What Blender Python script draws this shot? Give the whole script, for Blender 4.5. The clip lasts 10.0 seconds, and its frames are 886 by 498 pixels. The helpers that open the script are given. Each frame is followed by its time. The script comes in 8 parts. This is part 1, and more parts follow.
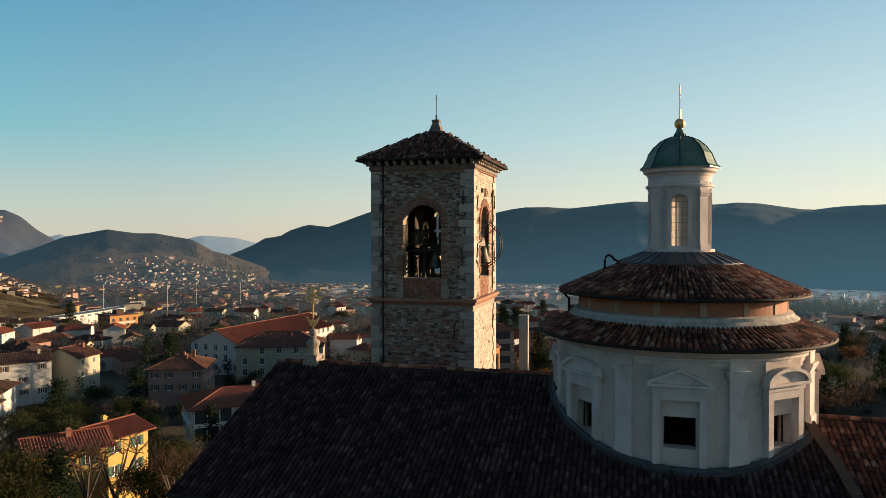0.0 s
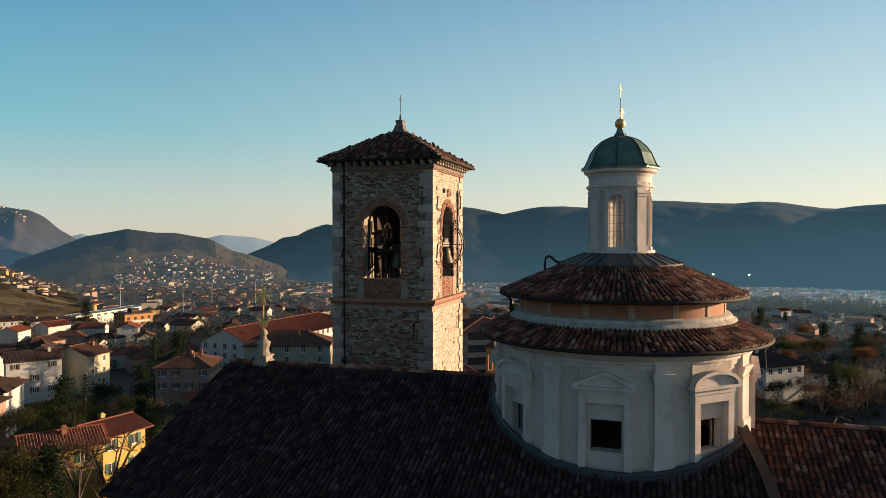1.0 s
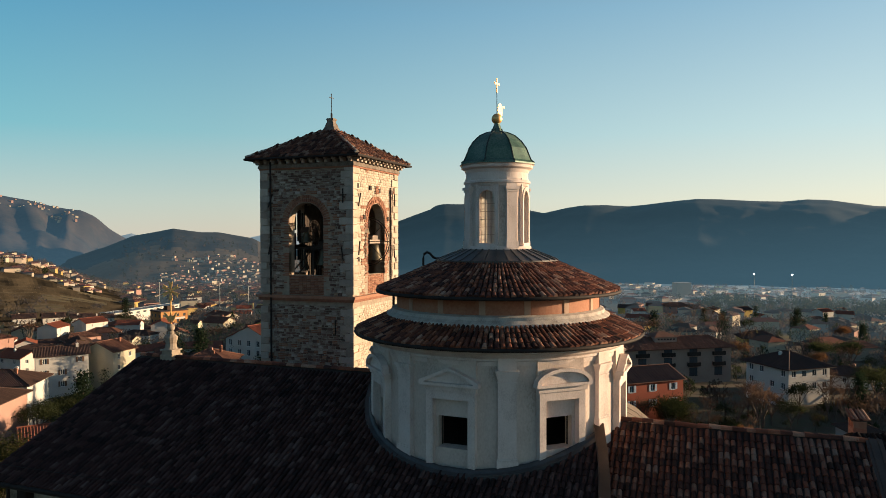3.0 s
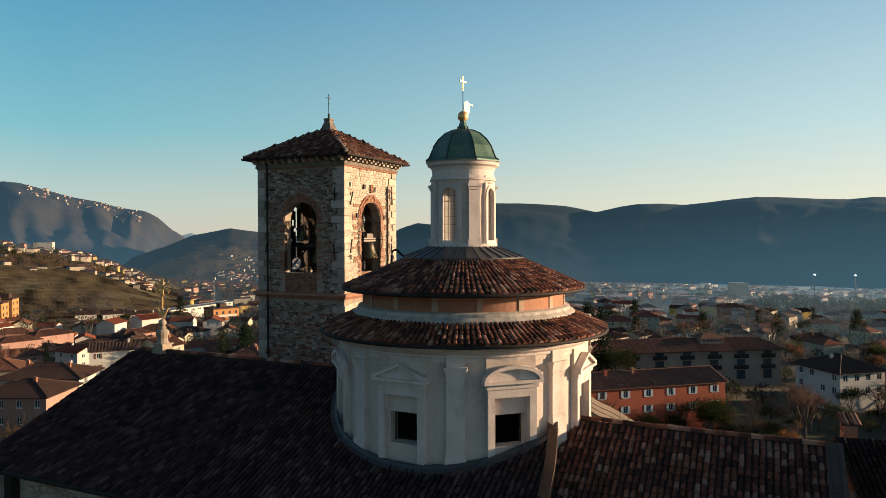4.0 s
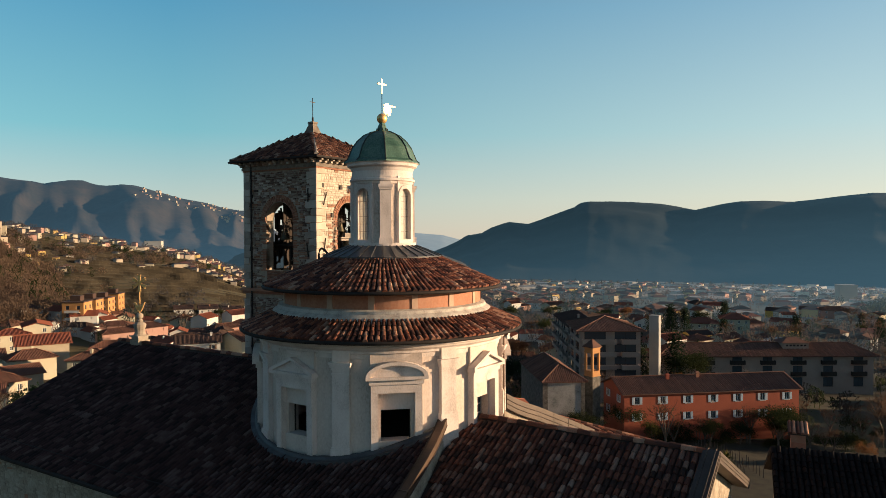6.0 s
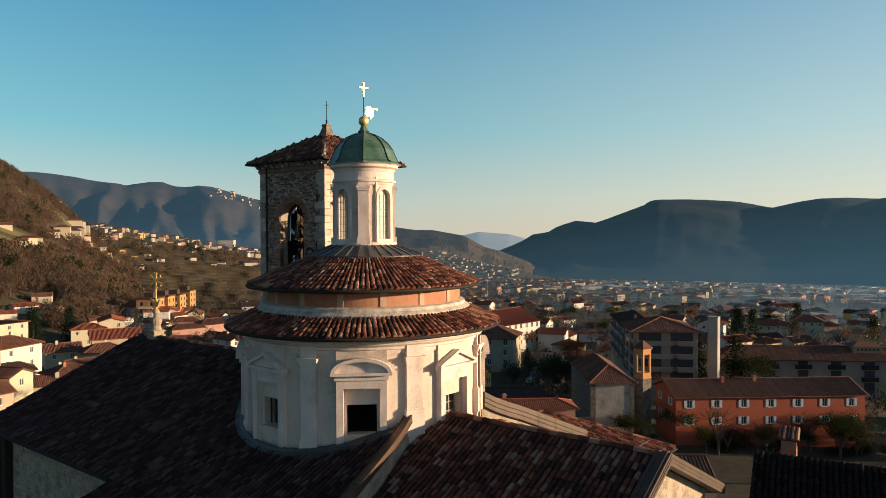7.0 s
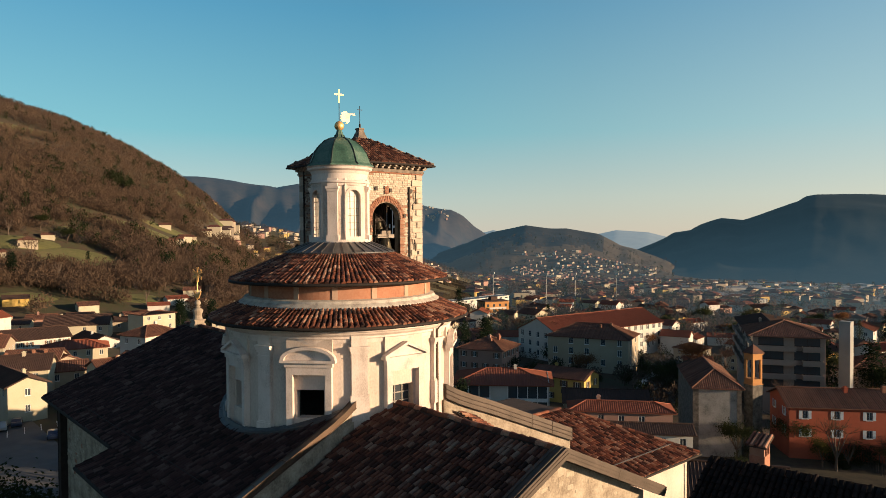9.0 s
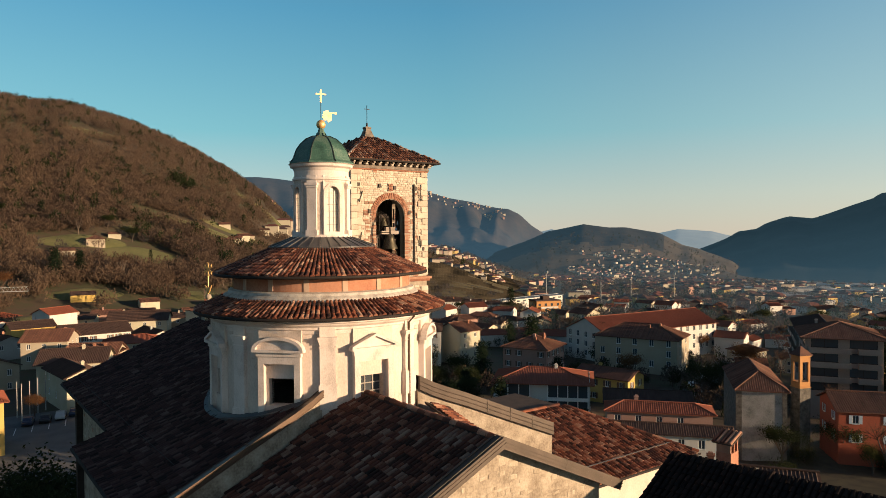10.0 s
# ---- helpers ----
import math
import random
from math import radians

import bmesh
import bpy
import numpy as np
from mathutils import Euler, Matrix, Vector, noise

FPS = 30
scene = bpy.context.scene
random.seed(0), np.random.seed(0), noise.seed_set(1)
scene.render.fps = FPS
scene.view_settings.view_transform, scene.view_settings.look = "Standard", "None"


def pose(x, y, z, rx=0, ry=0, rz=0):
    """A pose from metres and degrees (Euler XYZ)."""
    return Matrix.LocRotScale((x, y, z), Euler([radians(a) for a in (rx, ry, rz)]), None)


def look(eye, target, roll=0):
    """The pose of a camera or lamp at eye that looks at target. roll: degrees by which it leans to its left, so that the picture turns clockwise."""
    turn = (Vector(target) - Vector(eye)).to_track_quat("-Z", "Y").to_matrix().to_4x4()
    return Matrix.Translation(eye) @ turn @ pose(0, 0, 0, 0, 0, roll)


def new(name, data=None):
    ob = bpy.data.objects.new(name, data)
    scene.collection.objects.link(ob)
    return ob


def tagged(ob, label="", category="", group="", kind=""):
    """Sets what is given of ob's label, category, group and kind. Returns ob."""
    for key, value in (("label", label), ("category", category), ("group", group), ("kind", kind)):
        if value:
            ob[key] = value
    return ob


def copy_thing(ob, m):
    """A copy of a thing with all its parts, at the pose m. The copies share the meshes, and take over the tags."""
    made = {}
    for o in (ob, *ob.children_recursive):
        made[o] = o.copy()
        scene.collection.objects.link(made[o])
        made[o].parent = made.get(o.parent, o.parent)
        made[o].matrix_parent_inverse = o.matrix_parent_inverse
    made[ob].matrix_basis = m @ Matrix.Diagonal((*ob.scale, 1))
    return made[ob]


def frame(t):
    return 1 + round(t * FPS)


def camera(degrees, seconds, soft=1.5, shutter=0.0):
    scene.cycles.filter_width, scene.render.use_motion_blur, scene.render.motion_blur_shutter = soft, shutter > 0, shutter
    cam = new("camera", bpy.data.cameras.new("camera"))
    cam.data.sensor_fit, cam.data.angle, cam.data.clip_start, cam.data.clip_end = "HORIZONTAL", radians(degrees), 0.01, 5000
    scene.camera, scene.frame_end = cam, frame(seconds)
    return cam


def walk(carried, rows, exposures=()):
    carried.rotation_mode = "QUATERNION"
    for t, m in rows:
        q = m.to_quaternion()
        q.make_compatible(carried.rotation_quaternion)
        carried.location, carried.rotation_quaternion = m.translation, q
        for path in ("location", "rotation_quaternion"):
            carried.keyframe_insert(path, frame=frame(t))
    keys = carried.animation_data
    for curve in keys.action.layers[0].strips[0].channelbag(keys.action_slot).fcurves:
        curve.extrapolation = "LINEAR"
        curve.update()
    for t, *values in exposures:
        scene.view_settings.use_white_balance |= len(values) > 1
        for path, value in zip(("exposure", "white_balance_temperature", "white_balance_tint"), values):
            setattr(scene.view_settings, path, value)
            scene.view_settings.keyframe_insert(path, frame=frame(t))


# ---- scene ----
cam = camera(64.4, 10.0, soft=0.65)
METRES, EYE, TILT, LEAN, TURN = 35.0, 26.0, 0.0, 0.0, 15.65
ROWS = [
    (0.0, 0.0, 0.0, 0.0, -0.0, -0.9, 0.06),
    (0.5, 0.0456, 0.0013, 0.001, 0.75, -0.93, 0.06),
    (1.0, 0.0918, 0.0031, 0.0018, 1.44, -0.95, 0.06),
    (1.5, 0.1383, 0.0049, 0.002, 2.06, -0.99, 0.08),
    (2.0, 0.1852, 0.0072, 0.0015, 2.67, -0.98, 0.08),
    (2.5, 0.233, 0.0092, -0.0002, 3.35, -0.99, 0.09),
    (4.0, 0.3798, 0.0185, -0.0044, 9.06, -1.05, 0.15),
    (4.5, 0.4296, 0.0238, -0.0046, 11.08, -1.08, 0.18),
    (5.0, 0.4797, 0.0303, -0.0047, 13.07, -1.09, 0.18),
    (6.5, 0.6308, 0.0578, -0.0045, 18.98, -1.14, 0.21),
    (7.0, 0.6814, 0.0697, -0.0043, 22.04, -1.17, 0.25),
    (7.5, 0.7318, 0.083, -0.0042, 24.91, -1.19, 0.28),
    (8.0, 0.7817, 0.0981, -0.0041, 27.72, -1.21, 0.3),
    (8.5, 0.8308, 0.1151, -0.0047, 30.5, -1.22, 0.33),
    (9.0, 0.8791, 0.1348, -0.0066, 33.07, -1.23, 0.37),
    (9.5, 0.9264, 0.1566, -0.0093, 35.46, -1.24, 0.4),
    (10.0, 0.9733, 0.1807, -0.0127, 37.76, -1.26, 0.42),
]
walk(cam, [(t, pose(-1.54, -30.24, EYE, TILT, LEAN, TURN) @ pose(METRES * x, METRES * y, METRES * z, 90 + pitch, roll, yaw)) for t, x, y, z, yaw, pitch, roll in ROWS],
     exposures=[(0.0, 0.87), (4.5, 0.88), (7.0, 0.82), (10.0, 0.78)])

# ---- world, sun and exposure ----
SUN_AZ, SUN_EL = 32.0, 7.5      # degrees from +X towards +Y, and above the horizon
world = bpy.data.worlds.new("winter_evening_sky")
scene.world = world
world.use_nodes = True
wn, wl = world.node_tree.nodes, world.node_tree.links
sky = wn.new("ShaderNodeTexSky")
sky.sky_type, sky.sun_disc = "NISHITA", False
sky.sun_elevation, sky.sun_rotation = radians(SUN_EL), radians(90 - SUN_AZ)
sky.altitude, sky.air_density, sky.dust_density, sky.ozone_density = 1500, 1.05, 0.6, 3.0
# the clear winter sky deepens upwards and warms towards the sun
tint = wn.new("ShaderNodeMix")
tint.data_type, tint.blend_type = "RGBA", "MULTIPLY"
tint.inputs[0].default_value = 1.0
tint.inputs[7].default_value = (1.10, 1.0, 0.80, 1)
wl.new(sky.outputs[0], tint.inputs[6])
co = wn.new("ShaderNodeTexCoord")
sep = wn.new("ShaderNodeSeparateXYZ")
wl.new(co.outputs["Generated"], sep.inputs[0])
TALL = 4.6


def sky_ramp(stops):
    r = wn.new("ShaderNodeValToRGB")
    els = r.color_ramp.elements
    for i, (p, col) in enumerate(stops):
        e = els[i] if i < 2 else els.new(p)
        e.position, e.color = p, (*[v / TALL for v in col], 1)
    wl.new(sep.outputs[2], r.inputs[0])
    return r


away = sky_ramp([(0.0, (2.9, 2.75, 2.5)), (0.05, (2.3, 2.75, 2.65)), (0.14, (0.95, 2.4, 2.75)), (0.30, (0.42, 1.62, 2.5)), (0.5, (0.34, 0.62, 1.1)), (1.0, (0.2, 0.26, 0.5))])
near = sky_ramp([(0.0, (4.6, 3.9, 3.0)), (0.05, (4.6, 4.3, 3.5)), (0.14, (3.5, 4.1, 4.0)), (0.30, (1.95, 2.95, 3.6)), (0.5, (0.55, 0.85, 1.3)), (1.0, (0.2, 0.26, 0.5))])
dot = wn.new("ShaderNodeVectorMath")
dot.operation = "DOT_PRODUCT"
dot.inputs[1].default_value = (math.cos(radians(SUN_AZ)), math.sin(radians(SUN_AZ)), 0)
wl.new(co.outputs["Generated"], dot.inputs[0])
side = wn.new("ShaderNodeMapRange")
side.inputs[1].default_value, side.inputs[2].default_value = -0.35, 0.9
wl.new(dot.outputs["Value"], side.inputs[0])
turn = wn.new("ShaderNodeMix")
turn.data_type = "RGBA"
wl.new(side.outputs[0], turn.inputs[0])
wl.new(away.outputs[0], turn.inputs[6])
wl.new(near.outputs[0], turn.inputs[7])
up_ = wn.new("ShaderNodeVectorMath")
up_.operation = "SCALE"
up_.inputs[3].default_value = TALL
wl.new(turn.outputs[2], up_.inputs[0])
far_side = wn.new("ShaderNodeMapRange")
far_side.inputs[1].default_value, far_side.inputs[2].default_value, far_side.inputs[3].default_value, far_side.inputs[4].default_value = -0.9, -0.1, TALL * 1.28, TALL
wl.new(dot.outputs["Value"], far_side.inputs[0])
wl.new(far_side.outputs[0], up_.inputs[3])
both = wn.new("ShaderNodeMix")
both.data_type = "RGBA"
both.inputs[0].default_value = 0.8
wl.new(tint.outputs[2], both.inputs[6])
wl.new(up_.outputs[0], both.inputs[7])
wl.new(both.outputs[2], wn["Background"].inputs[0])
wn["Background"].inputs[1].default_value = 0.112
sun = new("sun", bpy.data.lights.new("sun", "SUN"))
sun.data.energy, sun.data.angle, sun.data.color = 5.8, radians(0.6), (1.0, 0.70, 0.43)
sd = Vector((math.cos(radians(SUN_EL)) * math.cos(radians(SUN_AZ)), math.cos(radians(SUN_EL)) * math.sin(radians(SUN_AZ)), math.sin(radians(SUN_EL))))
sun.matrix_world = look(sd * 300, (0, 0, 0))


# ---- materials ----
def material(name, colors, rough=0.8, scale=3.0, fine=40.0, bump=0.15, metal=0.0, spread=0.0, coat=0.0, spec=0.4, streak=(1, 1, 1)):
    """colors: two to four base colours mixed by large and fine noise; spread: change from piece to piece."""
    m = bpy.data.materials.new(name)
    m.use_nodes = True
    n, l = m.node_tree.nodes, m.node_tree.links
    b = n["Principled BSDF"]
    geo = n.new("ShaderNodeNewGeometry")
    mp = n.new("ShaderNodeMapping")
    mp.inputs["Scale"].default_value = streak
    l.new(geo.outputs["Position"], mp.inputs["Vector"])
    big = n.new("ShaderNodeTexNoise")
    big.inputs["Scale"].default_value, big.inputs["Detail"].default_value = scale, 6.0
    small = n.new("ShaderNodeTexNoise")
    small.inputs["Scale"].default_value, small.inputs["Detail"].default_value = fine, 4.0
    l.new(mp.outputs[0], big.inputs["Vector"])
    l.new(mp.outputs[0], small.inputs["Vector"])
    mix = n.new("ShaderNodeMath")
    mix.operation = "MULTIPLY_ADD"
    mix.inputs[1].default_value = 0.35
    l.new(small.outputs[0], mix.inputs[0])
    half = n.new("ShaderNodeMath")
    half.operation = "MULTIPLY"
    half.inputs[1].default_value = 0.65
    l.new(big.outputs[0], half.inputs[0])
    l.new(half.outputs[0], mix.inputs[2])
    src = mix.outputs[0]
    if spread:
        info = n.new("ShaderNodeObjectInfo")
        add = n.new("ShaderNodeMath")
        add.operation = "ADD"
        l.new(info.outputs["Random"], add.inputs[0])
        l.new(geo.outputs["Random Per Island"], add.inputs[1])
        fr = n.new("ShaderNodeMath")
        fr.operation = "FRACT"
        l.new(add.outputs[0], fr.inputs[0])
        sp = n.new("ShaderNodeMath")
        sp.operation = "MULTIPLY_ADD"
        sp.inputs[1].default_value = spread
        l.new(fr.outputs[0], sp.inputs[0])
        off = n.new("ShaderNodeMath")
        off.operation = "SUBTRACT"
        off.inputs[1].default_value = spread / 2
        l.new(src, off.inputs[0])
        l.new(off.outputs[0], sp.inputs[2])
        src = sp.outputs[0]
    ramp = n.new("ShaderNodeValToRGB")
    lo, hi = 0.32 - spread * 0.35, 0.68 + spread * 0.35
    els = ramp.color_ramp.elements
    for i, c in enumerate(colors):
        p = lo + (hi - lo) * i / max(1, len(colors) - 1)
        e = els[i] if i < 2 else els.new(p)
        e.position, e.color = p, (*c, 1)
    l.new(src, ramp.inputs[0])
    l.new(ramp.outputs[0], b.inputs["Base Color"])
    b.inputs["Roughness"].default_value, b.inputs["Metallic"].default_value = rough, metal
    b.inputs["Specular IOR Level"].default_value = spec
    if coat:
        b.inputs["Coat Weight"].default_value = coat
    if bump:
        bp = n.new("ShaderNodeBump")
        bp.inputs["Strength"].default_value, bp.inputs["Distance"].default_value = bump, 0.05
        l.new(mix.outputs[0], bp.inputs["Height"])
        l.new(bp.outputs[0], b.inputs["Normal"])
    return m


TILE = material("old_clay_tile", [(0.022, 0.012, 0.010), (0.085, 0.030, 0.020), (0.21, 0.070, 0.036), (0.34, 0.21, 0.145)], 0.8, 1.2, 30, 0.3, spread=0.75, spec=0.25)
# clay tile darkened to match the unlit nave slope
TILE_DARK = material("darkened_clay_tile", [(0.012, 0.008, 0.008), (0.035, 0.017, 0.0155), (0.061, 0.029, 0.025), (0.115, 0.077, 0.068)], 0.85, 1.2, 30, 0.3, spread=0.5, spec=0.15)
TILE_TOWER = material("dark_hip_roof_tile", [(0.02, 0.013, 0.011), (0.065, 0.028, 0.02), (0.14, 0.056, 0.034), (0.25, 0.17, 0.13)], 0.85, 1.2, 30, 0.3, spread=0.7, spec=0.15)
TILE_TOWN = material("town_clay_tile", [(0.055, 0.027, 0.020), (0.125, 0.053, 0.033), (0.179, 0.090, 0.058)], 0.85, 0.6, 8, 0.3, spread=0.4)
TILE_RED = material("new_red_clay_tile", [(0.156, 0.047, 0.026), (0.226, 0.066, 0.035)], 0.8, 0.6, 8, 0.3, spread=0.3)
TILE_BROWN = material("dark_brown_roof_tile", [(0.036, 0.020, 0.015), (0.075, 0.041, 0.030)], 0.85, 0.6, 8, 0.3, spread=0.3)
# near-black tile: the shade on the neighbour's roof is put into the colour
TILE_BLACK = material("shade_dark_tile", [(0.006, 0.005, 0.005), (0.014, 0.010, 0.009), (0.022, 0.014, 0.012)], 0.9, 1.2, 30, 0.3, spread=0.6, spec=0.1)
GRASS = material("winter_meadow", [(0.065, 0.058, 0.026), (0.105, 0.108, 0.036), (0.16, 0.135, 0.058)], 0.95, 0.06, 0.8, 0.2)
# shaded copy of the clay tile, for the choir slope away from the sun
TILE_CHOIR = material("shaded_choir_tile", [(0.016, 0.010, 0.008), (0.062, 0.024, 0.017), (0.13, 0.046, 0.028), (0.22, 0.145, 0.11)], 0.85, 1.2, 30, 0.3, spread=0.75, spec=0.2)
BED = material("roof_bedding", [(0.031, 0.023, 0.020), (0.070, 0.047, 0.039)], 0.9, 2, 20, 0.2)
PLASTER = material("cream_lime_plaster", [(0.30, 0.24, 0.20), (0.48, 0.40, 0.345), (0.56, 0.47, 0.41), (0.62, 0.53, 0.475)], 0.9, 0.7, 16, 0.2, streak=(1, 1, 0.6))
TRIM = material("pale_stone_trim", [(0.40, 0.335, 0.30), (0.58, 0.50, 0.455), (0.65, 0.57, 0.525)], 0.85, 1.8, 25, 0.2, streak=(1, 1, 0.6))
PINK = material("faded_terracotta_plaster", [(0.25, 0.10, 0.06), (0.36, 0.165, 0.10), (0.42, 0.22, 0.145)], 0.9, 0.8, 12, 0.1)
PINK_PALE = material("pale_pink_plaster", [(0.36, 0.24, 0.17), (0.46, 0.32, 0.24)], 0.9, 0.8, 12, 0.1)
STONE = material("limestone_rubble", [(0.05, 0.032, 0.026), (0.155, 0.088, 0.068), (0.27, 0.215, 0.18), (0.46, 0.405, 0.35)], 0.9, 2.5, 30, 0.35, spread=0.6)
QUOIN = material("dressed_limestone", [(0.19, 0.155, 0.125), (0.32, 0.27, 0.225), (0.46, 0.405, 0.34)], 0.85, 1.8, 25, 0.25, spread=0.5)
BRICK = material("old_red_brick", [(0.156, 0.066, 0.043), (0.265, 0.117, 0.070), (0.328, 0.187, 0.125)], 0.9, 4, 40, 0.3, spread=0.6)
MORTAR = material("lime_mortar", [(0.21, 0.17, 0.13), (0.36, 0.305, 0.24)], 0.95, 3, 40, 0.3)
WALLRUB = material("rough_rendered_rubble", [(0.13, 0.10, 0.074), (0.29, 0.24, 0.185), (0.42, 0.365, 0.29)], 0.95, 1.6, 12, 0.6)
COPPER = material("green_copper_sheet", [(0.02, 0.055, 0.042), (0.05, 0.115, 0.085), (0.15, 0.21, 0.165)], 0.5, 1.2, 15, 0.1, metal=0.25)
# vault stone darkened: the drum's inner shade is put into the colour
DARKSTONE = material("unlit_vault_stone", [(0.05, 0.042, 0.034), (0.13, 0.11, 0.09)], 0.9, 3, 25, 0.3)
LEAD = material("grey_lead_sheet", [(0.042, 0.042, 0.044), (0.085, 0.084, 0.085)], 0.5, 2, 18, 0.1, metal=0.3)
METAL = material("brown_coated_metal", [(0.075, 0.048, 0.033), (0.12, 0.078, 0.055)], 0.45, 1.5, 20, 0.05, metal=0.4)
# shaded copy of METAL; the sunlit south coping keeps the brighter colour
METAL_DIMMED = material("dimmed_brown_metal", [(0.055, 0.041, 0.032), (0.095, 0.071, 0.056)], 0.55, 1.5, 20, 0.05, metal=0.3)
DARKMETAL = material("dark_gutter_metal", [(0.02, 0.017, 0.016), (0.04, 0.033, 0.03)], 0.75, 3, 20, 0.05, metal=0.3, spec=0.2)
IRON = material("dark_iron", [(0.02, 0.018, 0.016), (0.05, 0.04, 0.035)], 0.6, 8, 40, 0.1, metal=0.7)
BRONZE = material("aged_bronze", [(0.05, 0.045, 0.03), (0.12, 0.10, 0.065)], 0.45, 5, 30, 0.05, metal=0.8)
GOLD = material("gilded_metal", [(0.74, 0.42, 0.15), (0.86, 0.55, 0.24)], 0.5, 6, 30, 0.03, metal=0.7)
# near-black timber: the belfry's inner shade is put into its colour
DARKWOOD = material("dark_belfry_timber", [(0.018, 0.013, 0.010), (0.045, 0.032, 0.024)], 0.85, 3, 40, 0.2)
ZINC = material("dull_zinc_sheet", [(0.045, 0.045, 0.047), (0.08, 0.078, 0.077), (0.13, 0.122, 0.118)], 0.45, 1.5, 18, 0.1, metal=0.3, spread=0.3)


def glass_material(name, tint=(0.05, 0.06, 0.07), rough=0.08):
    m = bpy.data.materials.new(name)
    m.use_nodes = True
    b = m.node_tree.nodes["Principled BSDF"]
    b.inputs["Base Color"].default_value = (*tint, 1)
    b.inputs["Roughness"].default_value = rough
    b.inputs["Specular IOR Level"].default_value = 0.7
    return m


PANE = glass_material("dark_window_pane")
# lantern panes: mostly a pale translucent body, about a quarter clear
PALE_GLASS = bpy.data.materials.new("pale_lantern_glass")
PALE_GLASS.use_nodes = True
_n, _l = PALE_GLASS.node_tree.nodes, PALE_GLASS.node_tree.links
_t, _d, _m = _n.new("ShaderNodeBsdfTransparent"), _n.new("ShaderNodeBsdfTranslucent"), _n.new("ShaderNodeMixShader")
_d.inputs[0].default_value = (0.75, 0.72, 0.66, 1)
_p = _n["Principled BSDF"]
_p.inputs["Base Color"].default_value, _p.inputs["Roughness"].default_value = (0.62, 0.6, 0.55, 1), 0.35
_q = _n.new("ShaderNodeMixShader")
_q.inputs[0].default_value = 0.55
_l.new(_d.outputs[0], _q.inputs[1])
_l.new(_p.outputs[0], _q.inputs[2])
_m.inputs[0].default_value = 0.72
_l.new(_t.outputs[0], _m.inputs[1])
_l.new(_q.outputs[0], _m.inputs[2])
_l.new(_m.outputs[0], _n["Material Output"].inputs[0])


# ---- mesh tools ----
def mesh_object(name, verts, faces, mat, parent=None, smooth=False):
    me = bpy.data.meshes.new(name)
    me.from_pydata([tuple(v) for v in verts], [], faces)
    me.materials.append(mat)
    if smooth:
        me.polygons.foreach_set("use_smooth", [True] * len(me.polygons))
    ob = new(name, me)
    if parent:
        ob.parent = parent
    return ob


def part(name, bm, mat, parent, label="", smooth=False):
    me = bpy.data.meshes.new(name)
    bmesh.ops.recalc_face_normals(bm, faces=bm.faces)
    bm.to_mesh(me)
    bm.free()
    me.materials.append(mat)
    if smooth:
        me.polygons.foreach_set("use_smooth", [True] * len(me.polygons))
    ob = new(name, me)
    if parent:
        ob.parent = parent
    if label:
        ob["label"] = label
    return ob


def thing(name, label, category, group="", kind="", at=None):
    ob = new(name)
    ob.empty_display_size = 0.3
    if at is not None:
        ob.matrix_world = at if isinstance(at, Matrix) else Matrix.Translation(at)
    return tagged(ob, label, category, group, kind)


def box(bm, x0, x1, y0, y1, z0, z1, m=None):
    vs = [bm.verts.new((x, y, z)) for z in (z0, z1) for y in (y0, y1) for x in (x0, x1)]
    for f in ((0, 2, 3, 1), (4, 5, 7, 6), (0, 1, 5, 4), (2, 6, 7, 3), (0, 4, 6, 2), (1, 3, 7, 5)):
        bm.faces.new([vs[i] for i in f])
    if m is not None:
        for v in vs:
            v.co = m @ v.co
    return vs


def bbox(*a, m=None, bevel=0.0):
    bm = bmesh.new()
    box(bm, *a, m=m)
    if bevel:
        bmesh.ops.bevel(bm, geom=bm.edges[:], offset=bevel, segments=1, affect="EDGES")
    return bm


def extrude(bm, pts, d0, d1, m=None):
    """A flat outline (s, z) pushed from depth d0 to d1; s is x, depth is -y before m."""
    a = [bm.verts.new((s, -d0, z)) for s, z in pts]
    b = [bm.verts.new((s, -d1, z)) for s, z in pts]
    n = len(pts)
    bm.faces.new(a)
    bm.faces.new(b[::-1])
    for i in range(n):
        bm.faces.new((a[i], b[i], b[(i + 1) % n], a[(i + 1) % n]))
    if m is not None:
        for v in a + b:
            v.co = m @ v.co


def lathe(bm, profile, segs=64, a0=0.0, a1=360.0, closed=False, centre=(0, 0)):
    """Turns (r, z) points about the upright axis; closed joins the last point to the first."""
    full = abs(a1 - a0) >= 360
    cnt = segs if full else segs + 1
    rings = []
    for i in range(cnt):
        a = radians(a0 + (a1 - a0) * i / segs)
        rings.append([bm.verts.new((centre[0] + r * math.cos(a), centre[1] + r * math.sin(a), z)) for r, z in profile])
    npf = len(profile)
    for i in range(segs):
        p, q = rings[i], rings[(i + 1) % cnt]
        for j in range(npf if closed else npf - 1):
            k = (j + 1) % npf
            bm.faces.new((p[j], q[j], q[k], p[k]))
    if closed and not full:
        bm.faces.new(rings[0])
        bm.faces.new(rings[-1][::-1])


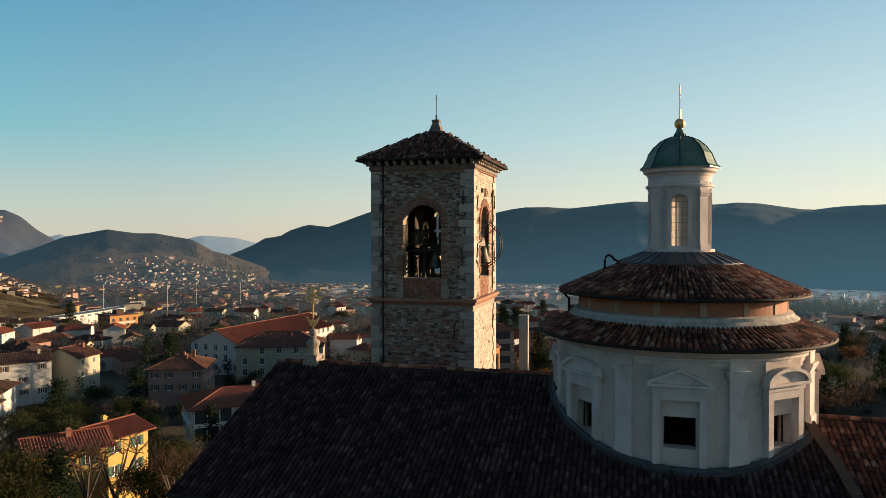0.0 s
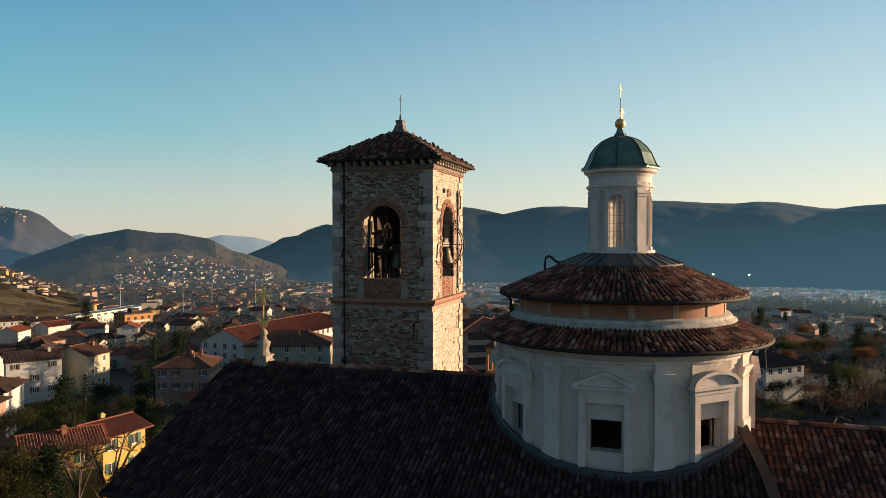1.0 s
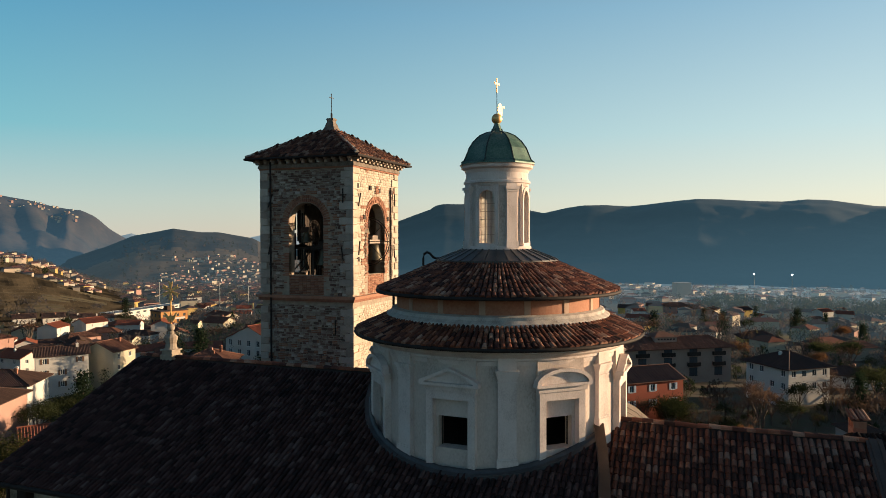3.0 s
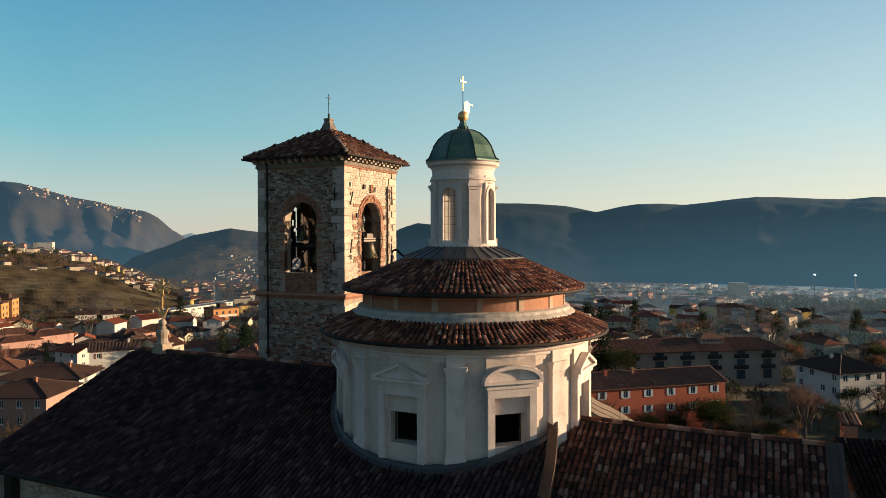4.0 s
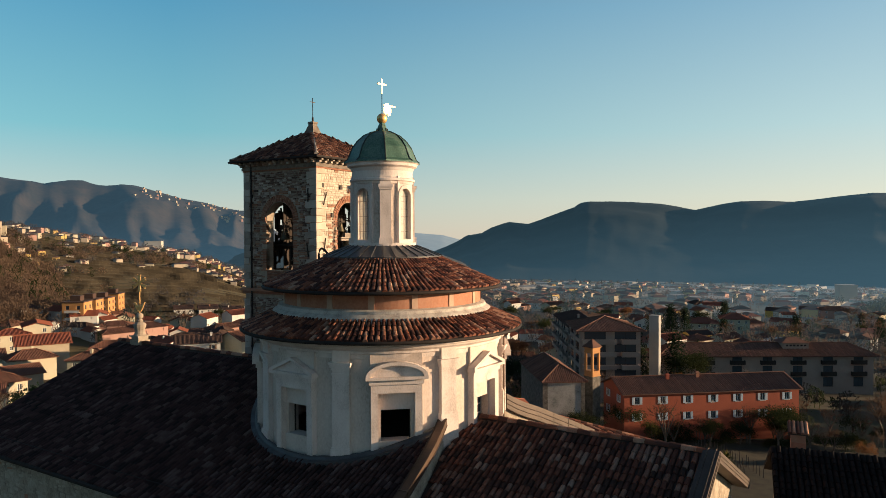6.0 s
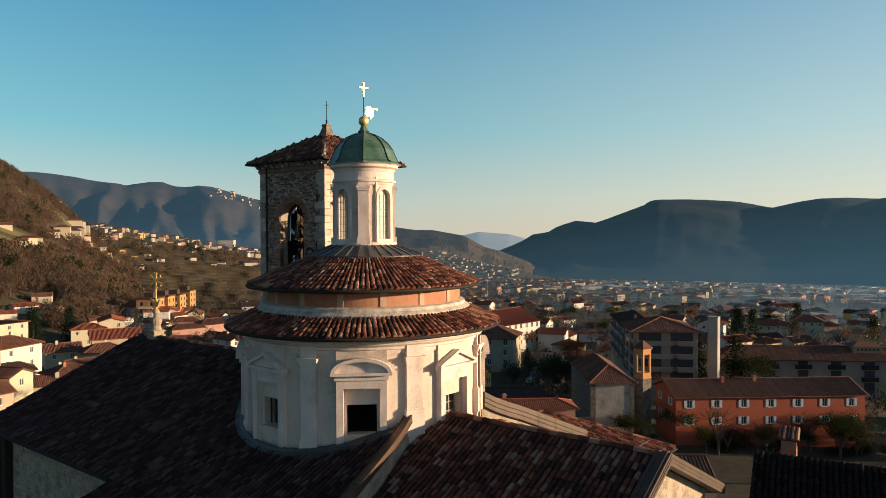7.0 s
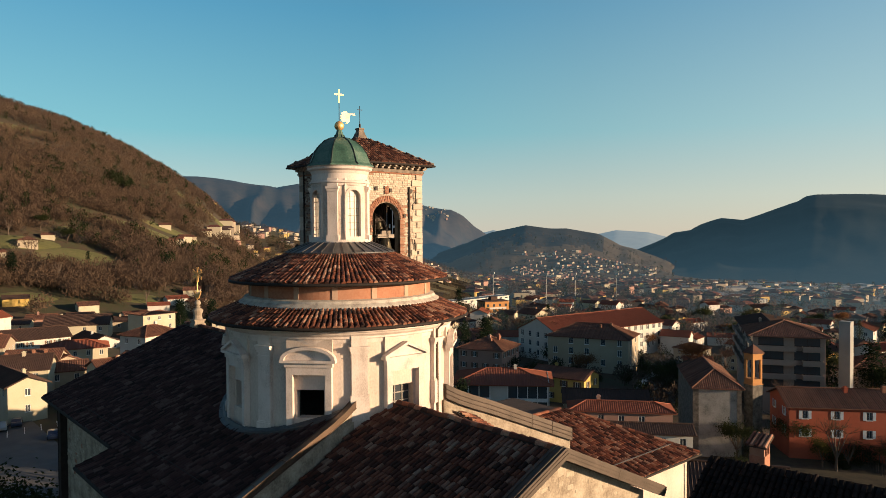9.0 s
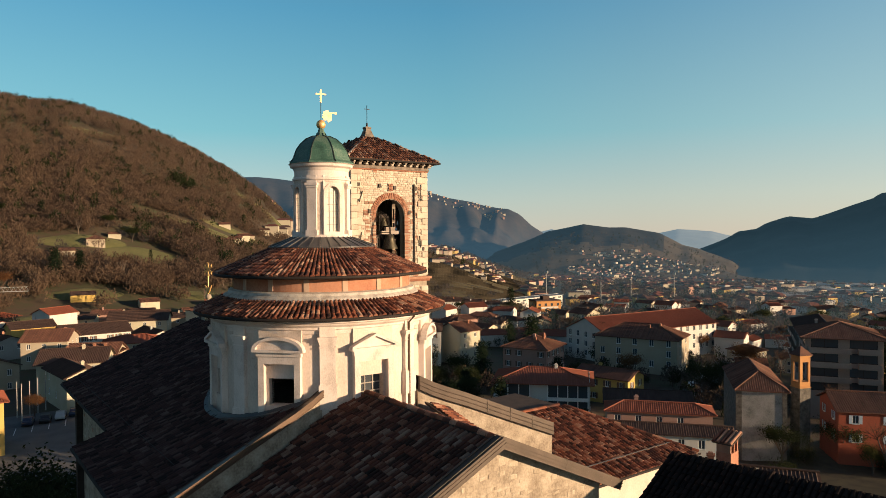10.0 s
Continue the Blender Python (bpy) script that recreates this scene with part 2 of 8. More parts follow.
def tube(bm, pts, r, segs=8):
    """A round bar along points."""
    pts = [Vector(p) for p in pts]
    rings = []
    for i, p in enumerate(pts):
        d = (pts[min(i + 1, len(pts) - 1)] - pts[max(i - 1, 0)]).normalized()
        u = d.orthogonal().normalized() if abs(d.z) > 0.9 else d.cross(Vector((0, 0, 1))).normalized()
        w = d.cross(u)
        rings.append([bm.verts.new(p + r * (math.cos(2 * math.pi * k / segs) * u + math.sin(2 * math.pi * k / segs) * w)) for k in range(segs)])
    for a, b in zip(rings, rings[1:]):
        for k in range(segs):
            bm.faces.new((a[k], a[(k + 1) % segs], b[(k + 1) % segs], b[k]))
    bm.faces.new(rings[0][::-1])
    bm.faces.new(rings[-1])


# one curved clay tile: x across, y up the slope, z out of the roof
def tile_shape(width=0.185, length=0.44, rise=0.095, segs=5):
    vs, fs = [], []
    for y, k in ((0.0, 1.0), (length, 0.78)):
        for i in range(segs + 1):
            a = math.pi * i / segs
            vs.append((-math.cos(a) * width / 2 * k, y, math.sin(a) * rise * k))
    n = segs + 1
    for i in range(segs):
        fs.append((i, i + 1, n + i + 1, n + i))
    fs.append(tuple(range(n))[::-1])
    return vs, fs


TILE_V, TILE_F = tile_shape()
TILE_MESH = {}


def tile_mesh(mat):
    if mat.name not in TILE_MESH:
        me = bpy.data.meshes.new("roof_tile")
        me.from_pydata(TILE_V, [], TILE_F)
        me.materials.append(mat)
        TILE_MESH[mat.name] = me
    return TILE_MESH[mat.name]


def stamp(name, base_v, base_f, mats, mat, parent, label=""):
    """One mesh of many alike pieces."""
    bv = np.array([(*v, 1.0) for v in base_v]).T
    vs = np.concatenate([(np.array(m) @ bv)[:3].T for m in mats])
    n = len(base_v)
    fs = [tuple(i + k * n for i in f) for k in range(len(mats)) for f in base_f]
    ob = mesh_object(name, vs, fs, mat, parent)
    ob["kind"] = "stuff"
    if label:
        ob["label"] = label
    return ob


PENDING = []   # single tiles and stones, built last: (name, mesh, pose, parent)


def tiles(mats, mat, parent, singles=lambda p: False, limit=300, label="rows of curved clay roof tiles"):
    one, rest = [], []
    for m in mats:
        (one if len(one) < limit and singles(m.translation) else rest).append(m)
    if rest:
        stamp("roof_tiles", TILE_V, TILE_F, rest, mat, parent, label)
    for m in one:
        PENDING.append(("roof_tile", tile_mesh(mat), m, parent))


def slope_tiles(eave0, eave1, up, length, keep=lambda p: True, step=0.205, course=0.33, rng=None, lift=0.03, worn=1.0):
    """Poses of tiles on a plane: eave0 to eave1 is the lower edge, up points up the slope."""
    rng = rng or random.Random(3)
    e0, e1, up = Vector(eave0), Vector(eave1), Vector(up).normalized()
    across = (e1 - e0).normalized()
    nrm = across.cross(up)
    if nrm.z < 0:
        nrm = -nrm
        across = -across
        e0, e1 = e1, e0
    w = (e1 - e0).length
    out = []
    for r in range(int(length / course)):
        for c in range(int(w / step)):
            p = e0 + across * ((c + 0.5) * step) + up * (r * course - 0.06)
            if not keep(p):
                continue
            q = p + nrm * (lift + rng.uniform(-0.006, 0.012) * worn) + across * rng.uniform(-0.012, 0.012) * worn + up * rng.uniform(-0.03, 0.03) * worn
            m = Matrix((across, up, nrm)).transposed().to_4x4()
            m = Matrix.Translation(q) @ m @ pose(0, 0, 0, rng.uniform(-2.5, 0.5) * worn - 1.5, rng.uniform(-3, 3) * worn, rng.uniform(-2.2, 2.2) * worn)
            out.append(m)
    return out


def cone_tiles(r0, z0, r1, z1, n, rng, course=0.33):
    """Tiles on a ring-shaped roof, eave at r0, z0, head at r1, z1."""
    out = []
    L = math.hypot(r0 - r1, z1 - z0)
    for r in range(int(L / course) + 1):
        f = (r * course - 0.05) / L
        rad, z = r0 + (r1 - r0) * f, z0 + (z1 - z0) * f
        for c in range(n):
            a = 2 * math.pi * (c + 0.5) / n + rng.uniform(-0.002, 0.002)
            up = Vector((-math.cos(a) * (r0 - r1), -math.sin(a) * (r0 - r1), z1 - z0)).normalized()
            across = Vector((math.sin(a), -math.cos(a), 0))
            nrm = across.cross(up)
            if nrm.z < 0:
                across, nrm = -across, -nrm
            m = Matrix((across, up, nrm)).transposed().to_4x4()
            k = rad / r0
            p = Vector((rad * math.cos(a), rad * math.sin(a), z)) + nrm * (0.03 + rng.uniform(-0.005, 0.014)) + up * rng.uniform(-0.03, 0.03)
            ln = min(1.0, (L * (1 - f)) / 0.44)
            if ln < 0.3:
                continue
            out.append(Matrix.Translation(p) @ m @ pose(0, 0, 0, rng.uniform(-3, 0) - 1.0, rng.uniform(-3, 3), rng.uniform(-2, 2)) @ Matrix.Diagonal((k, ln, 1, 1)))
    return out


# ---- the lie of the land: one ground sheet ----
def smooth(a, b, x):
    t = min(1.0, max(0.0, (x - a) / (b - a)))
    return t * t * (3 - 2 * t)


def profile(table, b):
    if b <= table[0][0]:
        return table[0][1]
    for (x0, y0), (x1, y1) in zip(table, table[1:]):
        if b <= x1:
            return y0 + (y1 - y0) * (b - x0) / (x1 - x0)
    return table[-1][1]


# crest of the wooded hillside: bearing left of +Y in degrees, slope of the sight line from the church
HILL = [(60, -0.05), (64.6, 0.005), (65.7, 0.024), (66.8, 0.043), (68.1, 0.063), (70.8, 0.092), (73.1, 0.115), (75, 0.13), (78.2, 0.152), (80.9, 0.164), (82.5, 0.170), (84.2, 0.166), (86.2, 0.171), (100, 0.19), (130, 0.2), (170, 0.12), (200, 0.0)]
VALLEY = [(-60, 0.045), (20, 0.045), (45, 0.040), (70, 0.03)]
CREST = [(44, -26), (50.2, -6), (52.6, 3), (55.4, 10), (58.6, 19), (60.9, 25), (63, 32), (64.6, 37), (66.7, 39), (72, 39)]   # brow of the terraced slope, by bearing


def land(x, y):
    r = math.hypot(x, y)
    b = math.degrees(math.atan2(-x, y))
    if b < -120:
        b += 360
    z = -12.0 + 13.0 * (1 - smooth(14, 75, r))
    rise = 3.5 * smooth(64, 82, b) * smooth(45, 95, r) * (1 - smooth(170, 210, b))
    if r > 100:
        z -= (min(r, 1500) - 100) * profile(VALLEY, b)
        f = smooth(43, 53, b)
        if f:
            brow = profile(CREST, b)
            lift = -19 + (brow + 19) * smooth(330, 930, r) if r > 300 else -12 - 7 * (r - 100) / 200
            if r > 930:
                lift = brow - 0.04 * (r - 930)
            z = z * (1 - f) + lift * f
    if b > 57:
        crest = 900.0
        top = 18 + profile(HILL, b) * crest
        f = smooth(200, crest, r) ** 0.85
        if r > crest:
            f = 1 - 0.5 * smooth(crest, 1800, r)
        h = -14 + (top + 14) * f
        h += 8 * f * (1 - 0.7 * smooth(600, 900, r)) * noise.fractal((x / 160, y / 160, 3.0), 1.0, 2.0, 4)
        z = max(z, h)
    z = max(z, -12 + rise) if rise > 0 else z
    z += 7.0 * math.exp(-((x + 61) ** 2 + (y - 28) ** 2) / 200)   # mound below the nave, raised so its trees fit the camera's view
    # unseen knoll added east of the town to keep the low sun off the streets
    k = ((x - 125) / 50) ** 2 + ((y - 165) / 85) ** 2
    if k < 4:
        z += 21 * math.exp(-k * 1.1)
    if r > 250:
        z += 2.0 * smooth(250, 600, r) * noise.noise((x / 130, y / 130, 0))
    return z


def build_ground():
    radii = [0.0]
    r = 6.0
    while r < 4900:
        radii.append(r)
        r *= 1.055 if r < 1100 else 1.12
    radii.append(4900.0)
    bearings = []
    b = -120.0
    while b < 240.0:
        bearings.append(b)
        b += 1.0 if -25 < b < 110 else 4.0
    vs, fs = [], []
    for rr in radii:
        for bb in bearings:
            a = radians(bb)
            x, y = -math.sin(a) * rr, math.cos(a) * rr
            vs.append((x, y, land(x, y)))
    nb = len(bearings)
    for i in range(len(radii) - 1):
        for j in range(nb):
            k = (j + 1) % nb
            fs.append((i * nb + j, i * nb + k, (i + 1) * nb + k, (i + 1) * nb + j))
    return vs, fs


GROUND = material("winter_ground", [(0.028, 0.026, 0.015), (0.065, 0.044, 0.027), (0.046, 0.05, 0.02), (0.078, 0.057, 0.035)], 0.95, 0.012, 0.25, 0.2)
ground = mesh_object("ground", *build_ground(), GROUND, smooth=True)
tagged(ground, "winter valley floor with brown grass and fields", "ground", kind="structure")


# far mountains, their distance haze put into the colour as a weak glow
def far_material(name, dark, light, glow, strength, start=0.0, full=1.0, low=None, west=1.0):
    """A far surface with its haze painted as emission: the glow grows with the distance from the church between start
    and full.
    """
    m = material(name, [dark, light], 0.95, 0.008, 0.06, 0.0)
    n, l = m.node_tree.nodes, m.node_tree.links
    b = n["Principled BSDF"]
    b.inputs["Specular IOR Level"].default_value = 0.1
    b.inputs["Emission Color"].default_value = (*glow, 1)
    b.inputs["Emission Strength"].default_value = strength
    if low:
        # the painted haze glows brighter down towards the valley floor and round towards the sun
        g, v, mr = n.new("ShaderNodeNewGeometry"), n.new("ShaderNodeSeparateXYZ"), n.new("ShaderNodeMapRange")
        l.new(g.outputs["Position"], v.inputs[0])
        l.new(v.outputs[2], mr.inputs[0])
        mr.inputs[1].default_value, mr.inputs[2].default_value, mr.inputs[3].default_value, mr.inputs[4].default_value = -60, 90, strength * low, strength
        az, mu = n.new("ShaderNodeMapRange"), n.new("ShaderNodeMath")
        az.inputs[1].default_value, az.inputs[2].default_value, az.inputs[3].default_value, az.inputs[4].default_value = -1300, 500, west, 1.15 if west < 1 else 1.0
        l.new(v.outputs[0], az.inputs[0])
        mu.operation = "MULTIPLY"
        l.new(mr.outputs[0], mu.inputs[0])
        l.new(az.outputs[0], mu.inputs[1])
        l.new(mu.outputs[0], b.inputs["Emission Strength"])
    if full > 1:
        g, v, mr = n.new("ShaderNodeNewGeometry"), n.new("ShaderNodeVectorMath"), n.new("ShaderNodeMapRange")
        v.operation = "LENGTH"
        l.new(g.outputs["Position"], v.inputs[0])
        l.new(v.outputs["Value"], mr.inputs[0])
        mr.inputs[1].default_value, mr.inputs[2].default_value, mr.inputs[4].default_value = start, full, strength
        # the haze glow is raised towards the sunny end of the valley
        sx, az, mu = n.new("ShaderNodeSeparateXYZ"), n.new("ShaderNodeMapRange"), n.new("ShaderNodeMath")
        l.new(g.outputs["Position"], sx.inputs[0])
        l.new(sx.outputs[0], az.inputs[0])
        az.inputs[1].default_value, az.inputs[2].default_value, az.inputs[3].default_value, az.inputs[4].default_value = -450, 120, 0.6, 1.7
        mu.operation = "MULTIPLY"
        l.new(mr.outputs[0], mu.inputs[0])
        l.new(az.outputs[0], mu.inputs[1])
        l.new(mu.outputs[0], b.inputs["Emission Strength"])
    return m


def far_ridge(name, table, crest, foot, foot_z, mat, label, rough=10.0, step=0.25, seed=1.0, spur=0.0):
    b0, b1 = table[0][0], table[-1][0]
    n = int((b1 - b0) / step)
    rows = 34
    vs, fs = [], []
    for i in range(n + 1):
        b = b0 + (b1 - b0) * i / n
        a = radians(b)
        top = 26 + profile(table, b) * crest
        for j in range(rows + 6):
            f = j / rows
            rr = foot + (crest - foot) * f
            x, y = -math.sin(a) * rr, math.cos(a) * rr
            if f <= 1:
                h = foot_z + (top - foot_z) * (smooth(0, 1, f) * 0.6 + f * 0.4)
            else:
                h = top - (f - 1) * 2.0 * (top - foot_z)
            h += rough * min(1.0, 3 * f) * (noise.fractal((x / 300, y / 300, seed), 0.8, 2.1, 6) + 0.9 * noise.ridged_multi_fractal((x / 420, y / 420, seed + 3), 1.0, 2.0, 3, 1.0, 2.0) - 0.9) * (1.0 if f < 0.85 else max(0.3, (1.05 - f) * 5))
            h -= rough * spur * smooth(0.1, 0.5, f) * (1 - smooth(0.7, 0.98, f)) * abs(noise.noise((b * 0.26 + 0.3 * noise.noise((f * 3, b * 0.3, seed)), f * 0.7, seed + 8)) + 0.22 * noise.noise((b * 0.9, f * 2.0, seed + 5))) * 2.4
            vs.append((x, y, h))
    m = rows + 6
    for i in range(n):
        for j in range(m - 1):
            fs.append((i * m + j, (i + 1) * m + j, (i + 1) * m + j + 1, i * m + j + 1))
    ob = mesh_object(name, vs, fs, mat, smooth=True)
    return tagged(ob, label, "mountain", kind="structure")


TERRACE = far_material("hazy_terraced_slope", (0.075, 0.062, 0.03), (0.15, 0.118, 0.06), (0.03, 0.05, 0.06), 0.25, 350, 1000)
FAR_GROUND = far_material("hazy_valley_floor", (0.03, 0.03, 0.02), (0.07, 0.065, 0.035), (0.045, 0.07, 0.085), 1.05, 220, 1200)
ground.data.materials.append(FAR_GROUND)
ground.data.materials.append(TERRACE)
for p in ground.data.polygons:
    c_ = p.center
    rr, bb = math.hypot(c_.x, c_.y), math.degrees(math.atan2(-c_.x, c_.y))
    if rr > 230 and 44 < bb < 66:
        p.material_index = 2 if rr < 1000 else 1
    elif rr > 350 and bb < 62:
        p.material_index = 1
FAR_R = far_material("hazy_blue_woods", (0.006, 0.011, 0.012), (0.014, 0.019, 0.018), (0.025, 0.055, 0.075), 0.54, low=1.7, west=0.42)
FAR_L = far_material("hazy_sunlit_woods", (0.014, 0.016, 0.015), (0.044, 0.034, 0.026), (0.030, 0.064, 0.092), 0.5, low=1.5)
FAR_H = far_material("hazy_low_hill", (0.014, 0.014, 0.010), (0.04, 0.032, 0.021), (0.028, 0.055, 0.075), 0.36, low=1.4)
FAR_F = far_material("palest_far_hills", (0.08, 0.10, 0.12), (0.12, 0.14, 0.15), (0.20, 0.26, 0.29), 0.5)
RIDGE_R = [(-60, 0.05), (-30, 0.045), (-15.3, 0.040), (-13.3, 0.0376), (-12.3, 0.0352), (-11.4, 0.0362), (-8.6, 0.0445), (-7.1, 0.0465), (-5.5, 0.0449), (-1.4, 0.0484), (0.5, 0.0498),
           (5.5, 0.042), (7.4, 0.0445), (9, 0.0439), (10.3, 0.0402), (12.3, 0.0323), (13.7, 0.0379), (14.9, 0.0421), (16.9, 0.0451), (20.4, 0.0472), (21.1, 0.045), (21.5, 0.0397), (22.1, 0.036),
           (24.3, 0.0215), (25.2, 0.0161), (26.8, 0.0187), (27.7, 0.014), (28.3, 0.0101), (29, 0.003), (30.3, -0.001), (30.9, -0.008), (32, -0.017), (33, -0.024), (35, -0.032), (38, -0.05)]
RIDGE_H = [(28, -0.06), (30, -0.045), (31.5, -0.034), (33, -0.024), (34.2, -0.019), (35.9, -0.0024), (38.4, 0.006), (39.8, 0.0067), (41.8, 0.0118), (42.9, 0.0074), (44.6, 0.0022), (46.6, -0.0134), (48.9, -0.027), (52, -0.045), (54, -0.06)]
RIDGE_L = [(41, -0.05), (43, -0.02), (44.5, -0.008), (45.3, 0.001), (46.1, 0.0107), (47.1, 0.0268), (48, 0.0342), (49.7, 0.0377), (51, 0.044), (52.8, 0.0508), (54.9, 0.0613), (56, 0.0656), (57, 0.0668), (58, 0.0635), (58.6, 0.064), (59.6, 0.0697), (60.4, 0.0693),
           (62, 0.065), (62.8, 0.0683), (65.6, 0.0748), (67.9, 0.0796), (74, 0.08), (82, 0.06), (90, 0.05)]
RIDGE_F = [(24, -0.02), (30.5, -0.008), (32.3, 0.0006), (34.8, 0.0037), (36, -0.001), (40, -0.003), (43.8, 0.0007), (44.5, 0.0051), (45.2, 0.002), (52, -0.01)]
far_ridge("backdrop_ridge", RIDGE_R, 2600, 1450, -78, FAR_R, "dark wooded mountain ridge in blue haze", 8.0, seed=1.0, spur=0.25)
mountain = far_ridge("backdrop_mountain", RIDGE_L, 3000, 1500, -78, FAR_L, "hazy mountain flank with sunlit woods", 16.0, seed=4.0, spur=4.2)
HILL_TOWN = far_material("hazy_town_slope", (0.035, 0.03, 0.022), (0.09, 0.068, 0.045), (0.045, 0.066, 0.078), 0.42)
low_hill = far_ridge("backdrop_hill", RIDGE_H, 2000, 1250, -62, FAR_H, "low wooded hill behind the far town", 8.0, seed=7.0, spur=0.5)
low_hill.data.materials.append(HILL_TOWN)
# lower and right-hand faces take the paler colour and stronger haze glow
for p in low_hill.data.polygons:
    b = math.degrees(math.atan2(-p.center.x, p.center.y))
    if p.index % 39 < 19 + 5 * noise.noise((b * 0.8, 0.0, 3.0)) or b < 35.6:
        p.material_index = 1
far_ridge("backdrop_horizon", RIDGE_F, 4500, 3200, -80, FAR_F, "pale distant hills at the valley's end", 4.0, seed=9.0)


# ---- the church: nave and choir ----
RIDGE_Z, PITCH = 20.1, 0.42            # nave ridge height and fall per metre
NAVE_X0, NAVE_X1 = -18.2, 4.35
CHOIR_RIDGE_Y, CHOIR_Z, CHOIR_PITCH, CHOIR_X1 = -0.6, 19.1, 0.455, 13.1
rng = random.Random(11)
R_DRUM = 4.82
EDGE = [(4.2, 2.3, 19.38), (4.34, 2.9, 19.06), (4.5, 3.6, 18.76), (4.66, 4.4, 18.46), (5.36, 9.3, 16.42)]   # coping of the splayed end wall: x, distance from the ridge, height


def edge_x(y):
    y = abs(y)
    for (x, a, z), (u, b, w) in zip(EDGE, EDGE[1:]):
        if y <= b:
            return x + (u - x) * max(0.0, y - a) / (b - a)
    return EDGE[-1][0]




def gable_slab(bm, x0, x1, y_ridge, z_ridge, pitch, half0, half1, thick):
    """A two-sided roof slab along X: half0 on the -Y side, half1 on the +Y side."""
    pts = [(y_ridge - half0, z_ridge - pitch * half0), (y_ridge, z_ridge), (y_ridge + half1, z_ridge - pitch * half1),
           (y_ridge + half1, z_ridge - pitch * half1 - thick), (y_ridge, z_ridge - thick), (y_ridge - half0, z_ridge - pitch * half0 - thick)]
    a = [bm.verts.new((x0, y, z)) for y, z in pts]
    b = [bm.verts.new((x1, y, z)) for y, z in pts]
    bm.faces.new(a)
    bm.faces.new(b[::-1])
    for i in range(6):
        bm.faces.new((a[i], a[(i + 1) % 6], b[(i + 1) % 6], b[i]))


def gable_wall(bm, x0, x1, y0, y1, z0, y_ridge, z_ridge, pitch):
    pts = [(y0, z0), (y1, z0), (y1, z_ridge - pitch * (y1 - y_ridge)), (y_ridge, z_ridge), (y0, z_ridge - pitch * (y_ridge - y0))]
    a = [bm.verts.new((x0, y, z)) for y, z in pts]
    b = [bm.verts.new((x1, y, z)) for y, z in pts]
    bm.faces.new(a)
    bm.faces.new(b[::-1])
    for i in range(5):
        bm.faces.new((a[i], a[(i + 1) % 5], b[(i + 1) % 5], b[i]))


def coping(name, x0, x1, ya, za, yb, zb, thick, parent, mat, ribs=2, side=()):
    """A folded sheet-metal cap along a sloping edge, with raised seams."""
    bm = bmesh.new()
    A, B = Vector((0, ya, za)), Vector((0, yb, zb))
    d = (B - A)
    up = Vector((0, -d.z, d.y)).normalized()
    if up.z < 0:
        up = -up
    for xa, xb, lo, hi in [(x0, x1, -thick, 0.0)] + [(x0 + (x1 - x0) * (k + 0.5) / ribs - 0.02, x0 + (x1 - x0) * (k + 0.5) / ribs + 0.02, 0.0, 0.03) for k in range(ribs)] + [(x1, x1 + 0.02, -thick * q - 0.02, -thick * q + 0.02) for q in side]:
        vs = []
        for p in (A, B):
            for x in (xa, xb):
                for h in (lo, hi):
                    q = p + up * h
                    vs.append(bm.verts.new((x, q.y, q.z)))
        for f in ((0, 1, 3, 2), (4, 6, 7, 5), (0, 4, 5, 1), (2, 3, 7, 6), (1, 5, 7, 3), (0, 2, 6, 4)):
            bm.faces.new([vs[i] for i in f])
    n = max(1, int(d.length / 2.2))
    for i in range(1, n):
        p = A + d * (i / n)
        q = A + d * (i / n) + d.normalized() * 0.05
        vs = [bm.verts.new((x, w.y + up.y * h, w.z + up.z * h)) for w in (p, q) for x in (x0 - 0.006, x1 + 0.006) for h in (-thick, 0.012)]
        for f in ((0, 1, 3, 2), (4, 6, 7, 5), (0, 4, 5, 1), (2, 3, 7, 6), (1, 5, 7, 3), (0, 2, 6, 4)):
            bm.faces.new([vs[j] for j in f])
    return part(name, bm, mat, parent, "brown sheet-metal coping with raised seams")


church = thing("church", "old church nave and choir with dark clay tile roofs", "church")
bm = bmesh.new()
box(bm, NAVE_X0 + 0.5, NAVE_X1 - 0.05, -7.45, 7.45, -6, 16.6)
part("nave_wall", bm, WALLRUB, church, "rough rubble stone side wall")
bm = bmesh.new()
gable_wall(bm, NAVE_X0 + 0.5, NAVE_X0 + 0.95, -7.45, 7.45, 16.6, 0, RIDGE_Z - 0.3, PITCH)
part("facade_gable", bm, PLASTER, church)
# nave roof, cut round the drum
bm = bmesh.new()
gable_slab(bm, NAVE_X0, -4.6, 0, RIDGE_Z, PITCH, 8.2, 8.2, 0.22)
for s in (-1, 1):
    pts = [(-4.6, 8.2), (edge_x(8.2) + 0.03, 8.2), (edge_x(4.4) + 0.03, 4.4)]
    arc = [(5.0 * math.cos(a), 5.0 * math.sin(a)) for a in [radians(30 + i * 8) for i in range(16)]]
    ring = [(x * 1.0, s * y) for x, y in pts + [(edge_x(2.5) + 0.03, 2.5)] + arc[1:] + [(-4.6, 2.0), (-4.6, 2.1)]]
    ring = ring[:-1]
    a = [bm.verts.new((x, y, RIDGE_Z - PITCH * abs(y))) for x, y in ring]
    b = [bm.verts.new((x, y, RIDGE_Z - PITCH * abs(y) - 0.22)) for x, y in ring]
    bm.faces.new(a)
    bm.faces.new(b[::-1])
    for i in range(len(ring)):
        bm.faces.new((a[i], b[i], b[(i + 1) % len(ring)], a[(i + 1) % len(ring)]))
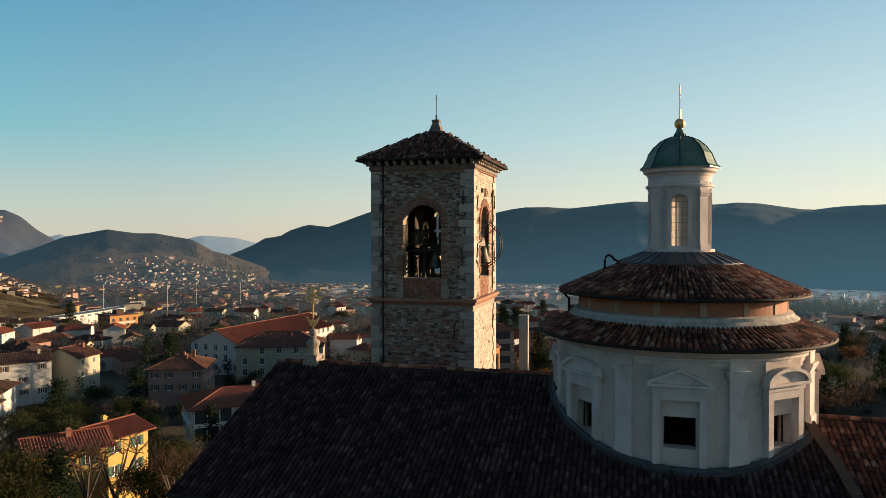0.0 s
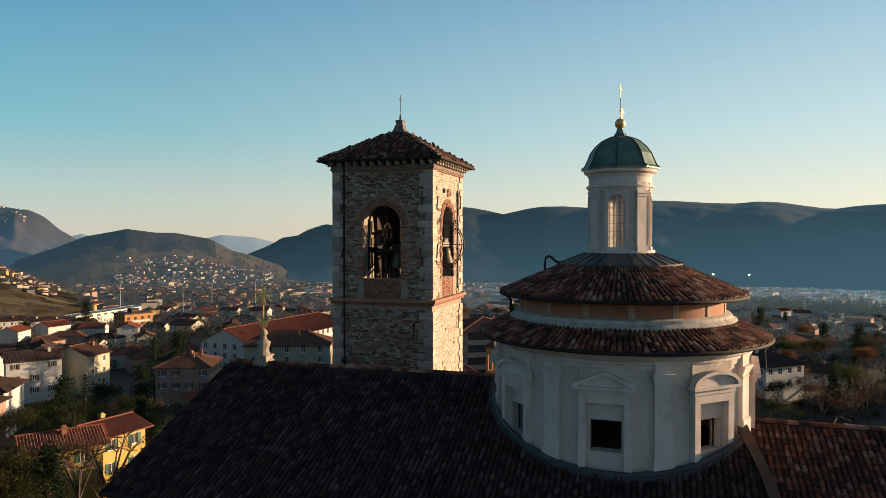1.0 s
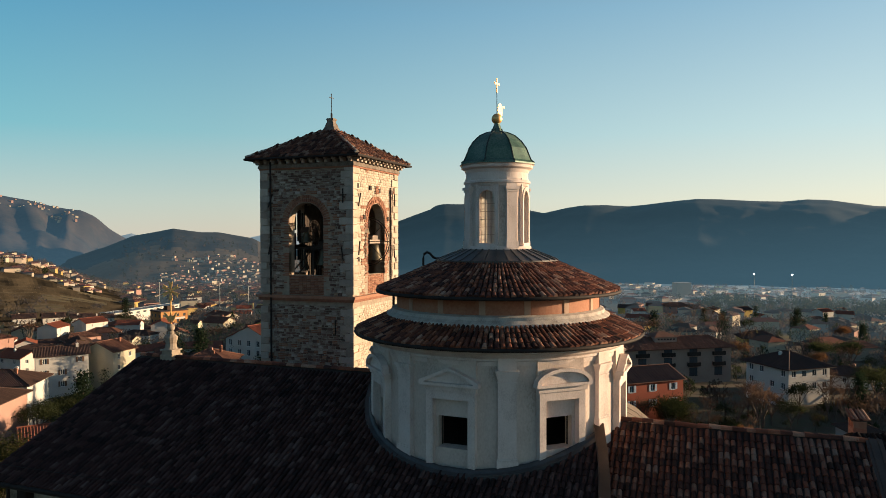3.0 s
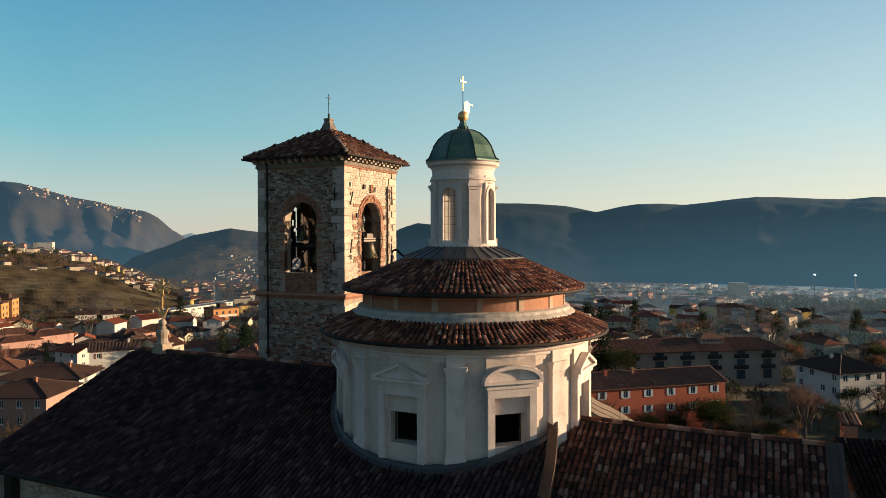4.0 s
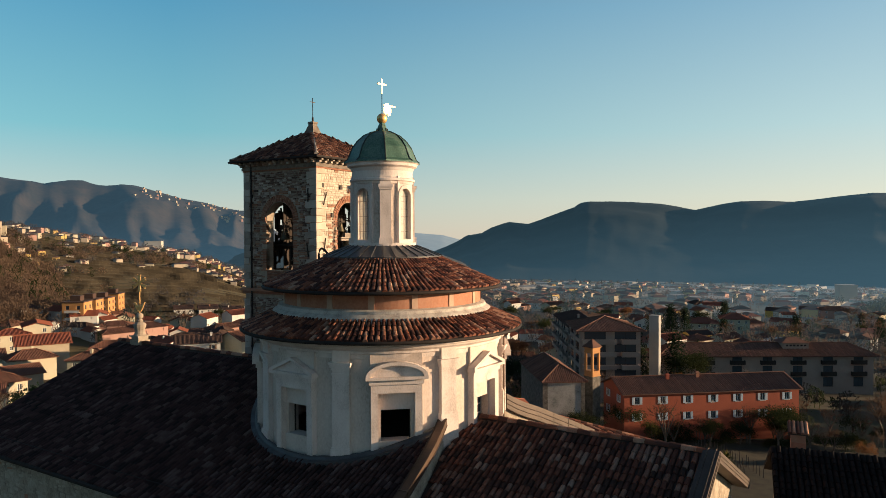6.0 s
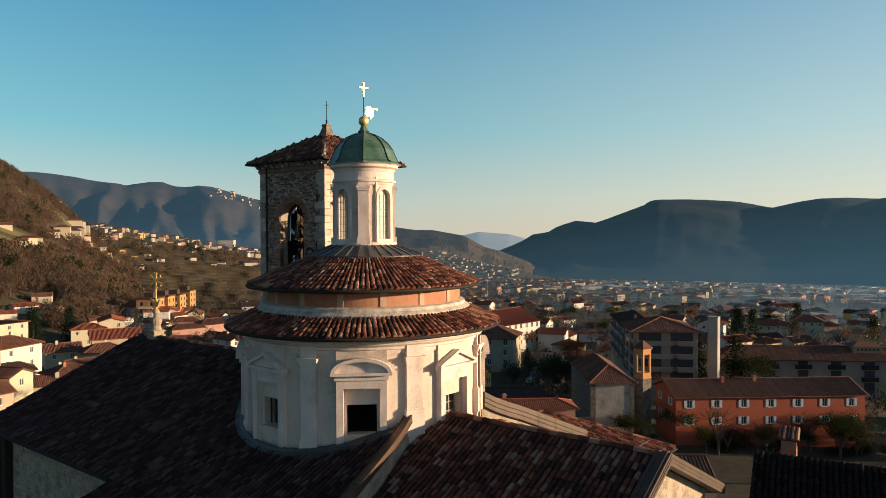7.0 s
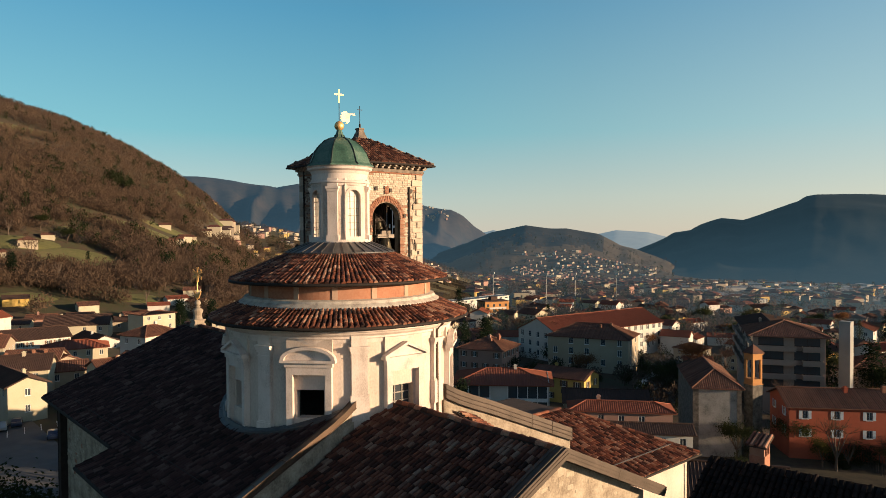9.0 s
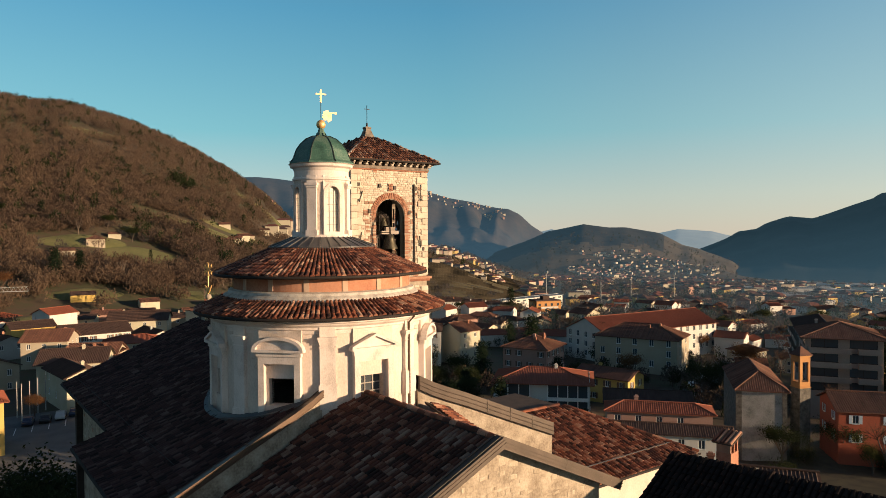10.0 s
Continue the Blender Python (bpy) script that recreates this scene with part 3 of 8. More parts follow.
nave_roof = part("nave_roof", bm, BED, church, "dark clay tile roof of the nave")
off_drum = lambda p: math.hypot(p.x, p.y) > 5.4 and p.x < edge_x(p.y) - 0.06 and p.x > NAVE_X0 + 0.1
UPN = Vector((0, 1, PITCH)).normalized()
mats = slope_tiles((NAVE_X0, -8.2, RIDGE_Z - PITCH * 8.2), (NAVE_X1 + 1.1, -8.2, RIDGE_Z - PITCH * 8.2), UPN, 8.9, off_drum, rng=rng)
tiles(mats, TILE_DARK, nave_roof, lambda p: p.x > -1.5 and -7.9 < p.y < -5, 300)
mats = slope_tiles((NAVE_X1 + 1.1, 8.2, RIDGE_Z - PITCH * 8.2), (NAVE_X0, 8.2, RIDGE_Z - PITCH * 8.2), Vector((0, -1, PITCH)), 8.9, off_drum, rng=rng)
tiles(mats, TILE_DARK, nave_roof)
# ridge tiles of the nave
RV, RF = tile_shape(0.30, 0.46, 0.14, 6)
mats = [Matrix.Translation((x, rng.uniform(-0.015, 0.015), RIDGE_Z + 0.03 + rng.uniform(-0.01, 0.012))) @ pose(0, 0, 0, rng.uniform(-1.5, 1.5), 0, -90 + rng.uniform(-2, 2))
        for x in np.arange(NAVE_X0 + 0.05, -5.2, 0.38)]
stamp("ridge_tiles", RV, RF, mats, TILE, nave_roof, "row of clay ridge tiles")
# dark gutters, two wires run beside the eave
bm = bmesh.new()
tube(bm, [(NAVE_X0, -8.28, 16.6), (-5.45, -8.28, 16.6)], 0.085)
part("gutter", bm, DARKMETAL, church)
bm = bmesh.new()
tube(bm, [(NAVE_X0 + 0.3, -7.6, RIDGE_Z - PITCH * 7.6 + 0.16), (NAVE_X1 - 1.5, -7.6, RIDGE_Z - PITCH * 7.6 + 0.16)], 0.014, 5)
part("lightning_wire", bm, DARKMETAL, church)
# lower chapel roof that steps out beyond the eave
bm = bmesh.new()
vs = [bm.verts.new(v) for v in ((-5.4, -9.65, 16.08), (4.3, -9.65, 16.08), (4.3, -7.7, 16.72), (-5.4, -7.7, 16.72), (-5.4, -9.65, 15.9), (4.3, -9.65, 15.9), (4.3, -7.7, 16.5), (-5.4, -7.7, 16.5))]
for f in ((0, 1, 2, 3), (7, 6, 5, 4), (0, 4, 5, 1), (1, 5, 6, 2), (2, 6, 7, 3), (3, 7, 4, 0)):
    bm.faces.new([vs[i] for i in f])
chapel_roof = part("chapel_roof", bm, BED, church)
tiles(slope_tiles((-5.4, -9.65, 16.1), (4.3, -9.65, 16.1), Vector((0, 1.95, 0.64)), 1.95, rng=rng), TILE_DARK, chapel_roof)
bm = bmesh.new()
tube(bm, [(-5.4, -9.73, 16.05), (4.2, -9.73, 16.05)], 0.08)
part("chapel_gutter", bm, DARKMETAL, church)
bm = bmesh.new()
box(bm, -4.9, 4.2, -9.1, -7.4, -6, 15.88)
part("chapel_wall", bm, WALLRUB, church)
bm = bmesh.new()
tube(bm, [(-17.55, -7.62, 16.4), (-17.55, -7.62, 3)], 0.07)
part("downpipe", bm, DARKMETAL, church)
# dark pier; the gutter metal is used only for its tone
bm = bmesh.new()
box(bm, -16.85, -16.4, -7.8, -7.4, -6, 16.5)
part("corner_pier", bm, DARKMETAL, church, "dark pier against the nave wall")

# end wall of the nave, rising past the choir roof: it splays outwards, under a metal coping that sweeps up to the drum
def sweep_cap(name, pts, width, thick, parent, mat, label):
    """A folded sheet cap along points of its west top edge, with a rolled rim and cross seams."""
    bm = bmesh.new()
    rows = []
    for x, y, z in pts:
        rows.append([bm.verts.new(v) for v in ((x, y, z), (x + width, y, z + 0.02), (x + width, y, z - thick), (x, y, z - thick))])
    for p, q in zip(rows, rows[1:]):
        for i in range(4):
            bm.faces.new((p[i], p[(i + 1) % 4], q[(i + 1) % 4], q[i]))
    bm.faces.new(rows[0])
    bm.faces.new(rows[-1][::-1])
    for f in (0.04, 0.36, 0.68) if thick > 0.3 else (0.04,):
        tube(bm, [(x + width, y, z - thick + f * thick) for x, y, z in pts], 0.022, 5)
    tube(bm, [(x, y, z + 0.01) for x, y, z in pts], 0.02, 5)
    ob = part(name, bm, mat, parent, label)
    (x0, y0, z0), (x1, y1, z1) = pts[-2], pts[-1]
    for i in range(1, 4):
        f = i / 4
        x, y, z = x0 + (x1 - x0) * f, y0 + (y1 - y0) * f, z0 + (z1 - z0) * f
        bm = bmesh.new()
        box(bm, x - 0.012, x + width + 0.012, y - 0.025, y + 0.025, z - thick - 0.01, z + 0.034)
        part("seam", bm, mat, ob)
    return ob


for s in (-1, 1):
    bm = bmesh.new()
    for (x, y, z), (u, v, w) in zip(EDGE, EDGE[1:]):
        vs = [bm.verts.new(p) for p in ((x + 0.05, s * y, 9), (x + 0.2, s * y, 9), (x + 0.2, s * y, z - 0.03), (x + 0.05, s * y, z - 0.03), (u + 0.05, s * v, 9), (u + 0.2, s * v, 9), (u + 0.2, s * v, w - 0.03), (u + 0.05, s * v, w - 0.03))]
        for f in ((0, 1, 2, 3), (7, 6, 5, 4), (0, 4, 5, 1), (1, 5, 6, 2), (2, 6, 7, 3), (3, 7, 4, 0)):
            bm.faces.new([vs[i] for i in f])
    part("end_wall", bm, WALLRUB, church, "pale plastered end wall of the nave")
    sweep_cap("coping", [(x, s * y, z) for x, y, z in EDGE], 0.34, 0.24 if s < 0 else 0.6, church, METAL if s < 0 else METAL_DIMMED, "brown sheet-metal coping with raised seams")
# choir
bm = bmesh.new()
gable_slab(bm, NAVE_X1 + 0.1, CHOIR_X1 - 0.1, CHOIR_RIDGE_Y, CHOIR_Z, CHOIR_PITCH, 8.0, 5.6, 0.2)
choir_roof = part("choir_roof", bm, BED, church, "clay tile roof of the choir, darker on the shaded slope")
past_end = lambda p: p.x > edge_x(p.y) + 0.3 and math.hypot(p.x, p.y) > R_DRUM + 0.15
mats = slope_tiles((NAVE_X1, CHOIR_RIDGE_Y - 8, CHOIR_Z - 8 * CHOIR_PITCH), (CHOIR_X1 - 0.1, CHOIR_RIDGE_Y - 8, CHOIR_Z - 8 * CHOIR_PITCH), Vector((0, 1, CHOIR_PITCH)), 8.75, past_end, rng=rng)
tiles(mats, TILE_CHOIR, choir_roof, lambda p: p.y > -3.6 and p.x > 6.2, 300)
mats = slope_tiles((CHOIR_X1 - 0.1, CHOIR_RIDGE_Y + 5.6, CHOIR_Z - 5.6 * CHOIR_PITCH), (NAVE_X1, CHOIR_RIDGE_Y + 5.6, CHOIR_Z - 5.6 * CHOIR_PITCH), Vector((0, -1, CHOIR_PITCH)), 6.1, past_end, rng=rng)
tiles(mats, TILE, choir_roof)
mats = [Matrix.Translation((x, CHOIR_RIDGE_Y + rng.uniform(-0.02, 0.02), CHOIR_Z + 0.03 + rng.uniform(-0.012, 0.012))) @ pose(0, 0, 0, rng.uniform(-2, 2), 0, -90 + rng.uniform(-3, 3))
        for x in np.arange(NAVE_X1 + 0.6, CHOIR_X1 - 0.4, 0.38)]
stamp("ridge_tiles", RV, RF, mats, TILE, choir_roof, "row of clay ridge tiles")
bm = bmesh.new()
gable_wall(bm, NAVE_X1 + 0.3, CHOIR_X1 - 0.35, CHOIR_RIDGE_Y - 7.4, CHOIR_RIDGE_Y + 5.0, -6, CHOIR_RIDGE_Y, CHOIR_Z - 0.25, CHOIR_PITCH)
part("choir_wall", bm, WALLRUB, church, "rough stone gable wall with worn render")
for s, h in ((-1, 8.1), (1, 5.65)):
    coping("coping", CHOIR_X1 - 0.28 + 0.004 * s, CHOIR_X1 + 0.2 - 0.004 * s, CHOIR_RIDGE_Y, CHOIR_Z + 0.14, CHOIR_RIDGE_Y + s * h, CHOIR_Z + 0.14 - CHOIR_PITCH * h, 0.34, church, METAL_DIMMED, 2, (0.3, 0.62))
FADED = material("faded_grey_paint", [(0.22, 0.20, 0.18), (0.34, 0.31, 0.28)], 0.8, 6, 40, 0.1)

# ---- drum with its two ring roofs ----
TW = -2.5                              # turn of the drum in degrees
drum = thing("church_drum", "round cream-plastered drum with pedimented windows and two tiled roofs", "drum")
R_WALL = R_DRUM
WIN_HALF = 8.6                         # half angle of a window gap
for k in range(8):
    a0 = -90 + TW + 45 * k
    bm = bmesh.new()
    lathe(bm, [(R_WALL, 16.2), (R_WALL, 22.0), (R_WALL - 0.55, 22.0), (R_WALL - 0.55, 16.2)], 10, a0 + WIN_HALF, a0 + 45 - WIN_HALF, closed=True)
    part("wall_panel", bm, PLASTER, drum)
    M = pose(0, 0, 0, 0, 0, a0 + 90)   # local -Y looks out
    D = 4.88
    bm = bmesh.new()
    # surround: jambs, lintel and sill as one frame, proud of the wall
    for s in (-1, 1):
        extrude(bm, [(s * 0.64, 17.0), (s * 0.89, 17.0), (s * 0.89, 20.72), (s * 0.64, 20.72)], D - 0.75, D + 0.10, M)
    extrude(bm, [(-0.64, 20.42), (0.64, 20.42), (0.64, 20.72), (-0.64, 20.72)], D - 0.75, D + 0.10, M)
    part("window_surround", bm, TRIM, drum, "pale moulded window surround")
    bm = bmesh.new()
    extrude(bm, [(-0.66, 19.8), (0.66, 19.8), (0.66, 20.42), (-0.66, 20.42)], D - 0.6, D - 0.16, M)
    for s in (-1, 1):
        q = [(-0.66, 18.72), (-0.53, 18.72), (-0.53, 19.8), (-0.66, 19.8)] if s < 0 else [(0.53, 18.72), (0.66, 18.72), (0.66, 19.8), (0.53, 19.8)]
        extrude(bm, q, D - 0.6, D - 0.16, M)
    extrude(bm, [(-0.66, 16.6), (0.66, 16.6), (0.66, 18.72), (-0.66, 18.72)], D - 0.6, D - 0.10, M)
    extrude(bm, [(-0.9, 20.72), (0.9, 20.72), (0.9, 22.0), (-0.9, 22.0)], D - 0.6, D - 0.03, M)
    part("niche", bm, PLASTER, drum)
    bm = bmesh.new()
    if k % 2 == 0:
        extrude(bm, [(-0.98, 21.0), (0.98, 21.0), (0, 21.44)], D, D + 0.13, M)
        for s in (-1, 1):
            extrude(bm, [(s * 1.08, 21.0), (s * 1.08, 21.07), (0, 21.54), (0, 21.43), (s * 0.9, 21.03), (s * 0.9, 21.0)], D, D + 0.27, M)
    else:
        arc = [(0.98 * math.cos(radians(a)), 21.0 + 0.42 * math.sin(radians(a))) for a in range(0, 181, 15)]
        extrude(bm, arc, D, D + 0.13, M)
        o = [(1.08 * math.cos(radians(a)), 21.0 + 0.52 * math.sin(radians(a))) for a in range(0, 181, 15)]
        i_ = [(0.93 * math.cos(radians(a)), 21.0 + 0.40 * math.sin(radians(a))) for a in range(180, -1, -15)]
        for j in range(12):
            extrude(bm, [o[j], o[j + 1], i_[11 - j], i_[12 - j]], D, D + 0.27, M)
    extrude(bm, [(-1.08, 20.90), (1.08, 20.90), (1.08, 21.0), (-1.08, 21.0)], D - 0.05, D + 0.27, M)
    extrude(bm, [(-0.95, 20.72), (0.95, 20.72), (0.95, 20.90), (-0.95, 20.90)], D - 0.05, D + 0.15, M)
    part("pediment", bm, TRIM, drum, "triangular pediment" if k % 2 == 0 else "curved segmental pediment")
    bm = bmesh.new()
    extrude(bm, [(-0.54, 18.72), (0.54, 18.72), (0.54, 19.8), (-0.54, 19.8)], D - 0.48, D - 0.5, M)
    if k in (0, 1, 7):
        bm.free()
    else:
        part("window_pane", bm, PANE, drum)
    bm = bmesh.new()
    for s in (-0.53, -0.18, 0.18, 0.53):
        extrude(bm, [(s - 0.02, 18.72), (s + 0.02, 18.72), (s + 0.02, 19.8), (s - 0.02, 19.8)], D - 0.5, D - 0.44, M)
    for z in (18.74, 19.08, 19.42, 19.78):
        extrude(bm, [(-0.54, z - 0.02), (0.54, z - 0.02), (0.54, z + 0.02), (-0.54, z + 0.02)], D - 0.5, D - 0.44, M)
    if k in (0, 1, 7):
        # only a bent iron bar and the rotten frame are left in the open holes
        bm.free()
        bm = bmesh.new()
        for s in (-1, 1):
            extrude(bm, [(s * 0.50, 18.72), (s * 0.54, 18.72), (s * 0.54, 19.8), (s * 0.50, 19.8)], D - 0.5, D - 0.44, M)
        extrude(bm, [(-0.54, 19.75), (0.54, 19.75), (0.54, 19.8), (-0.54, 19.8)], D - 0.5, D - 0.44, M)
        part("window_frame", bm, DARKWOOD, drum, "rotten dark timber frame")
    else:
        part("window_grille", bm, FADED, drum, "pale iron glazing bars")
    # pilaster between the windows
    P = pose(0, 0, 0, 0, 0, a0 + 90 + 22.5)
    bm = bmesh.new()
    extrude(bm, [(-0.31, 16.6), (0.31, 16.6), (0.31, 22.0), (-0.31, 22.0)], 4.6, 4.97, P)
    foot = RIDGE_Z - PITCH * abs((P @ Vector((0, -5, 0))).y)
    pil = part("pilaster", bm, TRIM, drum, "pale stone pilaster with moulded capital")
    for nm, hw, z0, z1, d in (("plinth", 0.36, foot - 0.6, foot + 0.34, 5.03), ("base_moulding", 0.335, foot + 0.34, foot + 0.40, 5.0), ("necking", 0.33, 21.04, 21.09, 5.0), ("echinus", 0.34, 21.2, 21.3, 5.01), ("capital", 0.37, 21.3, 21.39, 5.05), ("abacus", 0.40, 21.39, 21.48, 5.09)):
        bm = bmesh.new()
        extrude(bm, [(-hw, z0), (hw, z0), (hw, z1), (-hw, z1)], 4.6, d, P)
        part(nm, bm, TRIM, pil)
bm = bmesh.new()
lathe(bm, [(4.3, 21.6), (4.86, 21.6), (4.88, 21.75), (4.94, 21.78), (4.94, 21.86), (5.06, 21.95), (5.1, 22.02), (5.24, 22.06), (5.24, 22.14), (5.3, 22.2), (4.3, 22.2)], 96, closed=True)
part("cornice", bm, TRIM, drum, "moulded plaster cornice", smooth=False)
bm = bmesh.new()
lathe(bm, [(5.56, 22.27), (4.05, 22.92), (4.05, 22.8), (5.5, 22.2)], 96, closed=True)
lower_roof = part("lower_roof", bm, BED, drum, "lower ring roof of curved clay tiles")
mats = cone_tiles(5.58, 22.29, 4.12, 22.93, 168, rng, 0.30)
ANG = lambda p: math.degrees(math.atan2(p.y, p.x))
tiles(mats, TILE, lower_roof, lambda p: -75 < ANG(p) < -8, 300)
FILLET = material("pale_mortar_fillet", [(0.25, 0.22, 0.195), (0.42, 0.38, 0.34), (0.52, 0.48, 0.43)], 0.95, 3, 26, 0.9)
bm = bmesh.new()
lathe(bm, [(4.52, 22.70), (4.42, 22.93), (4.24, 23.04), (4.2, 23.15), (4.03, 23.2), (3.6, 23.2), (3.6, 22.6)], 96, closed=True)
part("mortar_fillet", bm, FILLET, drum, "rough grey mortar fillet")
bm = bmesh.new()
lathe(bm, [(4.0, 22.9), (4.0, 23.86), (3.6, 23.86), (3.6, 22.9)], 96, closed=True)
band = part("pink_band", bm, PINK, drum, "faded terracotta-pink plaster band")
for k in range(16):
    bm = bmesh.new()
    a = TW + 11.25 + 22.5 * k
    lathe(bm, [(4.0, 23.0), (4.03, 23.0), (4.03, 23.8), (4.0, 23.8)], 2, a - 1.6, a + 1.6, closed=True)
    part("band_strip", bm, PINK_PALE, drum)
bm = bmesh.new()
lathe(bm, [(4.7, 23.86), (2.1, 24.96), (2.1, 24.85), (4.6, 23.76)], 96, closed=True)
upper_roof = part("upper_roof", bm, BED, drum, "upper ring roof of curved clay tiles")
mats = [m for m in cone_tiles(4.72, 23.88, 2.2, 24.95, 142, rng, 0.31) if math.hypot(m.translation.x, m.translation.y) > 2.3]
tiles(mats, TILE, upper_roof, lambda p: -80 < ANG(p) < 0 and math.hypot(p.x, p.y) > 3.4, 300)
for r, z in ((5.64, 22.24), (4.79, 23.83)):
    bm = bmesh.new()
    lathe(bm, [(r + 0.07 * math.cos(a), z + 0.07 * math.sin(a)) for a in [radians(i * 60) for i in range(6)]], 96, closed=True)
    part("gutter", bm, DARKMETAL, drum, "dark half-round gutter", smooth=True)
# lead skirt with standing seams
bm = bmesh.new()
lathe(bm, [(2.42, 25.02), (1.3, 25.46), (1.3, 25.1), (2.4, 24.8)], 64, closed=True)
skirt = part("lead_skirt", bm, ZINC, drum, "dull grey metal skirt with standing seams")
for k in range(32):
    bm = bmesh.new()
    a = 11.25 * k + 4
    extrude(bm, [(-0.02, 0), (0.02, 0), (0.02, 1), (-0.02, 1)], 0, 0.05)
    for v in bm.verts:
        s, h, f = v.co.x, -v.co.y, v.co.z
        r = 2.44 + (1.4 - 2.44) * f
        v.co = Vector((r, s, 25.01 + 0.41 * f + h - 0.01))
        v.co = pose(0, 0, 0, 0, 0, a) @ v.co
    part("seam", bm, ZINC, skirt)
bm = bmesh.new()
lathe(bm, [(5.0, 17.0), (5.3, 17.0), (5.3, 17.4), (5.14, 17.4), (5.08, 17.5), (5.0, 17.5)], 96, 31, 329, closed=True)
for v in bm.verts:
    r_ = math.hypot(v.co.x, v.co.y)
    v.co.z = RIDGE_Z - PITCH * abs(v.co.y) + (-0.1 if v.co.z < 17.2 else 0.16 + 0.012 * math.sin(37 * v.co.x) if v.co.z > 17.45 else 0.10 if r_ < 5.2 else 0.12 + 0.02 * math.sin(23 * v.co.x + 11 * v.co.y))
part("lead_flashing", bm, LEAD, drum, "dull grey lead flashing round the drum foot")
bm = bmesh.new()
lathe(bm, [(4.4, 18.0), (0.1, 18.0), (0.1, 17.8), (4.4, 17.8)], 32, closed=True)
part("vault", bm, DARKSTONE, drum)
# overflow pipes
bm = bmesh.new()
a = radians(-168)
tube(bm, [(r_ * math.cos(a), r_ * math.sin(a), z_) for r_, z_ in ((2.1, 25.1), (2.45, 25.03), (2.6, 25.1), (2.72, 25.24), (2.85, 25.3), (2.96, 25.22), (3.0, 25.05), (3.0, 24.75))], 0.05)
part("swan_neck_pipe", bm, DARKMETAL, drum)
for ang, r0, z0, z1 in ((19, 5.0, 22.1, 17.6), (-176, 4.42, 23.75, 22.9)):
    bm = bmesh.new()
    a = radians(ang)
    tube(bm, [((r0 + 0.3) * math.cos(a), (r0 + 0.3) * math.sin(a), z0), (r0 * math.cos(a), r0 * math.sin(a), z0 - 0.3), (r0 * math.cos(a), r0 * math.sin(a), z1)], 0.055)
    part("downpipe", bm, METAL if ang > 0 else DARKMETAL, drum)

# ---- lantern ----
lantern = thing("lantern", "cream stone lantern with arched windows and a green copper cap", "lantern", at=(0, 0, 25.2))


def lpart(name, bm, mat, label="", parent=None, smooth=False):
    for v in bm.verts:
        v.co.z -= 25.2
    return part(name, bm, mat, parent or lantern, label, smooth)


bm = bmesh.new()
lathe(bm, [(1.44, 24.95), (1.44, 25.28), (1.38, 25.34), (1.36, 25.55), (0.9, 25.55), (0.9, 24.95)], 48, closed=True)
lpart("plinth", bm, TRIM)
for k in range(4):
    a0 = -90 + TW + 90 * k
    bm = bmesh.new()
    lathe(bm, [(1.2, 25.55), (1.2, 28.2), (0.98, 28.2), (0.98, 25.55)], 10, a0 + 21, a0 + 69, closed=True)
    lpart("wall_panel", bm, PLASTER)
    M = pose(0, 0, 0, 0, 0, a0 + 90)
    bm = bmesh.new()
    extrude(bm, [(-0.46, 25.5), (0.46, 25.5), (0.46, 25.68), (-0.46, 25.68)], 0.95, 1.24, M)
    arch = [(0.32 * math.cos(radians(t)), 27.4 + 0.32 * math.sin(radians(t))) for t in range(0, 181, 20)]
    outer = [(0.46 * math.cos(radians(t)), 27.4 + 0.46 * math.sin(radians(t))) for t in range(0, 181, 20)]
    for j in range(9):
        extrude(bm, [outer[j], outer[j + 1], arch[j + 1], arch[j]], 0.96, 1.225, M)
        extrude(bm, [outer[j], (outer[j][0], 28.2), (outer[j + 1][0], 28.2), outer[j + 1]], 0.96, 1.19, M)
    for s in (-1, 1):
        extrude(bm, [(s * 0.32, 25.68), (s * 0.46, 25.68), (s * 0.46, 27.4), (s * 0.32, 27.4)], 0.96, 1.225, M)
    lpart("window_surround", bm, TRIM)
    bm = bmesh.new()
    extrude(bm, [(-0.33, 25.66), (0.33, 25.66)] + [(x * 1.03, z) for x, z in arch], 1.02, 1.04, M)
    ob = lpart("window_pane", bm, PALE_GLASS)
    ob.visible_shadow = False
    bm = bmesh.new()
    for z in (26.0, 26.3, 26.6, 26.9, 27.2, 27.42):
        extrude(bm, [(-0.32, z - 0.01), (0.32, z - 0.01), (0.32, z + 0.01), (-0.32, z + 0.01)], 1.0, 1.06, M)
    for s in (-0.11, 0.11):
        extrude(bm, [(s - 0.01, 25.68), (s + 0.01, 25.68), (s + 0.01, 27.68), (s - 0.01, 27.68)], 1.0, 1.06, M)
    lpart("window_grille", bm, FADED)
    P = pose(0, 0, 0, 0, 0, a0 + 135)
    bm = bmesh.new()
    for hw, z0, z1, d in ((0.27, 25.5, 25.75, 1.37), (0.22, 25.75, 27.65, 1.30), (0.25, 27.65, 27.75, 1.34), (0.29, 27.75, 27.86, 1.38), (0.22, 27.86, 28.2, 1.28)):
        extrude(bm, [(-hw, z0), (hw, z0), (hw, z1), (-hw, z1)], 0.9, d, P)
    lpart("pilaster", bm, TRIM)
bm = bmesh.new()
lathe(bm, [(0.9, 27.9), (1.24, 27.9), (1.27, 28.0), (1.33, 28.02), (1.33, 28.1), (1.24, 28.14), (1.24, 28.42), (1.26, 28.46), (1.3, 28.55), (1.42, 28.62), (1.44, 28.72), (1.5, 28.76), (0.9, 28.78)], 64, closed=True)
lpart("cornice", bm, TRIM, "moulded stone cornice")
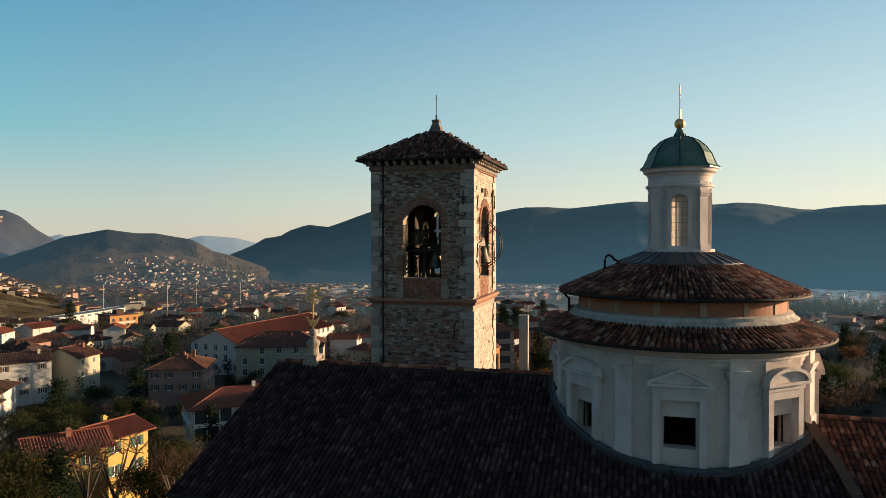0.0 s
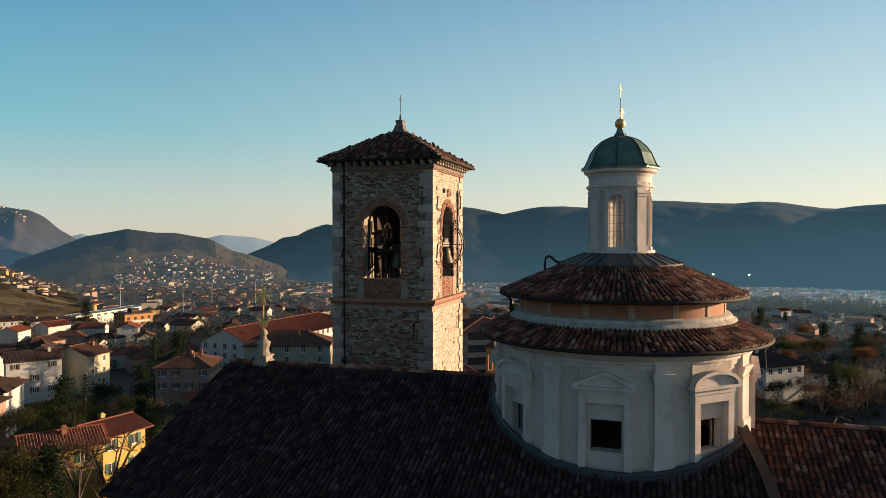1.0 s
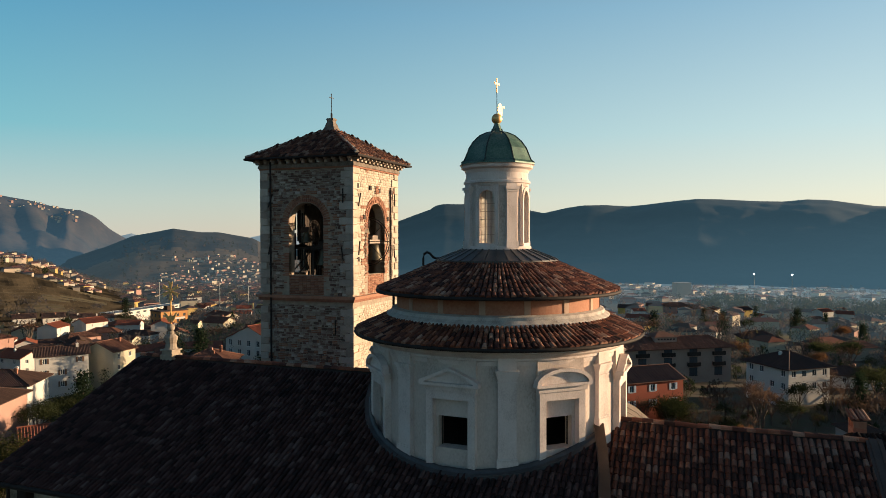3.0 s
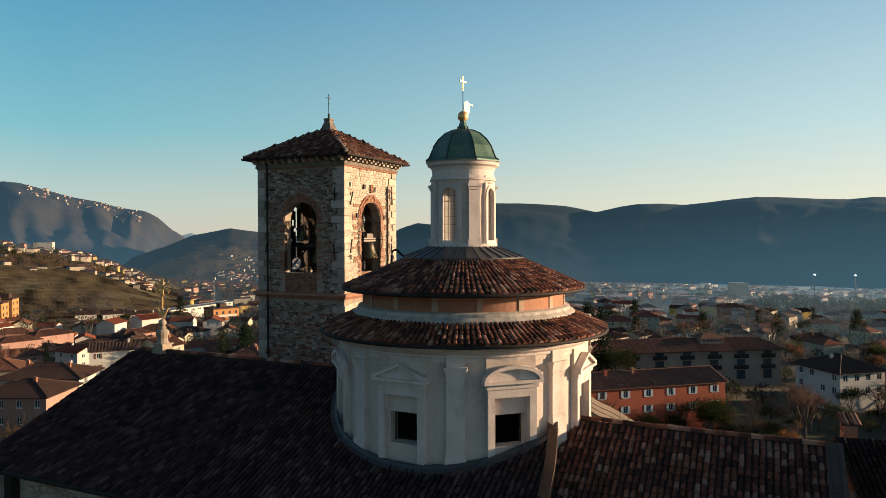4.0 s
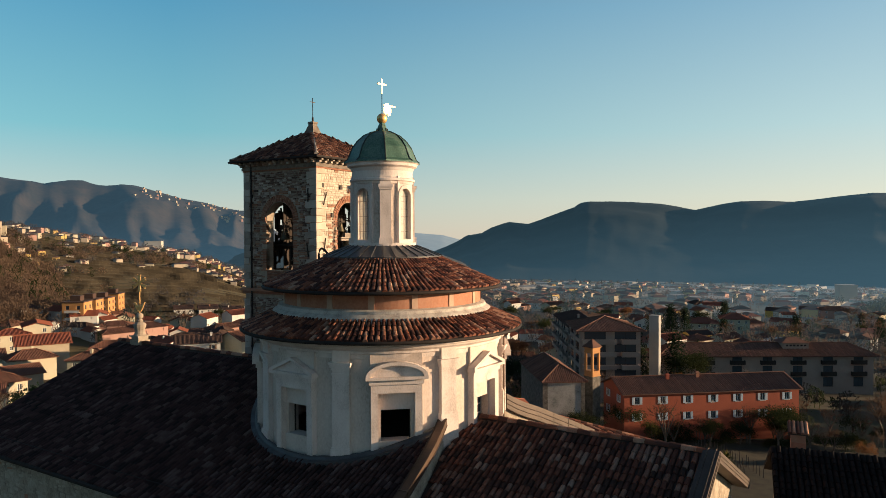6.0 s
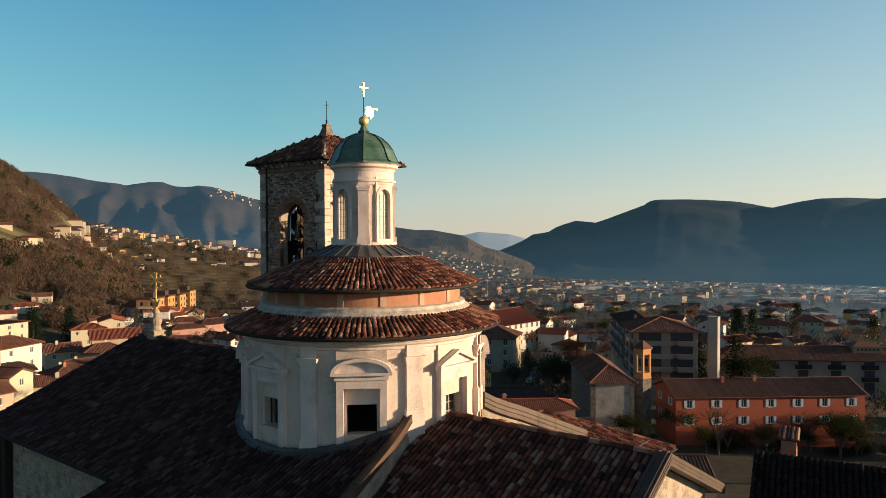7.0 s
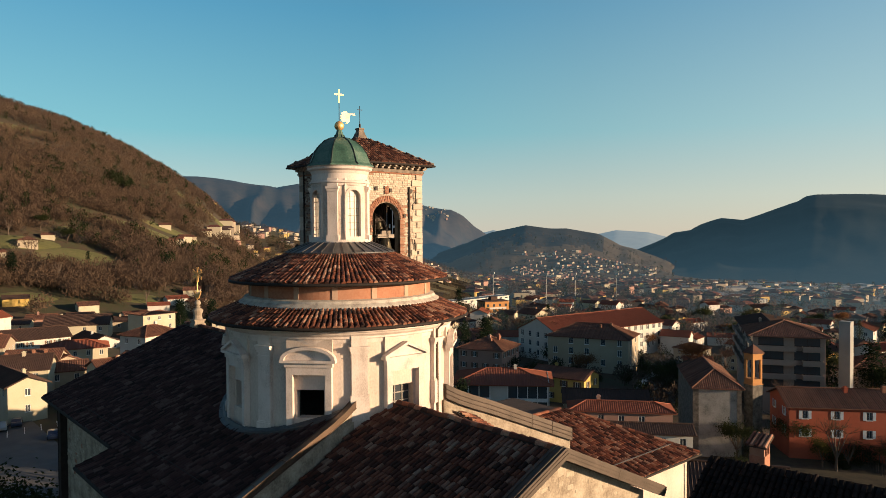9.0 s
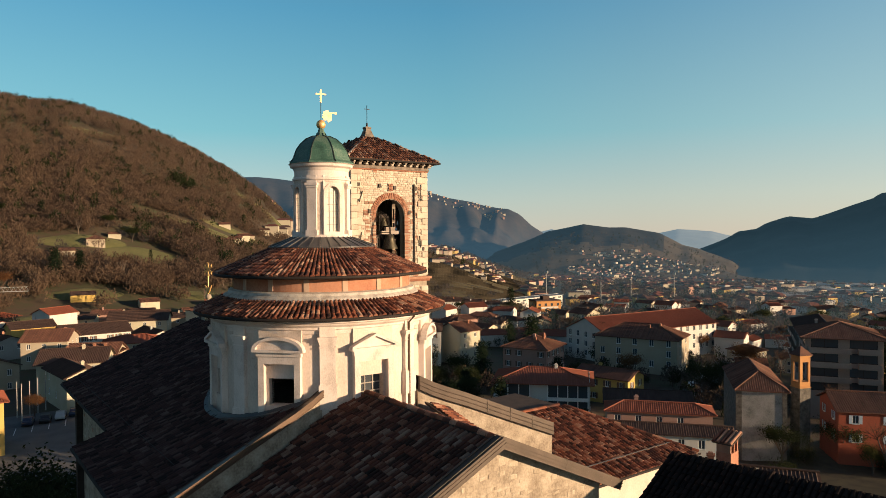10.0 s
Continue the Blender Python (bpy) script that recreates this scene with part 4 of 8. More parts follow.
bm = bmesh.new()
prof = [(1.56, 28.76), (1.55, 28.82), (1.42, 28.92), (1.34, 29.1), (1.22, 29.4), (1.02, 29.68), (0.75, 29.92), (0.45, 30.06), (0.24, 30.10), (0.2, 30.22), (0.13, 30.40), (0.12, 30.46), (0.0, 30.46)]
lathe(bm, prof[:-1] + [(0.01, 30.46)], 8, TW, 360 + TW)
COPPER_DARK = material("dark_copper_seam", [(0.012, 0.02, 0.017), (0.03, 0.045, 0.038)], 0.5, 2, 20, 0.1, metal=0.3)
cap = lpart("copper_cap", bm, COPPER, "green copper dome of eight panels")
for k in range(8):
    bm = bmesh.new()
    a = radians(TW + 45 * k)
    tube(bm, [(r * math.cos(a), r * math.sin(a), z) for r, z in prof[1:10]], 0.03, 6)
    for v in bm.verts:
        v.co.z -= 25.2
    part("rib", bm, COPPER_DARK, cap, "dark standing seam")
bm = bmesh.new()
bmesh.ops.create_uvsphere(bm, u_segments=24, v_segments=16, radius=0.215)
for v in bm.verts:
    v.co.z += 30.63
lpart("ball", bm, GOLD, "gilded metal ball", smooth=True)
vane = thing("weather_vane", "gilded weather vane with a cross on the lantern ball", "weather vane", at=(0, 0, 30.8))
bm = bmesh.new()
tube(bm, [(0, 0, 0), (0, 0, 1.25)], 0.016, 6)
part("rod", bm, IRON, vane)
bm = bmesh.new()
CR = pose(0, 0, 0, 0, 0, 82)
box(bm, -0.036, 0.036, -0.015, 0.015, 0.86, 1.45, CR)
box(bm, -0.24, 0.24, -0.016, 0.016, 1.2, 1.27, CR)
part("cross", bm, GOLD, vane, "small gilded cross")
bm = bmesh.new()
FL = pose(0, 0, 0, 0, 0, 82)
figure = [(295, 186), (295, 198), (264, 194), (260, 204), (263, 214), (258, 240), (240, 252), (232, 236), (215, 242), (197, 222), (206, 213), (198, 206), (210, 200), (203, 190), (222, 180), (238, 177), (246, 186), (262, 189)]
extrude(bm, [((x - 191) / 135, (246 - z) / 135) for x, z in figure], -0.012, 0.012, FL)
part("vane_plate", bm, GOLD, vane, "gilded cut-out vane plate")

# ---- gable finial on the facade ridge ----
fin = thing("gable_finial", "worn stone finial with a gilded star cross on the gable", "finial", at=(-16.4, 0.05, 20.05))
bm = bmesh.new()
box(bm, -0.36, 0.36, -0.36, 0.36, -0.15, 0.22)
box(bm, -0.3, 0.3, -0.3, 0.3, 0.22, 0.4)
box(bm, -0.36, 0.36, -0.36, 0.36, 0.4, 0.47)
lathe(bm, [(0.33, 0.47), (0.27, 0.56), (0.25, 0.75), (0.31, 0.95), (0.33, 1.05), (0.24, 1.14), (0.14, 1.2), (0.17, 1.28), (0.1, 1.34), (0.01, 1.36)], 12)
part("pedestal", bm, MORTAR, fin, "weathered stone pedestal")
bm = bmesh.new()
bmesh.ops.create_uvsphere(bm, u_segments=14, v_segments=10, radius=0.19)
for v in bm.verts:
    v.co.z += 1.5
part("stone_ball", bm, MORTAR, fin, smooth=True)
bm = bmesh.new()
tube(bm, [(0, 0, 1.5), (0, 0, 3.4)], 0.035, 6)
part("shaft", bm, GOLD, fin)
S = pose(0, 0, 0, 0, 0, 20)
bm = bmesh.new()
for s in (-1, 1):
    extrude(bm, [(0, 1.95), (s * 0.1, 1.75), (s * 0.2, 1.95), (s * 0.34, 2.25), (s * 0.22, 2.2), (s * 0.12, 2.05), (0, 2.1)], -0.04, 0.04, S)
part("leaf_ornament", bm, GOLD, fin)
for k in range(6):
    bm = bmesh.new()
    a = math.pi / 2 + k * math.pi / 3
    c, s2 = math.cos(a), math.sin(a)
    extrude(bm, [(-s2 * 0.03, 3.28 + c * 0.03), (s2 * 0.03, 3.28 - c * 0.03), (c * 0.46 + s2 * 0.1, 3.28 + s2 * 0.46 - c * 0.1), (c * 0.40, 3.28 + s2 * 0.40), (c * 0.46 - s2 * 0.1, 3.28 + s2 * 0.46 + c * 0.1)], -0.02, 0.02, S)
    part("star_ray", bm, GOLD, fin, "gilded ray of the star")

# ---- bell tower ----
PIN_STONE = material("brown_weathered_stone", [(0.08, 0.06, 0.048), (0.16, 0.13, 0.105), (0.24, 0.2, 0.165)], 0.9, 3, 25, 0.4)
TX, TY, TH = -13.3, 10.29, 3.0
tower = thing("bell_tower", "square rubble-stone bell tower with brick arches and tiled hip roof", "tower", at=(TX, TY, 0))
ARCH_W, ARCH_Z0, ARCH_SPRING = 1.12, 23.75, 26.75
FACES = [pose(0, 0, 0, 0, 0, 90 * k) for k in range(4)]
for k, M in enumerate(FACES):
    bm = bmesh.new()
    D0, D1 = TH - 0.62, TH - 0.06
    e = 0.062
    extrude(bm, [(-TH + e, -6), (TH - e, -6), (TH - e, 22.3), (-TH + e, 22.3)], D0, D1, M)
    for s in (-1, 1):
        q = [(s * ARCH_W, 22.3), (s * (TH - e), 22.3), (s * (TH - e), 30.0), (s * ARCH_W, 30.0)]
        extrude(bm, q, D0, D1, M)
    extrude(bm, [(-ARCH_W, 22.3), (ARCH_W, 22.3), (ARCH_W, ARCH_Z0), (-ARCH_W, ARCH_Z0)], D0, D1 - 0.12, M)
    arch = [(ARCH_W * math.cos(radians(t)), ARCH_SPRING + ARCH_W * math.sin(radians(t))) for t in range(0, 181, 15)]
    for j in range(12):
        extrude(bm, [arch[j], (arch[j][0], 30.0), (arch[j + 1][0], 30.0), arch[j + 1]], D0, D1, M)
    part("wall", bm, MORTAR, tower, "rubble wall bedded in lime mortar")
bm = bmesh.new()
box(bm, -TH + 0.4, TH - 0.4, -TH + 0.4, TH - 0.4, 22.9, 23.2)
part("belfry_floor", bm, DARKWOOD, tower)
bm = bmesh.new()
for s in (0.0, 0.1):
    hw = TH + 0.1 + s
    box(bm, -hw, hw, -hw, hw, 22.3 + s * 1.6, 22.46 + s * 1.6)
part("string_course", bm, BRICK, tower, "red brick string course")
bm = bmesh.new()
box(bm, -TH - 0.05, TH + 0.05, -TH - 0.05, TH + 0.05, 29.76, 29.85)
part("brick_cornice", bm, BRICK, tower, "thin red brick course under the eaves")
bm = bmesh.new()
for z0, z1, o in ((29.85, 29.98, 0.10), (29.98, 30.08, 0.07)):
    box(bm, -TH - o, TH + o, -TH - o, TH + o, z0, z1)
part("stone_cornice", bm, PIN_STONE, tower, "stepped stone cornice under the eaves")
for k in range(4):
    for i in range(13):
        s = -TH + 0.05 + i * (2 * TH - 0.1) / 12
        bm = bmesh.new()
        extrude(bm, [(s - 0.09, 30.08), (s + 0.09, 30.08), (s + 0.09, 30.3), (s - 0.09, 30.3)], TH - 0.1, TH + 0.30, FACES[k])
        extrude(bm, [(s - 0.07, 30.2), (s + 0.07, 30.2), (s + 0.07, 30.32), (s - 0.07, 30.32)], TH + 0.29, TH + 0.46, FACES[k])
        part("bracket", bm, QUOIN, tower, "carved stone eaves bracket")
EV, AP = TH + 0.58, 32.25
bm = bmesh.new()
lathe(bm, [(EV * 1.4142, 30.32), (EV * 1.4142, 30.42), (0.55, AP), (0.5, 30.6)], 4, 45, 405, closed=True)
tower_roof = part("hip_roof", bm, BED, tower, "hip roof of curved clay tiles")
up = Vector((0, EV - 0.4, AP - 30.42)).normalized()
tl = []
for k in range(4):
    base = slope_tiles((-EV, -EV, 30.42), (EV, -EV, 30.42), up, math.hypot(EV - 0.35, AP - 30.42), lambda p: abs(p.x) < -p.y + 0.02, rng=rng)
    tl += [FACES[k] @ m for m in base]
tiles(tl, TILE_TOWER, tower_roof)
HV, HF = tile_shape(0.26, 0.46, 0.12, 6)
hips = []
for k in range(4):
    a, b = FACES[k] @ Vector((EV, -EV, 30.46)), FACES[k] @ Vector((0.35, -0.35, AP + 0.02))
    d = (b - a)
    m = Matrix((d.normalized().cross(Vector((0, 0, 1))).normalized(), d.normalized(), d.normalized().cross(Vector((0, 0, 1))).normalized().cross(d.normalized()))).transposed().to_4x4()
    for i in range(int(d.length / 0.36)):
        hips.append(Matrix.Translation(a + d.normalized() * 0.36 * i) @ m)
stamp("hip_tiles", HV, HF, hips, QUOIN, tower_roof, "pale mortared hip caps")
bm = bmesh.new()
tube(bm, [(-EV - 0.06, -EV - 0.06, 30.36), (EV + 0.06, -EV - 0.06, 30.36), (EV + 0.06, EV + 0.06, 30.36), (-EV - 0.06, EV + 0.06, 30.36), (-EV - 0.06, -EV - 0.06, 30.36)], 0.07, 6)
part("gutter", bm, DARKMETAL, tower)
bm = bmesh.new()
lathe(bm, [(1.0, 31.85), (0.62, 32.25), (0.44, 32.5), (0.33, 32.75), (0.28, 32.8), (0.28, 32.92), (0.33, 32.95), (0.30, 33.05), (0.02, 33.06)], 4, 45, 405)
part("pinnacle", bm, PIN_STONE, tower, "weathered stone pinnacle")
bm = bmesh.new()
tube(bm, [(0, 0, 33.0), (0, 0, 34.55)], 0.022, 6)
tube(bm, [(0, 0, 33.0), (0, 0, 33.35)], 0.06, 6)
box(bm, -0.2, 0.2, -0.015, 0.015, 34.28, 34.32, pose(0, 0, 0, 0, 0, 82))
part("lightning_rod", bm, IRON, tower, "thin iron rod with a small cross")
bm = bmesh.new()
tube(bm, [(-TH + 0.75, -TH - 0.1, 30.3), (-TH + 0.75, -TH - 0.1, 10)], 0.055, 6)
part("downpipe", bm, DARKMETAL, tower)
# brick arch rings, jamb strips and panels
BRK = bpy.data.meshes.new("brick")
_bm = bbox(-0.5, 0.5, -0.5, 0.5, -0.5, 0.5)
_bm.to_mesh(BRK)
_bm.free()
BRK.materials.append(BRICK)
BOXV = [(x, y, z) for z in (-0.5, 0.5) for y in (-0.5, 0.5) for x in (-0.5, 0.5)]
BOXF = [(0, 2, 3, 1), (4, 5, 7, 6), (0, 1, 5, 4), (2, 6, 7, 3), (0, 4, 6, 2), (1, 3, 7, 5)]


def block(M, s, z, w, h, d0, d1, spin=0.0):
    """A block on a tower face: centre s, z, width, height, from depth d0 to d1, turned in the face."""
    return M @ Matrix.Translation((s, -(d0 + d1) / 2, z)) @ pose(0, 0, 0, 0, -spin, 0) @ Matrix.Diagonal((w, d1 - d0, h, 1))


for k, M in enumerate(FACES):
    mats = []
    for i in range(31):
        a = 180 * (i + 0.5) / 31
        for rad in (ARCH_W + 0.13, ARCH_W + 0.33):
            mats.append(block(M, rad * math.cos(radians(a)), ARCH_SPRING + rad * math.sin(radians(a)), 0.18, 0.09 + (rad - ARCH_W) * 0.05, TH - 0.3, TH + 0.0 + rng.uniform(-0.01, 0.015), spin=a))
    z = ARCH_Z0
    i = 0
    while z < ARCH_SPRING:
        for s in (-1, 1):
            if rng.random() < 0.8:
                w = 0.28 if i % 2 else 0.42
                mats.append(block(M, s * (ARCH_W + w / 2), z, w, 0.075, TH - 0.3, TH - 0.005 + rng.uniform(-0.01, 0.012)))
        z += 0.095
        i += 1
    z = 22.7
    while z < ARCH_Z0:
        s = -1.5
        while s < 1.45:
            mats.append(block(M, s + 0.12, z, 0.23, 0.07, TH - 0.2, TH - 0.07 + rng.uniform(-0.01, 0.012)))
            s += 0.25
        z += 0.09
    for m in mats[:60] if k < 2 else []:
        PENDING.append(("brick", BRK, m, tower))
    stamp("arch_brick", BOXV, BOXF, mats[60:] if k < 2 else mats, BRICK, tower, "old red bricks of the arch and panel")
# quoins and rubble stones
STN = {}
# paler stone for the east face: sunlight and smeared render both in the colour
STONE_SUNLIT = material("sunlit_face_limestone", [(0.30, 0.24, 0.185), (0.40, 0.335, 0.265), (0.48, 0.41, 0.33), (0.54, 0.475, 0.39)], 0.9, 1.6, 22, 0.5, spread=0.35)
for nm, mt in (("quoin", QUOIN), ("quoin_pale", STONE_SUNLIT), ("stone", STONE), ("pale", STONE_SUNLIT)):
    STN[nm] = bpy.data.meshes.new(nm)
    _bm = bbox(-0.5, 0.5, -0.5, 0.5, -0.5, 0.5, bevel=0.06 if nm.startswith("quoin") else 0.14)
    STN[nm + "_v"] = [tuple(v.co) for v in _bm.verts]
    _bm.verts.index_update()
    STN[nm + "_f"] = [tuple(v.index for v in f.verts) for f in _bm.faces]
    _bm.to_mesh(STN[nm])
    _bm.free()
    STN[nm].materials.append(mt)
for k, M in enumerate(FACES):
    qs, st = [], []
    z, i = 14.0, 0
    while z < 29.7:
        h = rng.uniform(0.32, 0.5)
        if z < 22.3 < z + h + 0.3:
            z = 22.7
        for s in (-1, 1):
            w = rng.uniform(0.75, 0.95) if (i + (s > 0) + k) % 2 else rng.uniform(0.42, 0.58)
            qs.append(block(M, s * (TH - w / 2 + 0.012), z + h / 2, w, h - 0.03, TH - 0.2, TH + 0.02 + rng.uniform(0, 0.015)))
        z += h
        i += 1
    if k in (0, 1, 3):
        z = 14.0
        while z < 29.68:
            h = rng.uniform(0.085, 0.19)
            if z < 22.3 < z + h + 0.15:
                z = 22.62
            s = -TH + 0.5
            while s < TH - 0.5:
                w = rng.uniform(0.13, 0.42)
                c = s + w / 2
                zz = z + h / 2
                inside = abs(c) < ARCH_W + w / 2 + 0.3 and ARCH_Z0 - 1.1 < zz < ARCH_SPRING or math.hypot(c, zz - ARCH_SPRING) < ARCH_W + 0.5 and zz > 22
                if not inside:
                    brick = rng.random() < ((0.45, 0.5, 0, 0.3)[k] if abs(abs(c) - 1.75) < (0.45 if k == 0 else 0.25) and 22.6 < zz < 28.4 else (0.24 + 0.5 * max(0.0, noise.noise((c * 0.5, zz * 1.6, 2.0))), 0.05, 0, 0.1)[k])
                    if brick and h > 0.15:
                        for j in range(2):
                            st.append((1, block(M, c, z + 0.05 + j * h / 2, w - 0.03, h / 2 - 0.03, TH - 0.2, TH - 0.02 + rng.uniform(0, 0.02))))
                    else:
                        st.append((0, block(M, c, zz + rng.uniform(-0.015, 0.015), w - rng.uniform(0.01, 0.05) * (0.3 if k == 1 else 1), h - rng.uniform(0.01, 0.045) * (0.3 if k == 1 else 1), TH - 0.2, TH - 0.05 + rng.uniform(0, 0.075) * (0.35 if k == 1 else 1), rng.uniform(-6, 6))))
                s += w
            z += h
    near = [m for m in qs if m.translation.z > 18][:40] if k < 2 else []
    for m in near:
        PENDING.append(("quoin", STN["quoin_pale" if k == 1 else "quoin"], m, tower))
    stamp("quoin", STN["quoin_v"], STN["quoin_f"], [m for m in qs if m not in near], STONE_SUNLIT if k == 1 else QUOIN, tower, "dressed limestone corner blocks")
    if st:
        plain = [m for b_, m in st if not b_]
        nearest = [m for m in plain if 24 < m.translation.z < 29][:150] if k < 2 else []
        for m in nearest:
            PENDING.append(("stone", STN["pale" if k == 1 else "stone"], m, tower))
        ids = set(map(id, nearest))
        stamp("rubble_stone", STN["stone_v"], STN["stone_f"], [m for m in plain if id(m) not in ids], STONE_SUNLIT if k == 1 else STONE, tower, "uneven limestone rubble")
        stamp("patch_brick", BOXV, BOXF, [m for b_, m in st if b_], BRICK, tower)
# putlog holes and tie anchors as iron bars
for k in (0, 1):
    for s, z, tl_ in ((-2.35, 25.3, 12), (2.35, 25.0, -8), (-2.3, 28.0, 20), (2.4, 28.2, 0), (1.9, 20.9, 0)):
        bm = bmesh.new()
        box(bm, -0.025, 0.025, -0.03, 0.03, -0.4, 0.4, FACES[k] @ Matrix.Translation((s, -TH - 0.05, z)) @ pose(0, 0, 0, 0, tl_, 0))
        part("tie_anchor", bm, IRON, tower)
# the sunlit side: dark blocks painted in for the shade of square putlog holes, a brick pier over the arch and a dark
# cable duct beside it
AW = ARCH_W
for u, v in ((-2.19, 1.81), (-0.74, 1.78), (0.3, 1.7), (1.81, 1.7), (-1.45, 0.27), (1.33, 0.22), (-2.15, -1.85), (2.33, -2.0)):
    bm = bmesh.new()
    box(bm, u * AW - 0.1, u * AW + 0.1, -TH - 0.045, -TH + 0.05, ARCH_SPRING + v * AW - 0.13, ARCH_SPRING + v * AW + 0.13, FACES[1])
    part("putlog_hole", bm, IRON, tower, "dark block standing in for a hole's shade")
bm = bmesh.new()
box(bm, 1.64 * AW, 1.64 * AW + 0.09, -TH - 0.06, -TH, ARCH_Z0 - 0.8, ARCH_SPRING + 1.95 * AW, FACES[1])
part("cable_duct", bm, DARKMETAL, tower)
for i in range(5):
    for q in (-1, 1):
        bm = bmesh.new()
        box(bm, q * 0.085 - 0.075, q * 0.085 + 0.075, -TH - 0.05, -TH, ARCH_SPRING + 1.5 * AW + i * 0.1, ARCH_SPRING + 1.5 * AW + i * 0.1 + 0.08, FACES[1])
        part("brick", bm, BRICK, tower)


def bell(loc, size, turn, label, wheel=0.0, head=None):
    b = thing("bell", label, "bell", group="tower bells", at=Matrix.Translation(loc) @ pose(0, 0, 0, 0, 0, turn))
    bm = bmesh.new()
    lathe(bm, [(0.5 * size, 0), (0.49 * size, 0.05 * size), (0.38 * size, 0.3 * size), (0.3 * size, 0.6 * size), (0.27 * size, 0.78 * size), (0.18 * size, 0.86 * size), (0.02, 0.88 * size), (0.02, 0.80 * size), (0.2 * size, 0.76 * size), (0.42 * size, 0.04 * size)], 28, closed=True)
    part("bell_body", bm, BRONZE, b, "dark bronze bell", smooth=True)
    bm = bmesh.new()
    tube(bm, [(0, 0, 0.7 * size), (0, 0, 0.05 * size)], 0.04 * size)
    tube(bm, [(0, 0, 0.12 * size), (0, 0, -0.05 * size)], 0.09 * size)
    part("clapper", bm, IRON, b)
    bm = bmesh.new()
    box(bm, -0.6 * size, 0.6 * size, -0.09, 0.09, 0.88 * size, 1.08 * size)
    box(bm, -0.32 * size, 0.32 * size, -0.11, 0.11, 1.08 * size, 1.3 * size)
    part("headstock", bm, head or DARKWOOD, b, "counterweight headstock")
    n = 36
    R = wheel or 0.85 * size
    wx = 0.72 * size
    bm = bmesh.new()
    for w_ in (R, R - 0.12):
        tube(bm, [(wx, w_ * math.cos(2 * math.pi * i / n), 0.98 * size + w_ * math.sin(2 * math.pi * i / n)) for i in range(n + 1)], 0.03, 6)
    rim = part("wheel", bm, IRON, b, "iron bell wheel")
    for i in range(8):
        a = math.pi * i / 4
        bm = bmesh.new()
        tube(bm, [(wx, 0, 0.98 * size), (wx, R * math.cos(a), 0.98 * size + R * math.sin(a))], 0.02, 5)
        part("spoke", bm, IRON, rim)
    return b


bell((TX + 2.75, TY + 0.05, 24.55), 1.12, -90, "dark bronze bell with a great wheel in the arch", 1.4, QUOIN)
bell((TX + 2.3, TY - 0.15, 26.1), 0.62, -90, "small bronze bell hung above the great bell", 0.5)
bell((TX + 0.5, TY - 1.75, 24.3), 1.05, 0, "dark bronze bell with wheel in the arch")
bell((TX - 0.6, TY - 1.9, 25.6), 0.7, 0, "small dark bronze bell hung high in the arch")
bell((TX - 0.9, TY + 1.2, 24.3), 1.0, 0, "dark bronze bell inside the belfry")
frame_b = thing("bell_scaffold", "dark timber and iron scaffold carrying the bells", "scaffold", at=(TX, TY, 23.2))
for x in (-1.6, -0.2, 1.2):
    bm = bmesh.new()
    box(bm, x - 0.08, x + 0.08, -1.9, 1.9, 2.1, 2.28)
    part("beam", bm, IRON, frame_b)
    for y in (-1.8, 0, 1.8):
        bm = bmesh.new()
        box(bm, x - 0.07, x + 0.07, y - 0.07, y + 0.07, 0, 2.1)
        part("post", bm, IRON, frame_b)
for y in (-1.9, -1.0, 0.9):
    bm = bmesh.new()
    box(bm, -2.2, 2.2, y - 0.06, y + 0.06, 2.0, 2.14)
    tube(bm, [(-2.2, y, 0.1), (-0.2, y, 2.0)], 0.04, 5)
    tube(bm, [(2.0, y, 0.1), (0.2, y, 2.0)], 0.04, 5)
    part("brace", bm, IRON, frame_b)

# old boards across the far openings, with gaps
for k in (2, 3):
    s = -ARCH_W
    while s < ARCH_W:
        w = rng.uniform(0.14, 0.24)
        top = ARCH_SPRING + math.sqrt(max(0, ARCH_W ** 2 - (s + w / 2) ** 2)) - rng.uniform(0.0, 0.5)
        lo = ARCH_Z0 + rng.uniform(0.05, 0.9)
        mid = rng.uniform(25.2, 26.6)
        for z0, z1 in ((lo, mid), (mid + rng.uniform(0.1, 0.35), top)):
            if z1 > z0 + 0.2:
                bm = bmesh.new()
                extrude(bm, [(s, z0), (s + w - 0.03, z0), (s + w - 0.03, z1), (s, z1)], TH - 0.60, TH - 0.56, FACES[k])
                part("board", bm, DARKWOOD, tower)
        s += w + (0.12 if rng.random() < 0.2 else 0.0)

# timber screens added behind the bells to darken the open arches
for k in (0, 1):
    s = -1.9
    while s < 1.9:
        w = rng.uniform(0.16, 0.3)
        z0, z1 = 23.3 + rng.uniform(0, 0.9), 28.4 - rng.uniform(0, 0.8)
        if rng.random() < 0.85:
            bm = bmesh.new()
            extrude(bm, [(s, z0), (s + w - 0.04, z0), (s + w - 0.04, z1), (s, z1)], -0.75, -0.71, FACES[k])
            part("board", bm, DARKWOOD, tower)
        s += w


# worn rubble showing through the render of the church's end walls
RUB = material("render_worn_rubble", [(0.17, 0.13, 0.095), (0.28, 0.23, 0.175), (0.37, 0.315, 0.245), (0.45, 0.39, 0.31)], 0.95, 2.6, 18, 0.8, spread=0.22)


